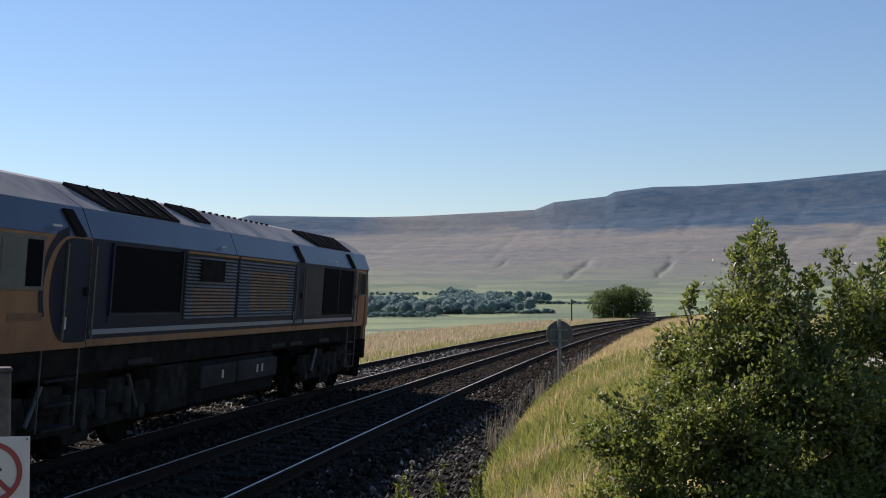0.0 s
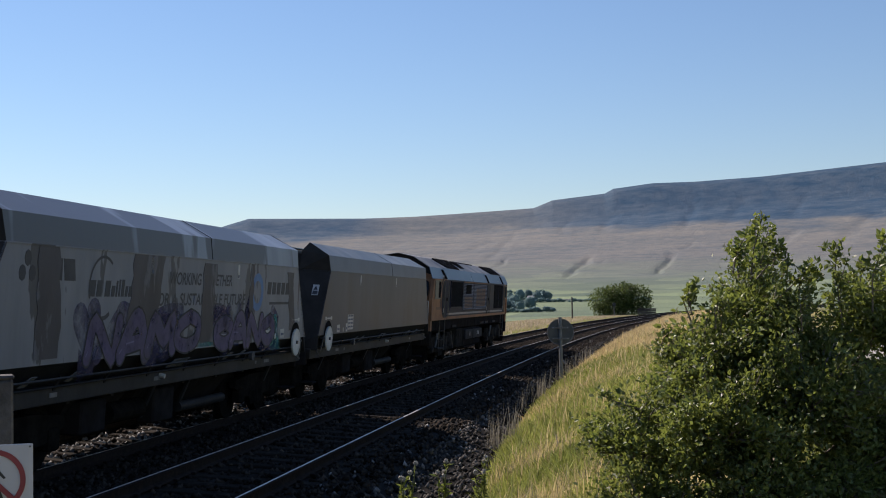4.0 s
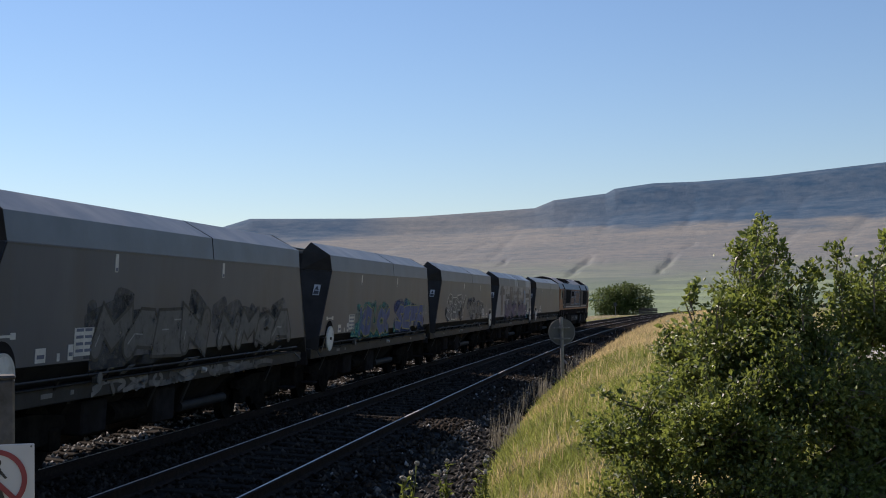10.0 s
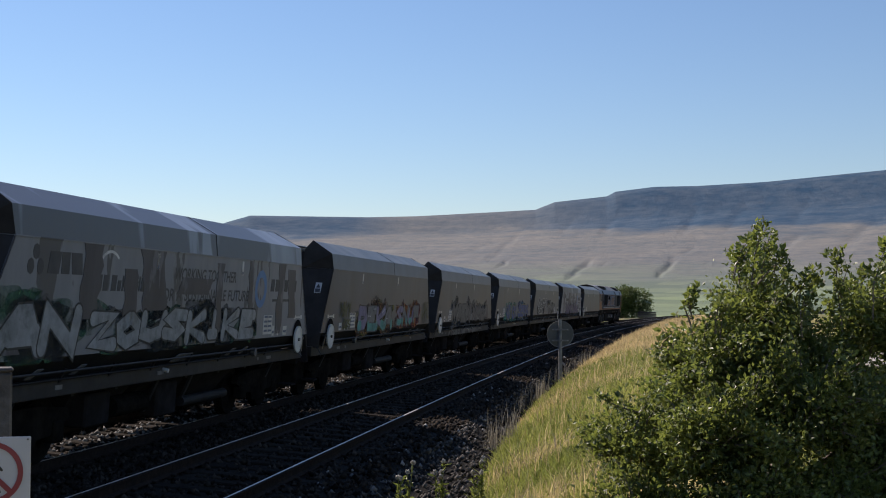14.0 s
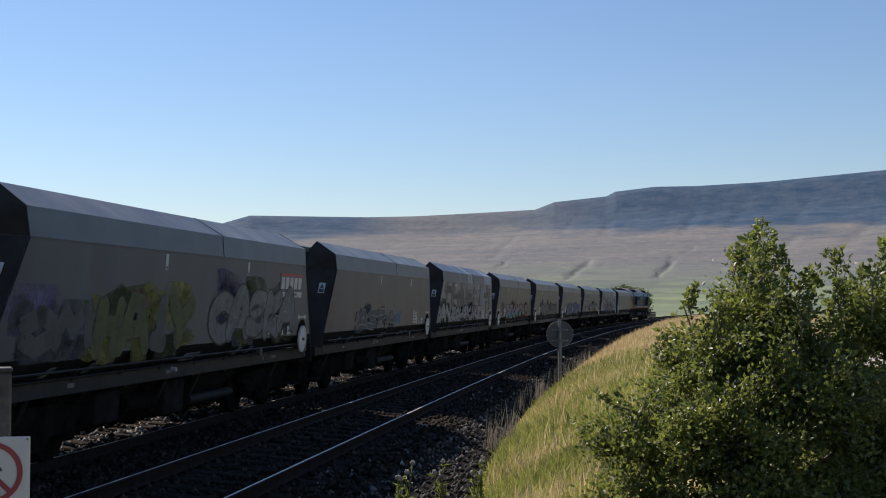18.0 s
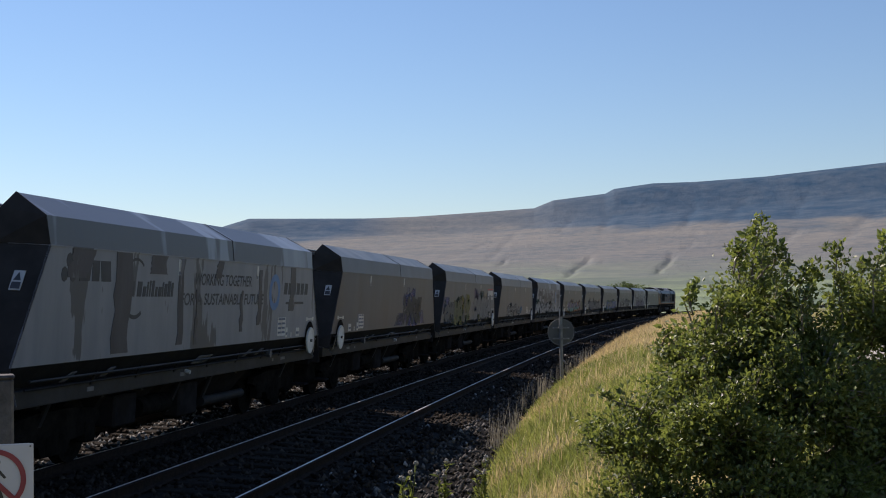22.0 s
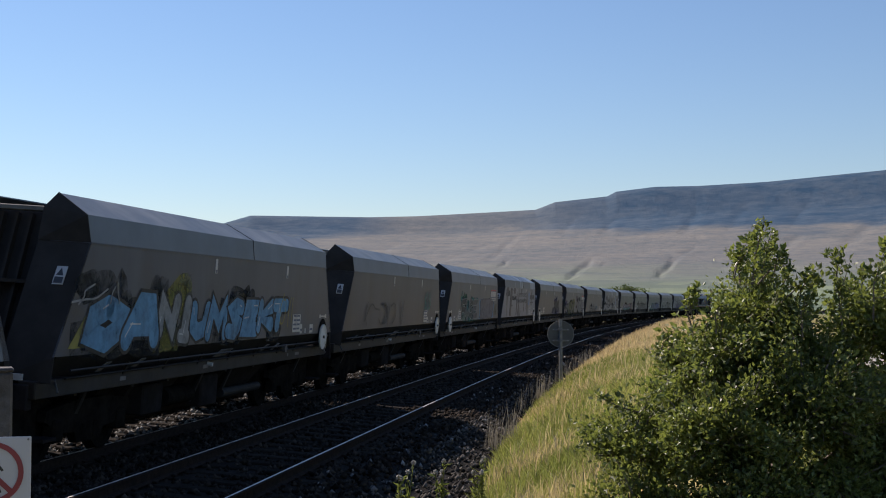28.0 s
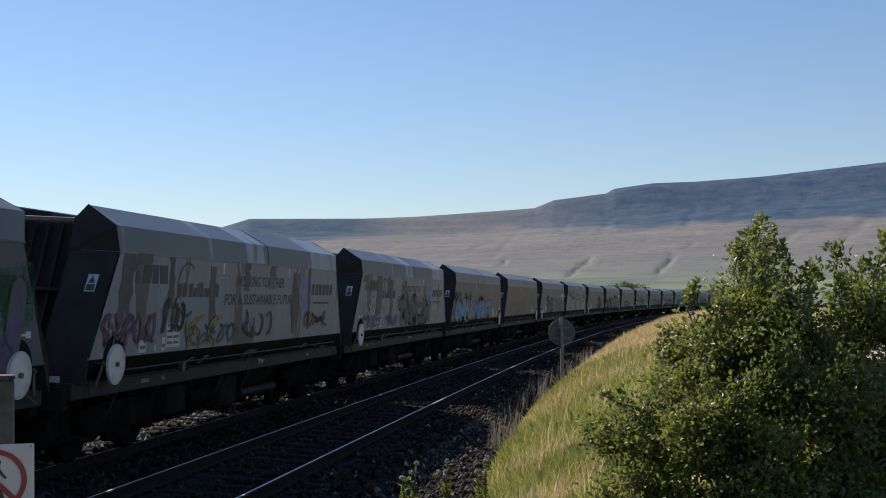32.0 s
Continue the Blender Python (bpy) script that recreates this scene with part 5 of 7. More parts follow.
def build_wagon(end, livery):
    """Hopper wagon; end: -1 or +1, the end with the handwheel; livery: plain or vinyl."""
    side_mat, hood_mat = (M["hopper_grey"], M["hood"]) if livery == "plain" else (M["vinyl"], M["vinyl_hood"]) if livery == "vinyl" else (M["hopper_grey"], M["hood"])
    root = new("hopper_wagon")
    markers = (-1.75, 2.2) if livery != "plain" else (-1.2, 3.02) if end > 0 else (-3.05, 1.32)
    wheels = []
    E0, B0, T0 = 6.05, 6.85, 5.88            # half lengths at eave, bottom and hood top
    for sx in (1, -1):
        X = 1.47 * sx
        n = (sx, 0, 0)
        part("side_panel", slab([(X, -B0, 1.53), (X, B0, 1.53), (X, E0, 3.01), (X, -E0, 3.01)], n, 0.02 * 1), side_mat, root)
        box_part("eave_rail", (X - 0.012, -E0 - 0.01, 3.000), (X + 0.012, E0 + 0.01, 3.02), side_mat, root)
        for part_name, y0, y1, t0, t1, e0, e1 in (("hood_panel", -E0, 0.80, -T0, 0.80, -6.1, 0.80), ("hood_panel", 0.82, E0, 0.82, T0, 0.82, 6.1)):
            part(part_name, slab([(X, y0, 3.02), (X, y1, 3.02), (1.42 * sx, e1, 3.38), (1.42 * sx, e0, 3.38)], (sx * 0.99, 0, 0.1), 0.02), hood_mat, root)
            part("hood_top", slab([(1.42 * sx, e0, 3.38), (1.42 * sx, e1, 3.38), (0.88 * sx, t1, 3.66), (0.88 * sx, t0, 3.66)], (sx * 0.4, 0, 0.9), 0.02), hood_mat if livery == "vinyl" else M["hood_dusty"], root)
        bm = slab([(X + 0.006 * sx, 0.803, 3.02), (X + 0.006 * sx, 0.82, 3.02), (1.426 * sx, 0.82, 3.385), (1.426 * sx, 0.803, 3.385)], n, 0.02)
        part("hood_seam", bm, M["solebar_grey"], root)
        part("hood_seam", slab([(1.426 * sx, 0.803, 3.385), (1.426 * sx, 0.82, 3.385), (0.88 * sx, 0.82, 3.666), (0.88 * sx, 0.803, 3.666)], (0.4 * sx, 0, 0.9), 0.02), M["solebar_grey"], root)
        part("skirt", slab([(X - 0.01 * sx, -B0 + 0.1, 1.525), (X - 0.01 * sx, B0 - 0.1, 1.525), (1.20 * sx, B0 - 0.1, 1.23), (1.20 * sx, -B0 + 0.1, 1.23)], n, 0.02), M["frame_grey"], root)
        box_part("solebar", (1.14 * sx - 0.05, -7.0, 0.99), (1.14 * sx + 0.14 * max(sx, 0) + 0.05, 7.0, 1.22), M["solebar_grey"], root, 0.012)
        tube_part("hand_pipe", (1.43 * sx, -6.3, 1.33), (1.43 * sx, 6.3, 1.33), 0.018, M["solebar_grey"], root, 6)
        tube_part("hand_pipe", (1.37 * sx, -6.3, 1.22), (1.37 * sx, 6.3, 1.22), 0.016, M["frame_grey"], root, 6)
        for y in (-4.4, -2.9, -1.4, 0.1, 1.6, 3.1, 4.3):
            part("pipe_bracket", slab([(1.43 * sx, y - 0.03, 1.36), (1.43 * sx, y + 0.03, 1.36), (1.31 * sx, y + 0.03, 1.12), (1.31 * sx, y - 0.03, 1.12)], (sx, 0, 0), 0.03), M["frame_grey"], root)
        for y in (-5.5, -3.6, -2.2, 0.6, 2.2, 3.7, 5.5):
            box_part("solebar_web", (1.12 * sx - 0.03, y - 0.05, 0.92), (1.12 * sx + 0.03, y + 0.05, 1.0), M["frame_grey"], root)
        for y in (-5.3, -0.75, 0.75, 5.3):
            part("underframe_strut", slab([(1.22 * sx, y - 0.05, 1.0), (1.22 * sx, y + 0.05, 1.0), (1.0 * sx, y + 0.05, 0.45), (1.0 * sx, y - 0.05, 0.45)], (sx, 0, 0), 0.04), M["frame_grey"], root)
    for sy in (-1, 1):
        for sx in (1, -1):
            part("end_wing", slab([(1.47 * sx, sy * E0, 3.01), (1.47 * sx, sy * B0, 1.53), (1.47 * sx, sy * (B0 + 0.05), 1.2), (0.72 * sx, sy * (B0 + 0.05), 1.2), (0.72 * sx, sy * E0, 3.01)], (0, sy, 0.4), 0.02), M["end_grey"], root)
            part("hood_end", slab([(1.47 * sx, sy * E0, 3.015), (0.72 * sx, sy * (E0 + 0.02), 3.015), (0.72 * sx, sy * 5.97, 3.46), (0.88 * sx, sy * (T0 + 0.015), 3.67), (1.42 * sx, sy * 6.115, 3.38)], (0, sy, 0), 0.02), M["end_grey"], root)
        part("end_sheet", slab([(-0.72, sy * 5.62, 3.40), (0.72, sy * 5.62, 3.40), (0.72, sy * 6.35, 1.2), (-0.72, sy * 6.35, 1.2)], (0, sy, 0.3), 0.02), M["end_grey"], root)
        for k in range(7):
            x = -0.63 + 0.21 * k
            part("end_rib", slab([(x - 0.02, sy * 5.72, 3.38), (x + 0.02, sy * 5.72, 3.38), (x + 0.02, sy * 6.47, 1.2), (x - 0.02, sy * 6.47, 1.2)], (0, sy, 0.3), 0.11), M["end_grey"], root)
        part("end_stiffener", box((-0.72, min(sy * 5.9, sy * 6.16), 2.42), (0.72, max(sy * 5.9, sy * 6.16), 2.47)), M["end_grey"], root)
        part("end_beam", box((-0.74, min(sy * 5.80, sy * 5.96), 3.40), (0.74, max(sy * 5.80, sy * 5.96), 3.47), 0.01), M["pipe"], root)
        # solid dark block added to close the bright gap below the wagon end
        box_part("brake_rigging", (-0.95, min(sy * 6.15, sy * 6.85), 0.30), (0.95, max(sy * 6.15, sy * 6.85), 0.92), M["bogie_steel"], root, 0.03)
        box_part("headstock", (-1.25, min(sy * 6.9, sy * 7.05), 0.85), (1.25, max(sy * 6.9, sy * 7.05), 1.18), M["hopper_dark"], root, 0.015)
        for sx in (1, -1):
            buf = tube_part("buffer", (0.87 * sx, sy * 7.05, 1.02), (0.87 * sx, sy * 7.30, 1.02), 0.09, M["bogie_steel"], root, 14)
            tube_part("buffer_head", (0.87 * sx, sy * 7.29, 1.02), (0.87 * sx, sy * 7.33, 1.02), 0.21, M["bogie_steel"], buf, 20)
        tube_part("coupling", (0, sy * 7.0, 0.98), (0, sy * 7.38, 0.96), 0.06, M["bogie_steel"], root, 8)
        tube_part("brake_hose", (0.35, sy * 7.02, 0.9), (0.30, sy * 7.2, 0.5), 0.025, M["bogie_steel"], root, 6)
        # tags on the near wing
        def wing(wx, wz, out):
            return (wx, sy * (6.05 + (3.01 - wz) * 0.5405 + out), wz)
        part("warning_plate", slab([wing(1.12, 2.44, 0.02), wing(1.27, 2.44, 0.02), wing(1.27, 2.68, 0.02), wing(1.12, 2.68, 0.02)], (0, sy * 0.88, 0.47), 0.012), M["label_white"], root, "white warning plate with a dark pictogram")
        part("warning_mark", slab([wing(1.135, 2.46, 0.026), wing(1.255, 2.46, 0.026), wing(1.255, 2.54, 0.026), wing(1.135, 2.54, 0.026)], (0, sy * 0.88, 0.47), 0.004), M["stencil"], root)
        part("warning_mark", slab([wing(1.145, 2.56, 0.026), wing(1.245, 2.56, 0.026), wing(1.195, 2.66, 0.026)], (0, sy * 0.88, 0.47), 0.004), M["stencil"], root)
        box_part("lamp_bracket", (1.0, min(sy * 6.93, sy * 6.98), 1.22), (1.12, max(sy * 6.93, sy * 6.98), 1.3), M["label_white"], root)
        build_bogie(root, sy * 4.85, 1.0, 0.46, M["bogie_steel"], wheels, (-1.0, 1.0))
    part("hopper_floor", slab([(-1.44, -5.6, 2.2), (1.44, -5.6, 2.2), (1.44, 5.6, 2.2), (-1.44, 5.6, 2.2)], (0, 0, 1), 0.7), M["hopper_dark"], root)
    for y in (-2.35, 0.0, 2.35):
        bm = bmesh.new()
        top, low = [(-1.2, y - 1.1, 1.2), (1.2, y - 1.1, 1.2), (1.2, y + 1.1, 1.2), (-1.2, y + 1.1, 1.2)], [(-0.62, y - 0.75, 0.36), (0.62, y - 0.75, 0.36), (0.62, y + 0.75, 0.36), (-0.62, y + 0.75, 0.36)]
        a, b = [bm.verts.new(p) for p in top], [bm.verts.new(p) for p in low]
        bm.faces.new(a), bm.faces.new(b[::-1])
        for i in range(4):
            bm.faces.new((a[i], b[i], b[(i + 1) % 4], a[(i + 1) % 4]))
        bmesh.ops.recalc_face_normals(bm, faces=bm.faces[:])
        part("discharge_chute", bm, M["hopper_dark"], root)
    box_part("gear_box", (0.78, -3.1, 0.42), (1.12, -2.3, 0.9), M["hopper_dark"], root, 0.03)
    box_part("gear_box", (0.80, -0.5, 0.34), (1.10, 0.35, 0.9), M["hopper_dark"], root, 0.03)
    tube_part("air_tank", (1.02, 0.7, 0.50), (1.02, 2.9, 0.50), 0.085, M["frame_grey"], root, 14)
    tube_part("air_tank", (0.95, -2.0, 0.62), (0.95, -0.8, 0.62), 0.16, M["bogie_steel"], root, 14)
    # handwheel end
    yd = end * 6.05
    # flat black half-disc: the arch cut-out's dark recess is only painted on
    bm = bmesh.new()
    bm.faces.new([bm.verts.new((1.478, yd + 0.36 * math.cos(a), 1.50 + 0.36 * math.sin(a))) for a in np.linspace(0, math.pi, 15)])
    bmesh.ops.recalc_face_normals(bm, faces=bm.faces[:])
    part("wheel_arch", bm, M["hopper_dark"], root)
    hw = tube_part("handwheel", (1.485, yd, 1.44), (1.515, yd, 1.44), 0.285, M["wheel_white"], root, 32, label="white handbrake wheel")
    ring_part("wheel_rim", 1.52, yd, 1.44, 0.25, 0.282, M["label_white"], hw)
    tube_part("hub", (1.51, yd, 1.44), (1.55, yd, 1.44), 0.035, M["pipe"], hw, 10)
    part("brake_lever", slab([(1.50, yd + end * 0.34, 1.50), (1.50, yd + end * 0.40, 1.50), (1.46, yd + end * 0.52, 1.16), (1.46, yd + end * 0.46, 1.16)], (1, 0, 0), 0.015), M["pipe"], root, "bare steel brake lever")
    tube_part("lever_pin", (1.40, yd + end * 0.38, 1.46), (1.52, yd + end * 0.38, 1.46), 0.022, M["pipe"], root, 8)
    y = yd - end * 0.02
    plate_on_side("stencil_mark", 1.47, y - 0.3, y - 0.18, 1.87, 1.95, M["label_white"], root)
    plate_on_side("stencil_mark", 1.47, y - 0.18, y + 0.18, 1.895, 1.925, M["label_white"], root)
    plate_on_side("stencil_mark", 1.47, y + 0.18, y + 0.3, 1.87, 1.95, M["label_white"], root)
    for dy, w, z0, z1 in ((0.95, 0.26, 1.56, 1.74), (1.42, 0.07, 1.56, 1.66), (1.75, 0.14, 1.56, 1.76), (2.12, 0.56, 1.60, 1.97)):
        c = yd - end * dy
        p = plate_on_side("data_panel", 1.47, c - w / 2, c + w / 2, z0, z1, M["label_white"], root, "white printed data panel")
        if w > 0.4:
            for r in range(4):
                for q in range(2):
                    plate_on_side("print_bar", 1.477, c - w * 0.42 + q * w * 0.45, c - w * 0.42 + q * w * 0.45 + w * 0.36, z0 + 0.05 + r * 0.09, z0 + 0.09 + r * 0.09, M["label_ink"], p, proud=0.003)
        elif w > 0.1:
            plate_on_side("print_bar", 1.477, c - w * 0.35, c + w * 0.35, z0 + 0.05, z0 + 0.1, M["label_ink"], p, proud=0.003)
    for yy in markers:
        p = plate_on_side("marker_plate", 1.47, yy - 0.05, yy + 0.05, 2.72, 2.97, M["label_white"], root)
        plate_on_side("print_bar", 1.477, yy - 0.03, yy + 0.03, 2.73, 2.78, M["label_ink"], p, proud=0.003)
    for yy, w in ((-2.9 * -end, 0.16), (-2.2 * -end, 0.18), (0.2 * -end, 0.62), (3.9 * -end, 0.16), (5.1 * -end, 0.15)):
        part("skirt_label", slab([(1.42, yy - w / 2, 1.39), (1.42, yy + w / 2, 1.39), (1.31, yy + w / 2 - 0.12, 1.26), (1.31, yy - w / 2 - 0.12, 1.26)], (0.75, 0, -0.65), -0.012), M["spray_grey"], root)
    for yy, w in ((-4.6 * -end, 0.3), (-3.9 * -end, 0.1), (1.0 * -end, 0.25), (4.4 * -end, 0.2)):
        plate_on_side("frame_print", 1.33, yy - w / 2, yy + w / 2, 1.08, 1.14, M["spray_grey"], root)
    tube_part("valve_cover", (1.38, -end * -3.35, 1.27), (1.46, -end * -3.35, 1.27), 0.085, M["spray_ash"], root, 14)
    tube_part("release_valve", (1.3, -end * 0.9, 1.16), (1.42, -end * 0.9, 1.14), 0.035, M["label_white"], root, 8)
    for sy in (-1, 1):
        tube_part("end_step", (1.30, sy * 6.45, 1.22), (1.44, sy * 6.62, 1.06), 0.016, M["pipe"], root, 6)
    box_part("foot_step", (1.05, 6.35, 0.42), (1.34, 6.7, 0.46), M["hopper_dark"], root)
    box_part("foot_step", (1.05, -6.7, 0.42), (1.34, -6.35, 0.46), M["hopper_dark"], root)
    return root


def cloned(base, name):
    c = copy_thing(base, Matrix())
    c.name = name
    return c


def livery_print(w, seed):
    """Company lettering of the vinyl wagons: the motto in words, names and logos as plain shapes."""
    x = 1.47
    for dy, dz in ((0.0, 0.14), (-0.12, -0.04), (0.12, -0.04)):          # three-lobed mark
        part("logo_lobe", slab([(x + 0.004, -5.52 + dy + 0.085 * math.cos(a), 2.70 + dz + 0.10 * math.sin(a)) for a in np.linspace(0, math.tau, 9)[:-1]], (1, 0, 0), 0.005), M["stencil"], w)
    for y, wide, lean in ((-5.22, 0.30, 0.06), (-4.85, 0.22, 0.0), (-4.55, 0.30, -0.05)):
        plate_on_side("name_bar", x, y, y + wide, 2.58, 2.86, M["stencil"], w, proud=0.004, shear=lean)
    ring_part("logo_ring", x + 0.0042, -3.42, 2.50, 0.40, 0.44, M["spray_white" if seed == 7 else "stencil"], w, 0.9, 3.5)
    ring_part("logo_ring", x + 0.0042, -3.42, 2.50, 0.39, 0.45, M["brand_red"] if seed == 15 else M["stencil"], w, 3.9, 5.3)
    for y, d, h in ((-3.84, 0.17, 0.22), (-3.62, 0.15, 0.22), (-3.36, 0.16, 0.22), (-3.16, 0.11, 0.15), (-3.01, 0.05, 0.22), (-2.92, 0.05, 0.24), (-2.83, 0.09, 0.24), (-2.70, 0.08, 0.15), (-2.58, 0.12, 0.15), (-2.43, 0.05, 0.22), (-2.35, 0.11, 0.2), (-2.21, 0.11, 0.24), (-2.07, 0.08, 0.22)):
        plate_on_side("name_bar", x, y, y + d, 2.38, 2.38 + h, M["stencil"], w, proud=0.004, shear=0.03)
    lettering(w, x, -1.08, 2.58, "WORKING TOGETHER", 0.27, M["stencil"], 2.95)
    lettering(w, x, -1.66, 2.25, "FOR A SUSTAINABLE FUTURE", 0.27, M["stencil"], 4.28)
    ring_part("logo_ring", x + 0.0042, 3.35, 2.48, 0.22, 0.36, M["brand_blue"], w, label="faded blue ring logo")
    for k in range(6):
        plate_on_side("name_bar", x, 3.98 + k * 0.305, 4.20 + k * 0.305, 2.44, 2.68, M["stencil"], w, proud=0.004, shear=0.03)
    plate_on_side("name_bar", x, 4.15, 5.45, 2.24, 2.29, M["stencil"], w, proud=0.004)


def blue_name_plate(w, y):
    p = plate_on_side("name_plate", 1.47, y, y + 1.6, 2.46, 2.82, M["label_ink"], w, "dark blue and red name plate with white shapes")
    plate_on_side("name_stripe", 1.478, y, y + 1.6, 2.76, 2.82, M["brand_red"], p, proud=0.003)
    for k in range(5):
        c = y + 0.06 + k * 0.305
        plate_on_side("letter_bar", 1.479, c, c + 0.23, 2.50, 2.74, M["label_white"], p, proud=0.004)
    f = plate_on_side("name_foot", 1.47, y, y + 1.6, 2.33, 2.445, M["label_white"], w)
    plate_on_side("print_bar", 1.477, y + 0.4, y + 1.2, 2.37, 2.41, M["label_ink"], f, proud=0.003)


def build_train():
    cars = []
    bases = {}
    spec = [(-1, "plain"), (1, "vinyl"), (1, "plain"), (-1, "plain"), (-1, "plain"), (-1, "plain"), (1, "vinyl"), (1, "plain"), (1, "lettered"), (-1, "plain"), (1, "vinyl"), (-1, "lettered"),
            (1, "plain"), (1, "plain"), (-1, "vinyl"), (-1, "vinyl"), (1, "plain"), (-1, "plain"), (1, "plain")]
    words = ["plain weathered dark grey hopper wagon", "grey hopper wagon with peeling vinyl and purple graffiti", "dark grey hopper wagon with white outlined graffiti", "dark grey hopper wagon with teal and blue graffiti",
             "dark grey hopper wagon with dull silver graffiti", "dark grey hopper wagon with orange and green graffiti", "grey hopper wagon with peeling vinyl and silver graffiti", "dark grey hopper wagon with small white and blue graffiti",
             "dark grey hopper wagon with yellow and lilac graffiti", "dark grey hopper wagon with black and purple graffiti", "light grey hopper wagon with peeling vinyl and a printed motto", "dark grey hopper wagon with green and black graffiti",
             "dark grey hopper wagon with a small white tag", "dark grey hopper wagon with large sky-blue graffiti", "light grey hopper wagon with vinyl motto and green graffiti", "light grey hopper wagon with pink and yellow graffiti",
             "dark grey hopper wagon with green and purple graffiti", "plain weathered dark grey hopper wagon", "plain weathered dark grey hopper wagon"]
    x = 1.47
    for k, key in enumerate(spec):
        if key not in bases:
            bases[key] = w = build_wagon(*key)
        else:
            w = cloned(bases[key], "hopper_wagon")
        tagged(w, words[k], "freight wagon", "wagons of the train")
        cars.append((w, FIRST - CAR * k))
    W = [None] + [c[0] for c in cars]
    for k in (2, 7, 11, 15, 16):
        livery_print(W[k], k)
    def peel(k, y0, y1, z0, z1, shear=0.0):
        """A strip where the vinyl has come away down to the dark paint."""
        r, n = random.Random(int(100 * (y0 + 9) + k)), 7
        left = [(x + 0.006, y0 + shear * i / n + r.uniform(-0.06, 0.06), z0 + (z1 - z0) * i / n) for i in range(n + 1)]
        right = [(x + 0.006, y1 + shear * i / n + r.uniform(-0.06, 0.06), z0 + (z1 - z0) * i / n) for i in range(n + 1)]
        part("peeled_strip", slab(left + [((x + 0.006), (y0 + y1) / 2 + shear, z1 + 0.0)] + right[::-1], (1, 0, 0), 0.004), M["bare_panel"], W[k])

    graffiti(W[2], x, -3.9, 0.3, 1.36, 2.22, "NAMO", "purple", "black", "lilac", ["purple"], 0.20, 21)
    graffiti(W[2], x, 1.1, 4.5, 1.38, 2.14, "OANO", "purple", "black", "lilac", ["purple"], 0.22, 23)
    plate_on_side("teal_patch", x, 0.3, 1.1, 1.55, 1.75, M["mist_teal"], W[2], proud=0.003, shear=-0.3)
    plate_on_side("teal_patch", x, 4.4, 5.0, 1.34, 2.05, M["mist_teal"], W[2], proud=0.003, shear=-0.35)
    for y0, y1, z0, z1, sh in ((0.35, 0.95, 1.62, 2.95, 0.1), (-2.6, -1.5, 1.9, 3.0, 0.2), (-5.2, -4.6, 1.6, 3.0, -0.1), (2.9, 3.1, 2.1, 3.0, 0.0), (5.6, 6.0, 1.7, 2.9, -0.3)):
        peel(2, y0, y1, z0, z1, sh)
    graffiti(W[3], x, -4.8, -0.9, 1.58, 2.60, "SEFY", ["stencil_grey"], "white", "silver", ["ash"], 0.15, 32, edge=0.07)
    scribble(W[3], x, -5.2, -1.2, 1.65, 2.5, 5, "silver", 0.035, 34)
    graffiti(W[3], x, -0.15, 3.8, 1.55, 2.30, "NAMR", ["stencil_grey"], "silver", None, ["ash"], 0.13, 34, edge=0.055)
    scribble(W[3], x, 4.6, 5.4, 1.75, 2.15, 3, "silver", 0.025, 35)
    graffiti(W[4], x, -3.2, 0.3, 1.36, 2.22, "KDUCK", ["blue", "blue", "stencil_grey"], "yellow", None, ["teal", "teal"], 0.20, 40, edge=0.055)
    graffiti(W[4], x, 1.3, 5.5, 1.42, 2.20, "SEFA", ["blue"], "yellow", None, ["teal", "blue"], 0.22, 42, edge=0.05)
    plate_on_side("teal_patch", x, -4.0, -3.1, 1.40, 2.0, M["mist_teal"], W[4], proud=0.009, shear=0.3)
    scribble(W[4], x, 5.3, 6.1, 1.85, 2.2, 3, "silver", 0.025, 43)
    graffiti(W[5], x, -3.6, 0.6, 1.42, 2.25, "MAEN", ["ash"], "black", "silver", ["ash"], 0.27, 52, edge=0.10)
    graffiti(W[5], x, 1.2, 5.5, 1.42, 2.16, "NMOA", ["ash"], "black", "silver", ["ash"], 0.25, 54, edge=0.10)
    scribble(W[5], 1.322, -3.5, 3.0, 1.02, 1.20, 6, "grey", 0.07, 55)
    scribble(W[5], 1.322, -2.8, 4.6, 1.02, 1.20, 5, "ash", 0.09, 56)
    graffiti(W[6], x, -3.4, 0.75, 1.40, 2.20, "DEKA", ["lilac", "grey"], "black", "white", ["rust", "yellow", "rust"], 0.21, 60, fade="teal")
    graffiti(W[6], x, 1.4, 4.7, 1.48, 2.18, "SNUP", ["lilac", "grey"], "black", None, ["rust", "red", "orange"], 0.20, 62, fade="teal")
    scribble(W[6], x, 5.4, 6.3, 1.60, 2.25, 3, "olive", 0.07, 63)
    scribble(W[6], x, -5.4, -4.3, 1.90, 2.25, 4, "olive", 0.06, 64)
    scribble(W[6], x, -5.0, -4.2, 1.58, 1.85, 3, "olive", 0.05, 66)
    scribble(W[6], x, -1.7, -0.9, 2.3, 2.5, 3, "grey", 0.025, 65)
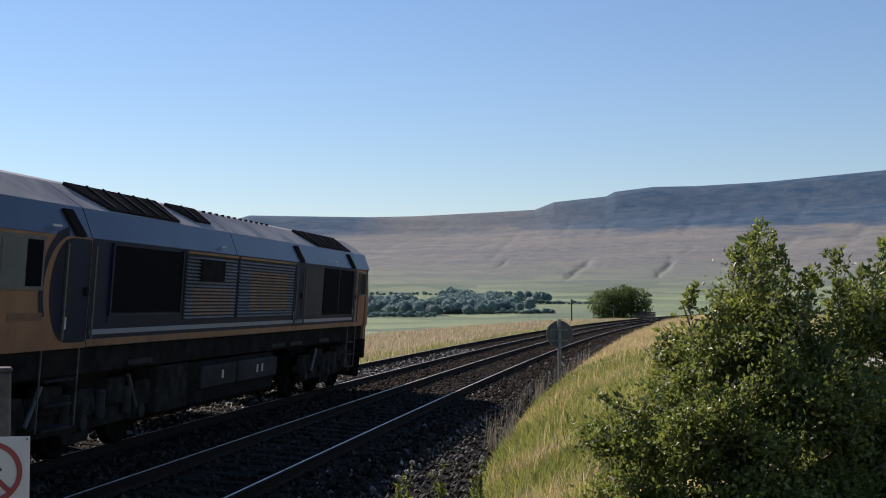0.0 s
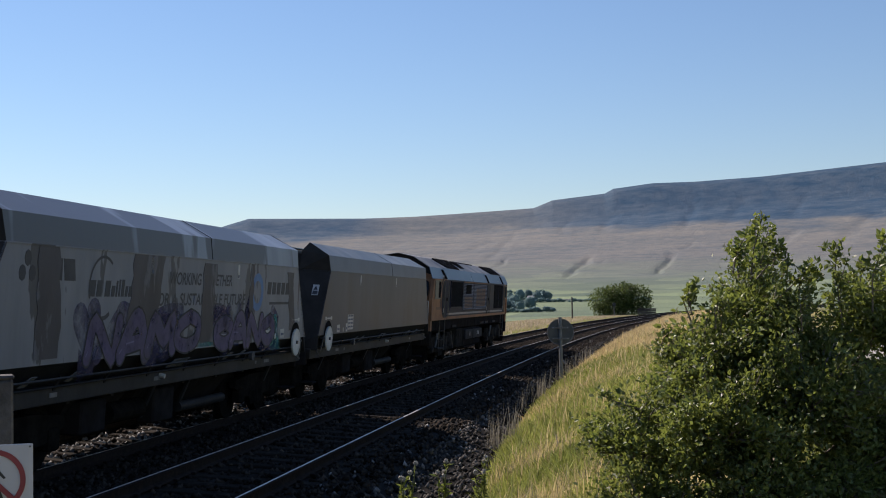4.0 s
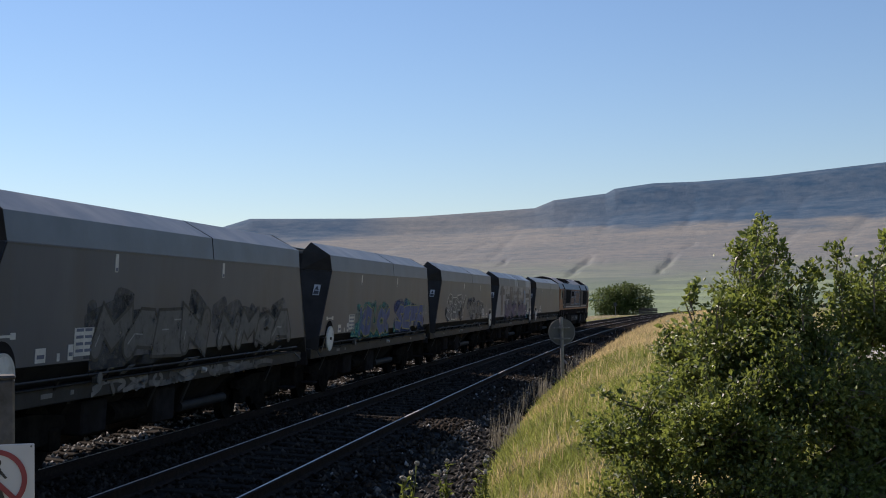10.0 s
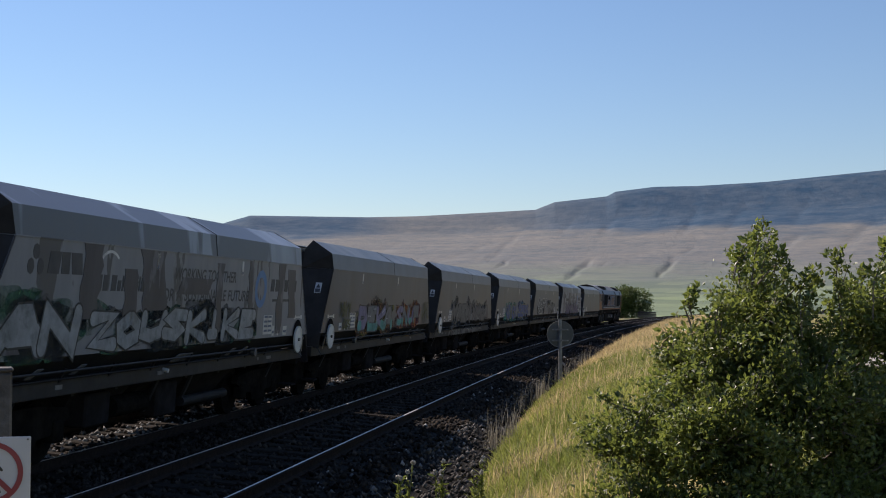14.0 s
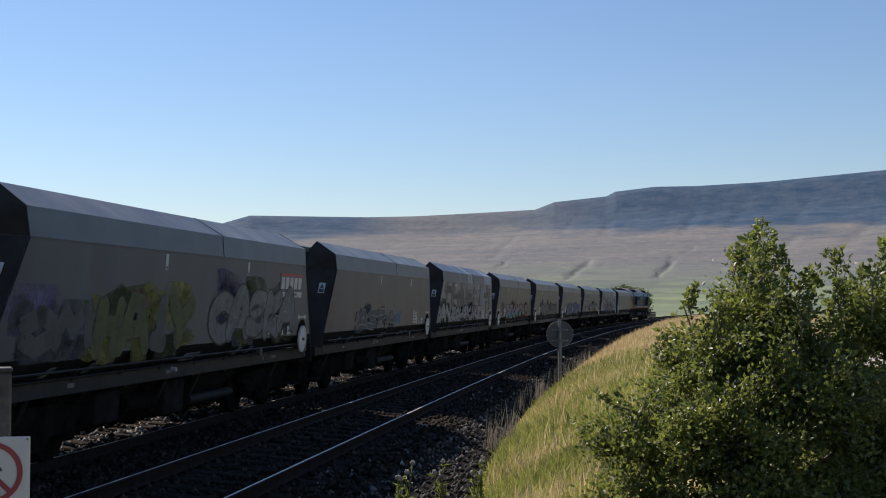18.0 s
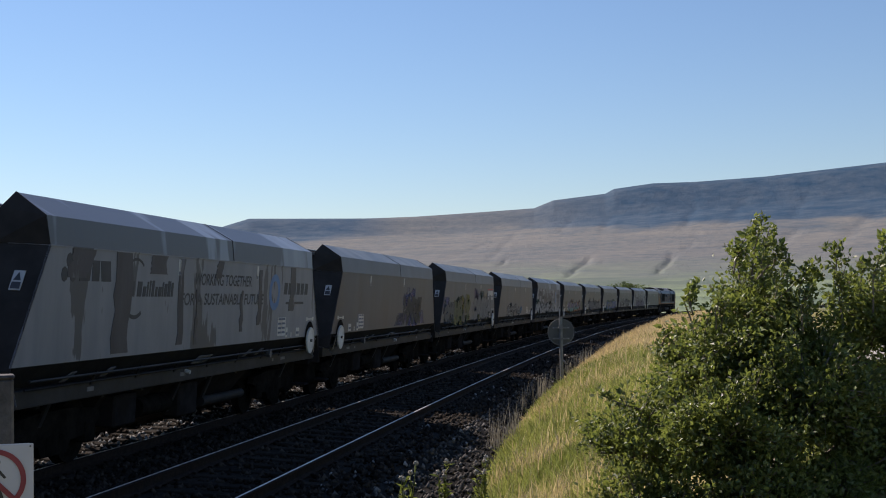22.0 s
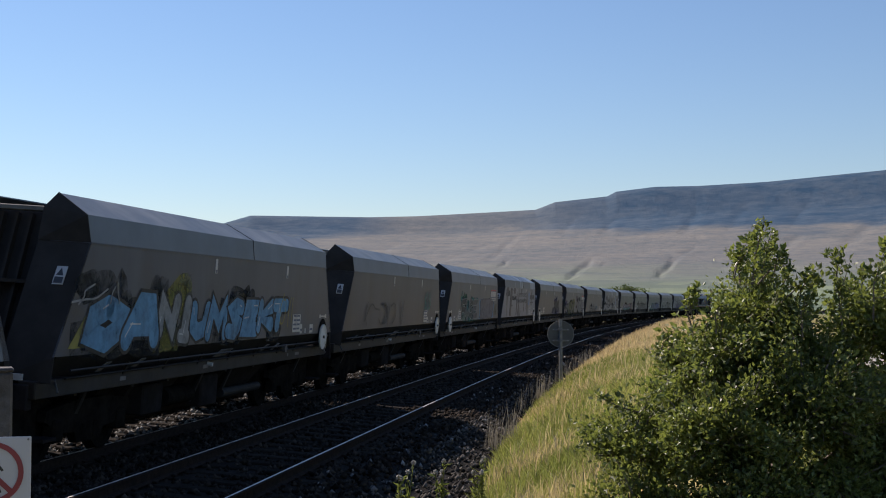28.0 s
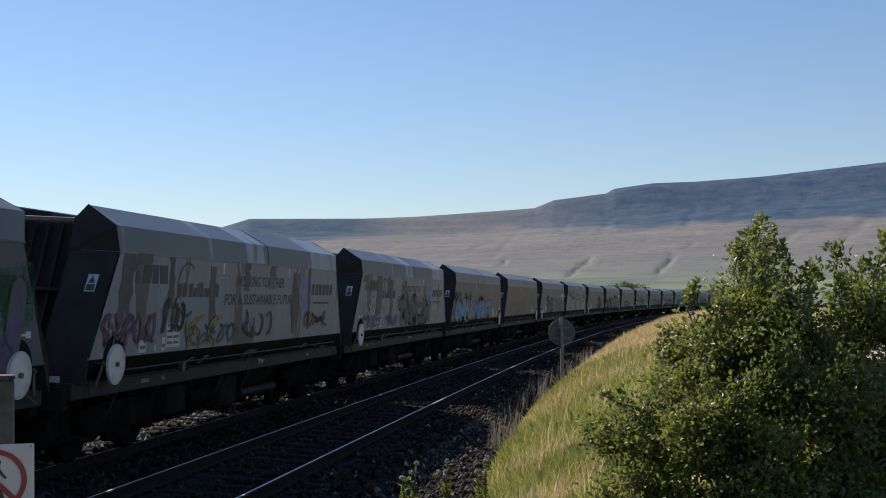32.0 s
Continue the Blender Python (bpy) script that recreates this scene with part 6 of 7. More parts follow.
    for y0, y1, z0, z1, sh in ((-4.3, -3.75, 2.0, 3.0, 0.1), (-2.9, -2.5, 1.9, 2.7, 0.0), (-2.2, -1.3, 2.1, 3.0, -0.2), (-0.9, 0.5, 2.35, 2.62, 0.2), (0.9, 1.2, 1.7, 2.9, 0.0), (4.4, 4.8, 1.6, 3.0, 0.1), (2.6, 2.8, 2.0, 3.0, 0.0), (-6.2, -5.8, 1.6, 2.1, 0.1), (5.3, 5.8, 1.9, 2.9, -0.2)):
        peel(7, y0, y1, z0, z1, sh)
    graffiti(W[7], x, -6.3, -4.3, 1.50, 2.24, "AN", ["silver"], "black", None, ["green", "black"], 0.24, 70)
    graffiti(W[7], x, -4.0, 3.0, 1.50, 2.16, "ZOUSKIKE", ["silver"], "black", None, ["green", "black", "black"], 0.19, 72)
    graffiti(W[8], x, -3.75, 0.85, 1.46, 2.08, "ASPA", ["stencil_grey"], "silver", None, ["ash"], 0.17, 80, edge=0.05)
    plate_on_side("blue_patch", x, 0.9, 1.6, 1.62, 1.98, M["mist_sky"], W[8], proud=0.004, shear=0.2)
    blue_name_plate(W[9], 4.25)
    graffiti(W[9], x, -6.2, -4.3, 1.50, 2.25, "OM", ["stencil_grey"], "ash", None, ["lilac", "ash"], 0.22, 90, edge=0.02)
    graffiti(W[9], x, -4.2, -0.6, 1.40, 2.40, "HAIY", ["olive", "olive", "stencil_grey", "olive"], "stencil_grey", None, ["olive", "yellow"], 0.20, 94, edge=0.02)
    graffiti(W[9], x, -2.9, -2.4, 1.90, 2.38, "T", ["rust"], "stencil_grey", None, ["rust"], 0.2, 96, edge=0.02)
    graffiti(W[9], x, 0.3, 5.3, 1.46, 2.52, "CASKA", ["grey"], "black", "silver", ["purple", "olive"], 0.22, 91, edge=0.07)
    graffiti(W[10], x, 1.4, 4.1, 1.56, 2.46, "HMRR", ["black"], "black", "silver", ["lilac", "lilac"], 0.19, 102, edge=0.03)
    plate_on_side("lilac_patch", x, 0.2, 1.5, 1.58, 1.95, M["mist_lilac"], W[10], proud=0.003, shear=0.5)
    plate_on_side("lilac_patch", x, 1.75, 2.2, 2.35, 2.72, M["mist_lilac"], W[10], proud=0.003, shear=0.05)
    plate_on_side("lilac_patch", x, 2.7, 3.1, 2.30, 2.68, M["mist_lilac"], W[10], proud=0.003, shear=0.05)
    plate_on_side("lilac_patch", x, 3.9, 4.8, 1.58, 2.0, M["mist_lilac"], W[10], proud=0.003, shear=-0.3)
    scribble(W[10], x, 0.35, 1.25, 1.70, 1.92, 3, "black", 0.03, 103)
    for y0, y1, z0, z1, sh in ((-4.15, -3.6, 1.58, 3.0, 0.05), (-1.72, -1.52, 1.62, 2.98, 0.0), (-0.95, -0.88, 1.6, 2.5, 0.0), (1.3, 1.42, 1.75, 2.5, 0.0), (2.3, 2.5, 1.85, 2.9, 0.0), (-5.6, -5.0, 2.62, 3.0, 0.2), (4.4, 4.75, 2.1, 3.0, 0.0), (-2.9, -2.3, 2.72, 3.0, 0.0), (-0.1, 0.2, 2.7, 3.0, 0.1)):
        peel(11, y0, y1, z0, z1, sh)
    blue_name_plate(W[12], 4.0)
    graffiti(W[12], x, -3.6, 0.2, 1.52, 2.42, "FUSE", ["black", "stencil_grey"], "silver", None, ["green", "teal"], 0.17, 120, edge=0.05, slant=0.05)
    for grow, c, k in ((0.10, "sky", 0.003), (0.035, "black", 0.006), (0.0, "mauve", 0.009)):        # uneven painted-over patch
        rim = []
        for i in range(40):
            a = math.tau * i / 40
            q, h = 1.85 * math.copysign(abs(math.cos(a)) ** 0.35, math.cos(a)), 0.42 * math.copysign(abs(math.sin(a)) ** 0.35, math.sin(a))
            wob = 1 + 0.05 * math.sin(5 * a + 1) + 0.035 * math.sin(11 * a)
            rim.append((x + k, 3.0 + (q + math.copysign(grow * 2.5, q)) * wob, max(1.545, 1.97 + (h + math.copysign(grow * (0.3 if c == "sky" and h > 0 else 1), h)) * wob)))
        part("overpaint", slab(rim, (1, 0, 0), 0.003), M["spray_" + c], W[12], "grey-mauve overpainted patch with blue edges")
    scribble(W[12], x, 5.3, 6.0, 1.7, 2.2, 2, "olive", 0.06, 123)
    scribble(W[13], x, 3.5, 4.7, 2.0, 2.6, 3, "teal", 0.045, 131)
    scribble(W[13], x, 3.6, 4.6, 2.0, 2.5, 3, "silver", 0.025, 133)
    scribble(W[13], x, -4.5, 0.5, 1.6, 2.3, 4, "stencil_grey", 0.05, 134)
    plate_on_side("yellow_patch", x, -6.5, -5.6, 1.62, 2.05, M["spray_yellow"], W[14], proud=0.004, shear=0.45)
    graffiti(W[14], x, -6.1, -3.6, 1.46, 2.46, "OA", ["sky"], "black", "white", ["black"], 0.25, 140, edge=0.11)
    graffiti(W[14], x, -3.6, -2.2, 1.50, 2.42, "NI", ["silver"], "black", "white", ["yellow"], 0.20, 142, edge=0.10)
    graffiti(W[14], x, -2.3, 3.0, 1.50, 2.36, "UMSEKT", ["sky"], "black", "white", ["black"], 0.22, 144, edge=0.10)
    scribble(W[14], x, -6.4, -4.9, 2.2, 2.5, 2, "silver", 0.03, 145)
    scribble(W[14], x, 2.4, 3.6, 1.75, 2.4, 2, "yellow", 0.03, 146)
    for y0, y1, z0, z1, sh in ((-4.4, -3.75, 1.9, 3.0, 0.05), (-2.6, -2.3, 1.7, 2.9, 0.0), (-6.0, -5.5, 2.80, 3.02, 0.3), (-0.7, -0.4, 2.2, 2.9, 0.0), (2.4, 2.6, 1.7, 2.8, 0.0), (-3.0, -2.7, 2.6, 3.0, 0.0), (0.4, 0.6, 1.6, 2.5, 0.0), (5.0, 5.2, 2.0, 2.9, 0.0)):
        peel(15, y0, y1, z0, z1, sh)
    graffiti(W[15], x, -1.5, 3.5, 1.55, 2.34, "TOMZK", ["ash", "stencil_grey"], "green", None, ["black"], 0.17, 150, edge=0.09)
    scribble(W[15], x, -5.7, -4.4, 1.95, 2.45, 4, "white", 0.035, 152)
    scribble(W[15], x, -5.9, -3.9, 1.60, 1.95, 5, "purple", 0.06, 153)
    scribble(W[15], x, -3.2, -1.6, 1.60, 1.95, 3, "purple", 0.05, 155)
    scribble(W[15], x, 3.5, 5.9, 1.65, 2.2, 5, "white", 0.03, 154)
    for y0, y1, z0, z1, sh in ((-6.1, -5.7, 1.7, 3.0, 0.2), (-2.4, -2.1, 1.7, 2.9, 0.0), (-4.2, -4.0, 2.2, 3.0, 0.0), (2.5, 3.0, 1.65, 2.9, 0.0), (-0.6, -0.3, 2.5, 3.0, 0.0), (0.9, 1.2, 2.55, 3.0, 0.1), (3.7, 3.9, 1.7, 3.0, 0.0), (-5.4, -4.9, 2.85, 3.02, 0.0)):
        peel(16, y0, y1, z0, z1, sh)
    scribble(W[16], x, -6.6, -4.7, 1.72, 2.15, 5, "pink", 0.06, 161)
    scribble(W[16], x, -4.5, -3.6, 1.85, 2.35, 3, "black", 0.06, 162)
    scribble(W[16], x, -3.6, -1.7, 1.58, 2.1, 2, "yellow", 0.07, 163)
    scribble(W[16], x, -3.4, -1.0, 1.60, 1.95, 4, "ash", 0.05, 166)
    scribble(W[16], x, -0.6, 1.2, 1.65, 2.15, 3, "pink", 0.055, 164)
    scribble(W[16], x, 3.4, 5.3, 1.75, 2.1, 4, "black", 0.05, 165)
    graffiti(W[17], x, -1.0, 6.0, 1.45, 2.60, "ARSEN", ["olive", "purple", "ash"], "green", None, ["lilac", "green", "purple"], 0.18, 171)
    return cars


# Tan roof dust, kept paler still: grazing sun is put into the colour.
M["sunlit_roof_dust"] = surface("sunlit_dusty_loco_roof", (0.175, 0.168, 0.158), (0.265, 0.245, 0.222), 1.2, 0.6, stain=(0.10, 0.105, 0.12), stain_scale=0.9, stain_at=(0.48, 0.62), bump=0.08)
M["roof_blue"] = surface("faded_blue_roof_paint", (0.026, 0.040, 0.076), (0.038, 0.055, 0.098), 1.3, 0.36, stain=(0.05, 0.062, 0.09), bump=0.06, spec=0.4)
M["loco_panel"] = surface("weathered_blue_panel", (0.022, 0.025, 0.036), (0.032, 0.035, 0.047), 2, 0.55, stain=(0.02, 0.022, 0.028), bump=0.05, spec=0.12)
M["grille"] = surface("black_grille_mesh", (0.004, 0.004, 0.005), (0.010, 0.010, 0.011), 60, 0.9, bump=0.6, bump_scale=90, spec=0.05)
M["slat"] = surface("louvre_slat_paint", (0.16, 0.17, 0.21), (0.23, 0.24, 0.27), 3, 0.45, bump=0.05, stain=(0.10, 0.10, 0.11))
M["stripe"] = surface("pale_blue_line", (0.13, 0.165, 0.23), (0.17, 0.205, 0.27), 4, 0.4, bump=0)
M["end_yellow"] = surface("warning_panel_yellow", (0.23, 0.108, 0.042), (0.28, 0.135, 0.052), 3, 0.5, stain=(0.16, 0.085, 0.045), bump=0.04)


def build_loco():
    root = tagged(new("diesel_locomotive"), "orange and dark blue freight diesel locomotive hauling hopper wagons", "locomotive")
    W = 1.32
    half = [(W, 1.60), (W, 3.08)]

    def shell(y0, y1, pts, name, mat, taper0=0.0, taper1=0.0):
        """A stretch of body: the outline from sill to eave on both sides, closed at its ends."""
        bm = bmesh.new()
        full = pts + [(-u, z) for u, z in pts[::-1] if u > 0]
        rings = []
        for y, tp in ((y0, taper0), (y1, taper1)):
            rings.append([bm.verts.new((u * (1 - tp), y, z)) for u, z in full])
        n = len(full)
        for i in range(n):
            bm.faces.new((rings[0][i], rings[1][i], rings[1][(i + 1) % n], rings[0][(i + 1) % n]))
        bm.faces.new(rings[0]), bm.faces.new(rings[1][::-1])
        bmesh.ops.recalc_face_normals(bm, faces=bm.faces[:])
        return part(name, bm, mat, root)
    shell(-7.15, 8.3, half[:2], "body", M["loco_blue"])
    shell(-9.75, -7.16, half[:2], "rear_cab", M["loco_orange"])
    shell(8.31, 9.55, half[:2], "front_cab", M["loco_orange"], 0, 0.03)
    # roof facets in five lengths with joints between
    for y0, y1 in ((-10.15, -7.2), (-7.17, -1.2), (-1.17, 3.1), (3.13, 8.2), (8.23, 9.75)):
        for sx in (1, -1):
            part("roof_side", slab([(W * sx, y0, 3.085), (W * sx, y1, 3.085), (1.14 * sx, y1, 3.49), (1.14 * sx, y0 + (0.2 if y0 < -9 else 0), 3.49)], (sx * 0.9, 0, 0.4), 0.02), M["roof_blue"], root)
            part("roof_slope", slab([(1.14 * sx, y0 + (0.2 if y0 < -9 else 0), 3.49), (1.14 * sx, y1, 3.49), (0.55 * sx, y1, 3.83), (0.55 * sx, y0 + (0.25 if y0 < -9 else 0), 3.83)], (sx * 0.4, 0, 0.9), 0.02), M["sunlit_roof_dust"], root)
        part("roof_top", slab([(0.55, y0 + (0.25 if y0 < -9 else 0), 3.83), (0.55, y1, 3.83), (0, y1, 3.93), (-0.55, y1, 3.83), (-0.55, y0 + (0.25 if y0 < -9 else 0), 3.83), (0, y0 + (0.25 if y0 < -9 else 0), 3.93)], (0, 0, 1), 0.02), M["sunlit_roof_dust"], root)
    part("roof_bulkhead", box((-1.12, 9.5, 3.08), (1.12, 9.54, 3.40)), M["loco_blue"], root)
    # cab ends
    for sy, y in ((-1, -9.76), (1, 9.56)):
        t = 1.29
        part("cab_end", slab([(-t, y + sy * 0.28, 1.25), (t, y + sy * 0.28, 1.25), (t, y + sy * 0.28, 2.32), (1.2, y + sy * 0.02, 3.06), (-1.2, y + sy * 0.02, 3.06), (-t, y + sy * 0.28, 2.32)], (0, sy, 0.1), 0.26), M["loco_orange"], root)
        for sx in (1, -1):
            part("cab_corner", slab([(sx * 1.318, y, 1.6), (sx * 1.318, y + sy * 0.275, 1.6), (sx * 1.318, y + sy * 0.275, 2.33), (sx * 1.318, y + sy * 0.015, 3.08), (sx * 1.318, y, 3.08)], (sx, 0, 0), 0.12), M["loco_orange"], root)
        part("cab_brow", slab([(-1.29, y + sy * 0.01, 3.04), (1.29, y + sy * 0.01, 3.04), (1.27, y + sy * 0.025, 3.21), (0.6, y + sy * 0.025, 3.37), (-0.6, y + sy * 0.025, 3.37), (-1.27, y + sy * 0.025, 3.21)], (0, sy, 0), 0.03), M["loco_orange"], root)
        part("yellow_panel", slab([(-1.2, y + sy * 0.287, 1.3), (1.2, y + sy * 0.287, 1.3), (1.2, y + sy * 0.287, 2.28), (-1.2, y + sy * 0.287, 2.28)], (0, sy, 0), 0.006), M["end_yellow"], root)
        part("visor", slab([(-1.27, y + sy * 0.03, 3.2), (-0.6, y + sy * 0.03, 3.36), (0.6, y + sy * 0.03, 3.36), (1.27, y + sy * 0.03, 3.2), (1.10, y + sy * 0.06, 3.47), (0.53, y + sy * 0.06, 3.81), (0, y + sy * 0.06, 3.91), (-0.53, y + sy * 0.06, 3.81), (-1.10, y + sy * 0.06, 3.47)], (0, sy, 0), 0.02), M["hopper_dark"], root)
        for sx in (1, -1):
            def pane(grow, out):
                ring = []
                for i in range(24):
                    a = math.tau * i / 24
                    px = 0.62 + (0.50 + grow) * math.copysign(abs(math.cos(a)) ** 0.4, math.cos(a))
                    pz = 2.69 + (0.31 + grow) * math.copysign(abs(math.sin(a)) ** 0.4, math.sin(a))
                    ring.append((sx * px, y + sy * (0.28 - (pz - 2.32) * 0.351 + out), pz))
                return ring
            part("screen_seal", slab(pane(0.035, 0.012), (0, sy * 0.94, 0.33), 0.02), M["hopper_dark"], root)
            part("windscreen", slab(pane(0.0, 0.018), (0, sy * 0.94, 0.33), 0.02), M["glass_dark"], root, "dark reflecting windscreen")
            tube_part("end_handrail", (sx * 1.2, y + sy * 0.34, 1.35), (sx * 1.2, y + sy * 0.34, 2.25), 0.018, M["label_white"], root, 6)
            buf = tube_part("buffer", (sx * 0.87, y + sy * 0.3, 1.05), (sx * 0.87, y + sy * 0.62, 1.05), 0.12, M["bogie_steel"], root, 14)
            tube_part("buffer_head", (sx * 0.87, y + sy * 0.6, 1.05), (sx * 0.87, y + sy * 0.66, 1.05), 0.25, M["bogie_steel"], buf, 20)
            tube_part("end_lamp", (sx * 0.95, y + sy * 0.28, 1.5), (sx * 0.95, y + sy * 0.32, 1.5), 0.1, M["cab_glass"], root, 14)
        tube_part("top_handrail", (-1.2, y + sy * 0.34, 2.27), (1.2, y + sy * 0.34, 2.27), 0.018, M["label_white"], root, 6)
        box_part("bufferbeam", (-1.3, min(y, y + sy * 0.3), 0.72), (1.3, max(y, y + sy * 0.3), 1.24), M["hopper_dark"], root, 0.02)
        part("obstacle_guard", slab([(-1.2, y + sy * 0.12, 0.22), (1.2, y + sy * 0.12, 0.22), (1.2, y + sy * 0.22, 0.74), (-1.2, y + sy * 0.22, 0.74)], (0, sy, 0), 0.04), M["bogie_steel"], root)
        part("number_bar", box((0.55, min(y + sy * 0.288, y + sy * 0.295), 1.72), (1.02, max(y + sy * 0.288, y + sy * 0.295), 1.86)), M["stencil"], root)
        part("warning_plate", box((0.85, min(y + sy * 0.288, y + sy * 0.296), 2.02), (1.05, max(y + sy * 0.288, y + sy * 0.296), 2.22)), M["label_white"], root)
        tube_part("coupling", (0, y + sy * 0.3, 1.0), (0, y + sy * 0.62, 0.95), 0.07, M["bogie_steel"], root, 8)
    for side in (1, -1):
        x = W if side > 0 else -W - 0.012

        def on(name, y0, y1, z0, z1, mat, proud=0.006, label="", shear=0.0):
            return plate_on_side(name, x, y0, y1, z0, z1, mat, root, label, proud, shear) if side > 0 else None
        if side < 0:
            continue
        on("sill_band", -7.15, 8.3, 1.61, 1.71, M["loco_orange"], label="orange band along the sill")
        on("sill_line", -7.1, 8.28, 1.77, 1.84, M["stripe"], 0.012)
        on("body_panel", -6.55, -3.85, 1.92, 2.06, M["loco_blue"], 0.008)
        # engine-room grille and louvres
        g = on("side_grille", -6.5, -3.9, 2.07, 3.02, M["grille"], 0.02, "black air intake grille")
        for a, b in ((-6.55, -6.5), (-3.9, -3.85)):
            on("grille_frame", a, b, 2.03, 3.05, M["loco_blue"], 0.035)
        on("grille_frame", -6.5, -3.9, 2.02, 2.05, M["loco_panel"], 0.03)
        for y0, y1 in ((-3.72, -1.22), (-1.08, 2.52)):
            p = on("louvre_panel", y0, y1, 1.93, 3.02, M["loco_blue"], 0.01, "louvred panel with pale slats")
            for r in range(18):
                z = 1.955 + r * 0.0585
                part("slat", slab([(W + 0.012, y0 + 0.03, z + 0.026), (W + 0.012, y1 - 0.03, z + 0.026), (W + 0.05, y1 - 0.03, z), (W + 0.05, y0 + 0.03, z)], (0.7, 0, 0.7), 0.010), M["slat"], p)
            part("orange_lip", box((W + 0.01, y0, 3.02), (W + 0.05, y1, 3.06)), M["loco_orange"], p)
        on("vent_plate", -3.1, -1.95, 2.58, 2.95, M["hopper_dark"], 0.06)
        # number and name printed over the louvres, as plain bars broken by the slats
        for name, blocks, z0, z1 in (("number_bar", [(-3.35 + k * 0.4, -3.07 + k * 0.4) for k in range(5)], 2.0, 2.44),
                                     ("name_bar", [(-0.35, 0.2), (0.38, 0.86), (1.02, 1.48), (1.62, 2.05)], 2.05, 2.80)):
            for a, b in blocks:
                for r in range(18):
                    z = 1.955 + r * 0.0585
                    if z0 < z < z1:
                        part(name, slab([(W + 0.016, a, z + 0.028), (W + 0.016, b, z + 0.028), (W + 0.054, b, z + 0.002), (W + 0.054, a, z + 0.002)], (0.7, 0, 0.7), 0.010), M["faded_print"], root)
        # doors with handrails
        for y0, y1 in ((-7.95, -7.2), (2.65, 3.25), (7.95, 8.28)):
            d = on("cab_door", y0, y1, 1.80, 3.02, M["loco_blue"], 0.012, "dark blue side door")
            part("door_handle", box((W + 0.012, y1 - 0.16, 2.3), (W + 0.05, y1 - 0.08, 2.42), 0.01), M["hopper_dark"], d)
            for yy in (y0 - 0.03, y1 + 0.05):
                tube_part("handrail", (W + 0.06, yy, 1.72), (W + 0.06, yy, 2.98), 0.02, M["pipe"], root, 6)
            on("door_label", y0 + 0.02, y0 + 0.14, 1.86, 2.02, M["label_white"], 0.02)
        # blue sweep behind the rear cab door
        bm = bmesh.new()
        bm.faces.new([bm.verts.new((W + 0.007, y, z)) for y, z in [(-7.2, 1.68), (-7.75, 1.68)] + [(-7.75 - 0.55 * math.sin(a), 2.37 - 0.69 * math.cos(a)) for a in np.linspace(0.15, math.pi - 0.15, 14)] + [(-7.75, 3.06), (-7.2, 3.06)]])
        bmesh.ops.recalc_face_normals(bm, faces=bm.faces[:])
        part("blue_sweep", bm, M["loco_blue"], root)
        for r, m in ((0.72, "loco_blue"),):
            ob = ring_part("sweep_band", W + 0.0065, -7.75, 2.37, r, r + 0.12, M[m], root, math.pi * 0.55, math.pi * 1.15)
        on("name_bar", -9.3, -8.45, 1.98, 2.08, M["faded_dark"], 0.007)
        # rear cab window
        f = on("cab_window", -9.62, -8.5, 2.36, 3.04, M["pipe"], 0.012, "sliding side window in a silver frame")
        part("pane", slab([(W + 0.018, -9.56, 2.41), (W + 0.018, -9.0, 2.41), (W + 0.018, -9.0, 2.99), (W + 0.018, -9.56, 2.99)], (1, 0, 0), 0.004), M["pale_pane"], f)
        # black plate: the cab's dark inside is only painted here
        part("pane", slab([(W + 0.018, -8.95, 2.41), (W + 0.018, -8.56, 2.41), (W + 0.018, -8.56, 2.99), (W + 0.018, -8.95, 2.99)], (1, 0, 0), 0.004), M["grille"], f, "black pane painted for the dark cab behind it")
        # front end of the body
        on("body_panel", 3.3, 5.0, 1.92, 3.0, M["loco_panel"], 0.008)
        on("radiator_grille", 5.05, 7.85, 1.93, 3.02, M["grille"], 0.02, "black radiator grille")
        on("grille_frame", 6.4, 6.45, 1.93, 3.02, M["loco_blue"], 0.03)
        f = on("cab_window", 8.75, 9.42, 2.38, 3.02, M["pipe"], 0.012)
        part("pane", slab([(W + 0.018, 8.8, 2.43), (W + 0.018, 9.36, 2.43), (W + 0.018, 9.36, 2.97), (W + 0.018, 8.8, 2.97)], (1, 0, 0), 0.004), M["cab_glass"], f)
        for y in (-7.55, 3.15, 7.9):
            part("eave_bracket", slab([(W + 0.03, y - 0.12, 3.10), (W + 0.03, y + 0.16, 3.10), (1.2, y - 0.02, 3.44), (1.2, y - 0.3, 3.44)], (0.9, 0, 0.3), 0.06), M["hopper_dark"], root)
        for y in (-8.35, -2.1, 5.9):
            box_part("grab_iron", (W + 0.01, y - 0.02, 3.18), (W + 0.03, y + 0.22, 3.21), M["label_white"], root)
    # roof equipment
    for y0, y1, a, b in ((-6.7, -3.4, 0.08, 0.98), (-3.0, -1.6, 0.3, 0.98), (4.6, 8.4, 0.06, 0.95)):
        def slope(f, y, up):
            return (1.14 - 0.59 * f + 0.45 * up, y, 3.49 + 0.34 * f + 0.85 * up)
        for sx in (1, -1):
            pts = [slope(a, y0 + 0.5, 0.03), slope(a, y1 - 0.15, 0.03), slope(b, y1, 0.05), slope(b, y0, 0.05)]
            cowl = part("roof_grille", slab([(p[0] * sx, p[1], p[2]) for p in pts], (0.4 * sx, 0, 0.9), 0.05), M["hopper_dark"], root, "black roof grille")
            for k in range(1, int((y1 - y0) / 0.55)):
                y = y0 + k * 0.55 + 0.1
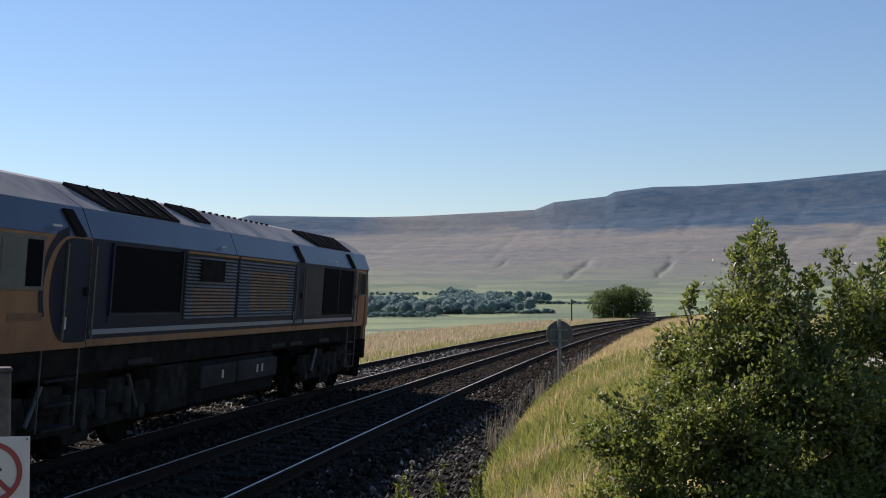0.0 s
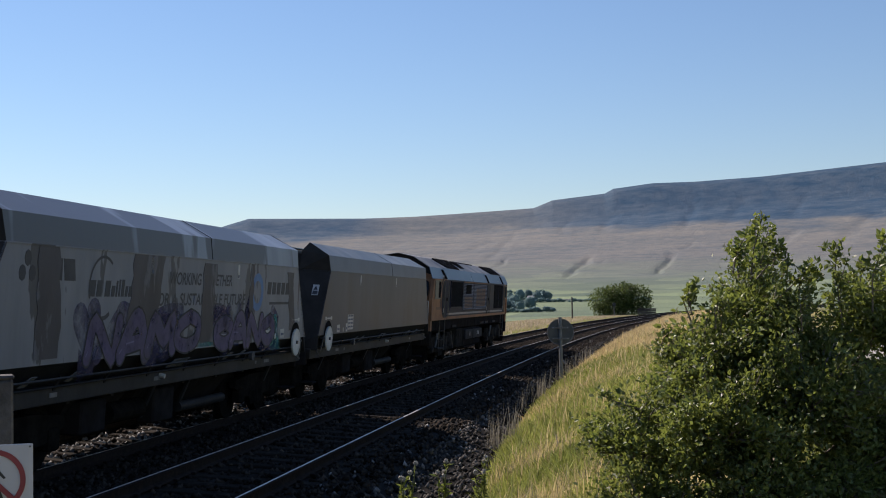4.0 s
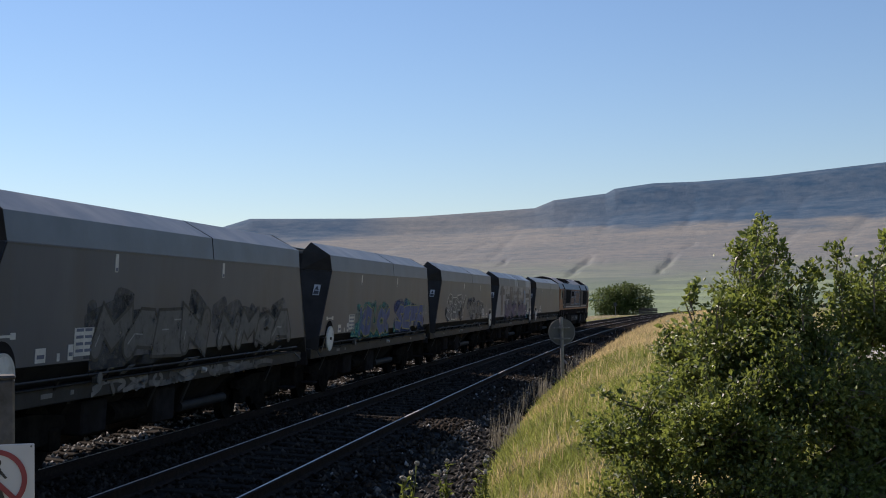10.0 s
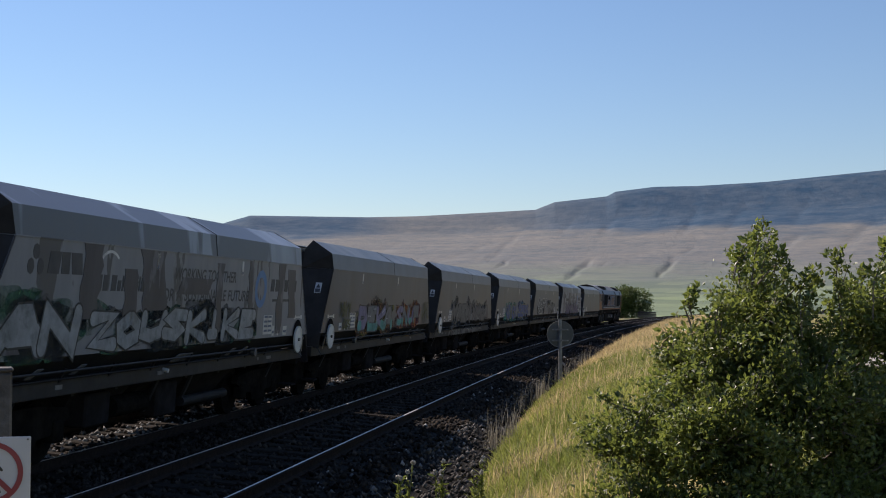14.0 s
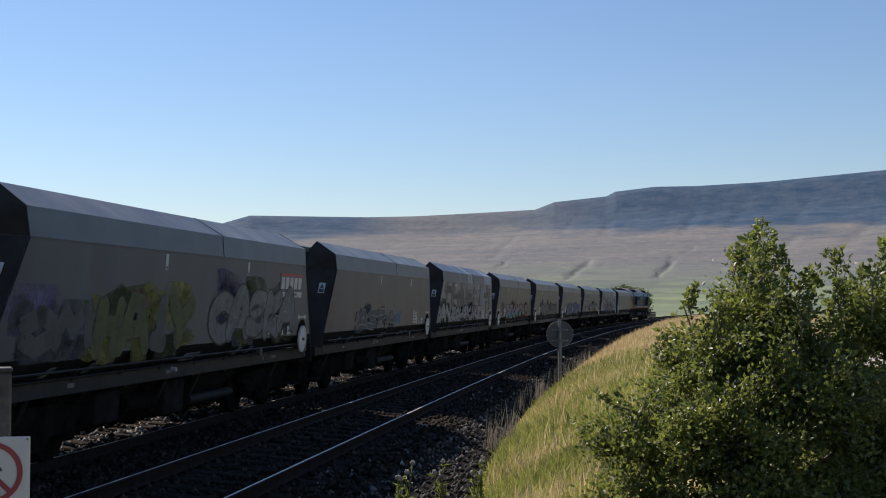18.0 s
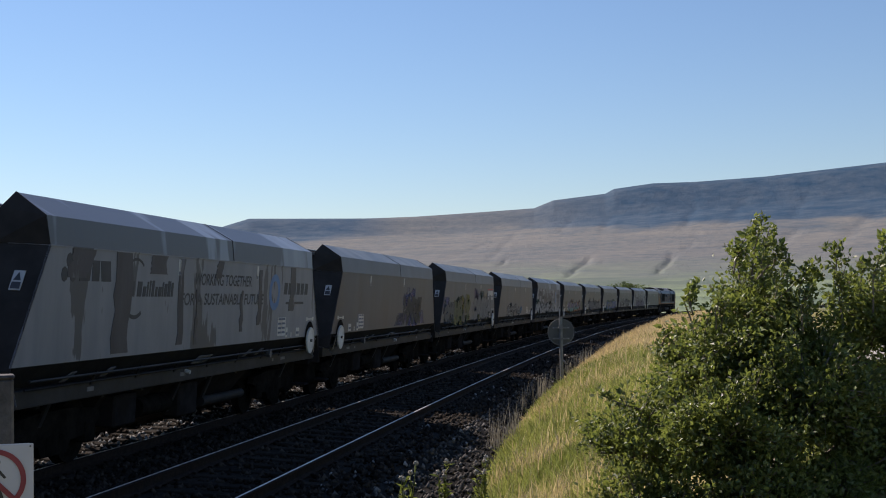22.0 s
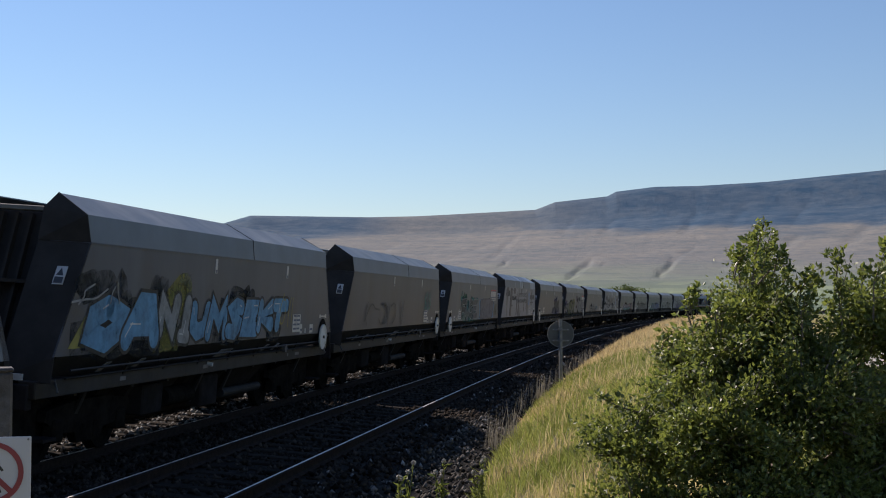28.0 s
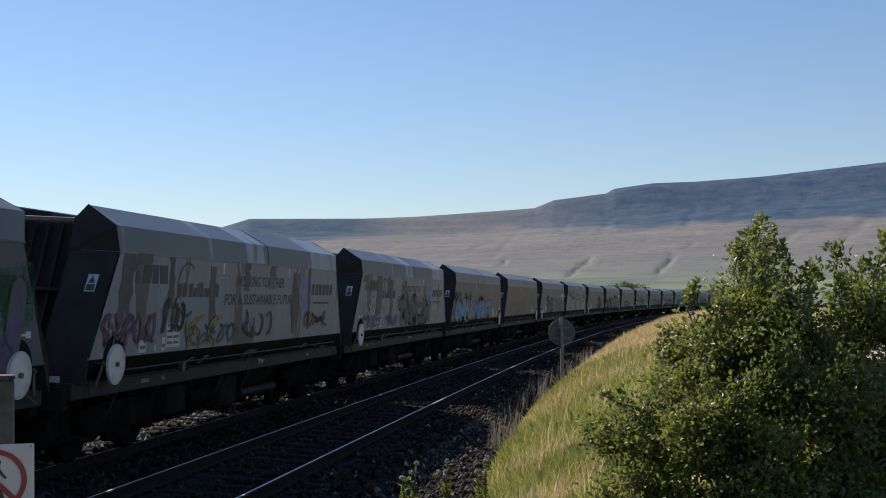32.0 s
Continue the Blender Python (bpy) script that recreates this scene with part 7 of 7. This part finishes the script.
                q = [slope(a + 0.05, y, 0.055), slope(a + 0.05, y + 0.05, 0.055), slope(b - 0.03, y + 0.05, 0.075), slope(b - 0.03, y, 0.075)]
                part("grille_bar", slab([(p[0] * sx, p[1], p[2]) for p in q], (0.4 * sx, 0, 0.9), 0.02), M["frame_grey"], cowl)
    for y in np.arange(-1.0, 3.0, 0.35):
        box_part("roof_bolt", (0.50, y - 0.02, 3.82), (0.56, y + 0.02, 3.87), M["hopper_dark"], root)
    # below the sill
    box_part("underframe", (-1.25, -9.7, 1.22), (1.25, 9.5, 1.60), M["hopper_dark"], root, 0.02)
    tank = box_part("fuel_tank", (-1.25, -2.9, 0.40), (1.25, 1.85, 1.18), M["hopper_dark"], root, 0.08)
    box_part("tank_box", (1.22, -2.6, 0.72), (1.33, -0.8, 1.10), M["tank_grey"], root, 0.02)
    box_part("tank_box", (1.22, -0.7, 0.72), (1.33, 1.75, 1.10), M["tank_grey"], root, 0.02)
    box_part("battery_box", (0.85, -4.4, 0.45), (1.28, -3.1, 1.2), M["loco_bogie"], root, 0.03)
    for y in (-1.6, 0.4, 0.7):
        box_part("tank_label", (1.33, y, 0.85), (1.337, y + 0.09, 1.0), M["label_white"], root)
    for y in (1.9, 3.2, 5.5, -5.2):
        box_part("cable_tray", (1.16, y - 0.45, 1.28), (1.3, y + 0.45, 1.36), M["tank_grey"], root)
    for y in (-8.35, -7.3, 8.6, 7.75):
        tube_part("step_rail", (1.30, y, 0.55), (1.30, y, 1.62), 0.014, M["pipe"], root, 6)
    for y in (-7.85, 8.15):
        for z in (0.55, 0.86, 1.18):
            box_part("cab_step", (1.12, y - 0.4, z), (1.34, y + 0.4, z + 0.03), M["tank_grey"], root)
    for y in (-6.75, 6.55):
        bog = build_bogie(root, y, 2.05, 0.53, M["loco_bogie"], LOCO_WHEELS, (-2.0, 0.0, 2.0))
        for a in (-1.0, 1.0):
            box_part("sand_box", (0.98, a - 0.28, 0.7), (1.2, a + 0.28, 1.1), M["loco_bogie"], bog, 0.03)
        for a in (-1.45, -0.55, 0.55, 1.45):
            tube_part("coil_spring", (1.14, a, 0.55), (1.14, a, 0.95), 0.085, M["tank_grey"], bog, 12)
        for a in (-1.7, 1.7):
            tube_part("damper", (1.20, a, 0.62), (1.20, a + (0.35 if a < 0 else -0.35), 1.12), 0.035, M["pipe"], bog, 8)
        for a in (-2.0, 0.0, 2.0):
            tube_part("axle_cap", (1.12, a, 0.53), (1.19, a, 0.53), 0.11, M["tank_grey"], bog, 14)
            part("spring_box", slab([(1.17, a - 0.42, 0.62), (1.17, a + 0.42, 0.62), (1.17, a + 0.25, 1.0), (1.17, a - 0.25, 1.0)], (1, 0, 0), 0.12), M["loco_bogie"], bog)
    return root


M["tank_grey"] = surface("grimy_tank_paint", (0.024, 0.023, 0.024), (0.050, 0.048, 0.048), 3, 0.8, stain=(0.02, 0.018, 0.016), bump=0.1, spec=0.12)
M["faded_print"] = surface("faded_orange_print", (0.34, 0.185, 0.095), (0.42, 0.23, 0.12), 4, 0.6, bump=0)
M["faded_dark"] = surface("faded_dark_print", (0.13, 0.06, 0.03), (0.18, 0.085, 0.04), 4, 0.6, bump=0)
M["loco_bogie"] = surface("grimy_bogie_frame", (0.016, 0.015, 0.014), (0.040, 0.037, 0.034), 4, 0.9, bump=0.3, spec=0.0)

train = [(build_loco(), 22.95)] + build_train()


build_sleepers()


def motions():
    """The train runs along the far track; its wheels turn with it."""
    for thing, offset in train:
        walk(thing, [(t, train_pose(offset, t)) for t in range(33)])
        for wheel in [o for o in thing.children_recursive if o.name.startswith("wheelset")]:
            at, r = wheel.location.copy(), wheel.location.z
            rows = []
            for i in range(0, 481):
                t = i / 15
                rows.append((t, Matrix.Translation(at) @ Matrix.Rotation(-(SPEED * t + GAIN * t * t / 2) / r, 4, "X")))
            walk(wheel, rows)


motions()
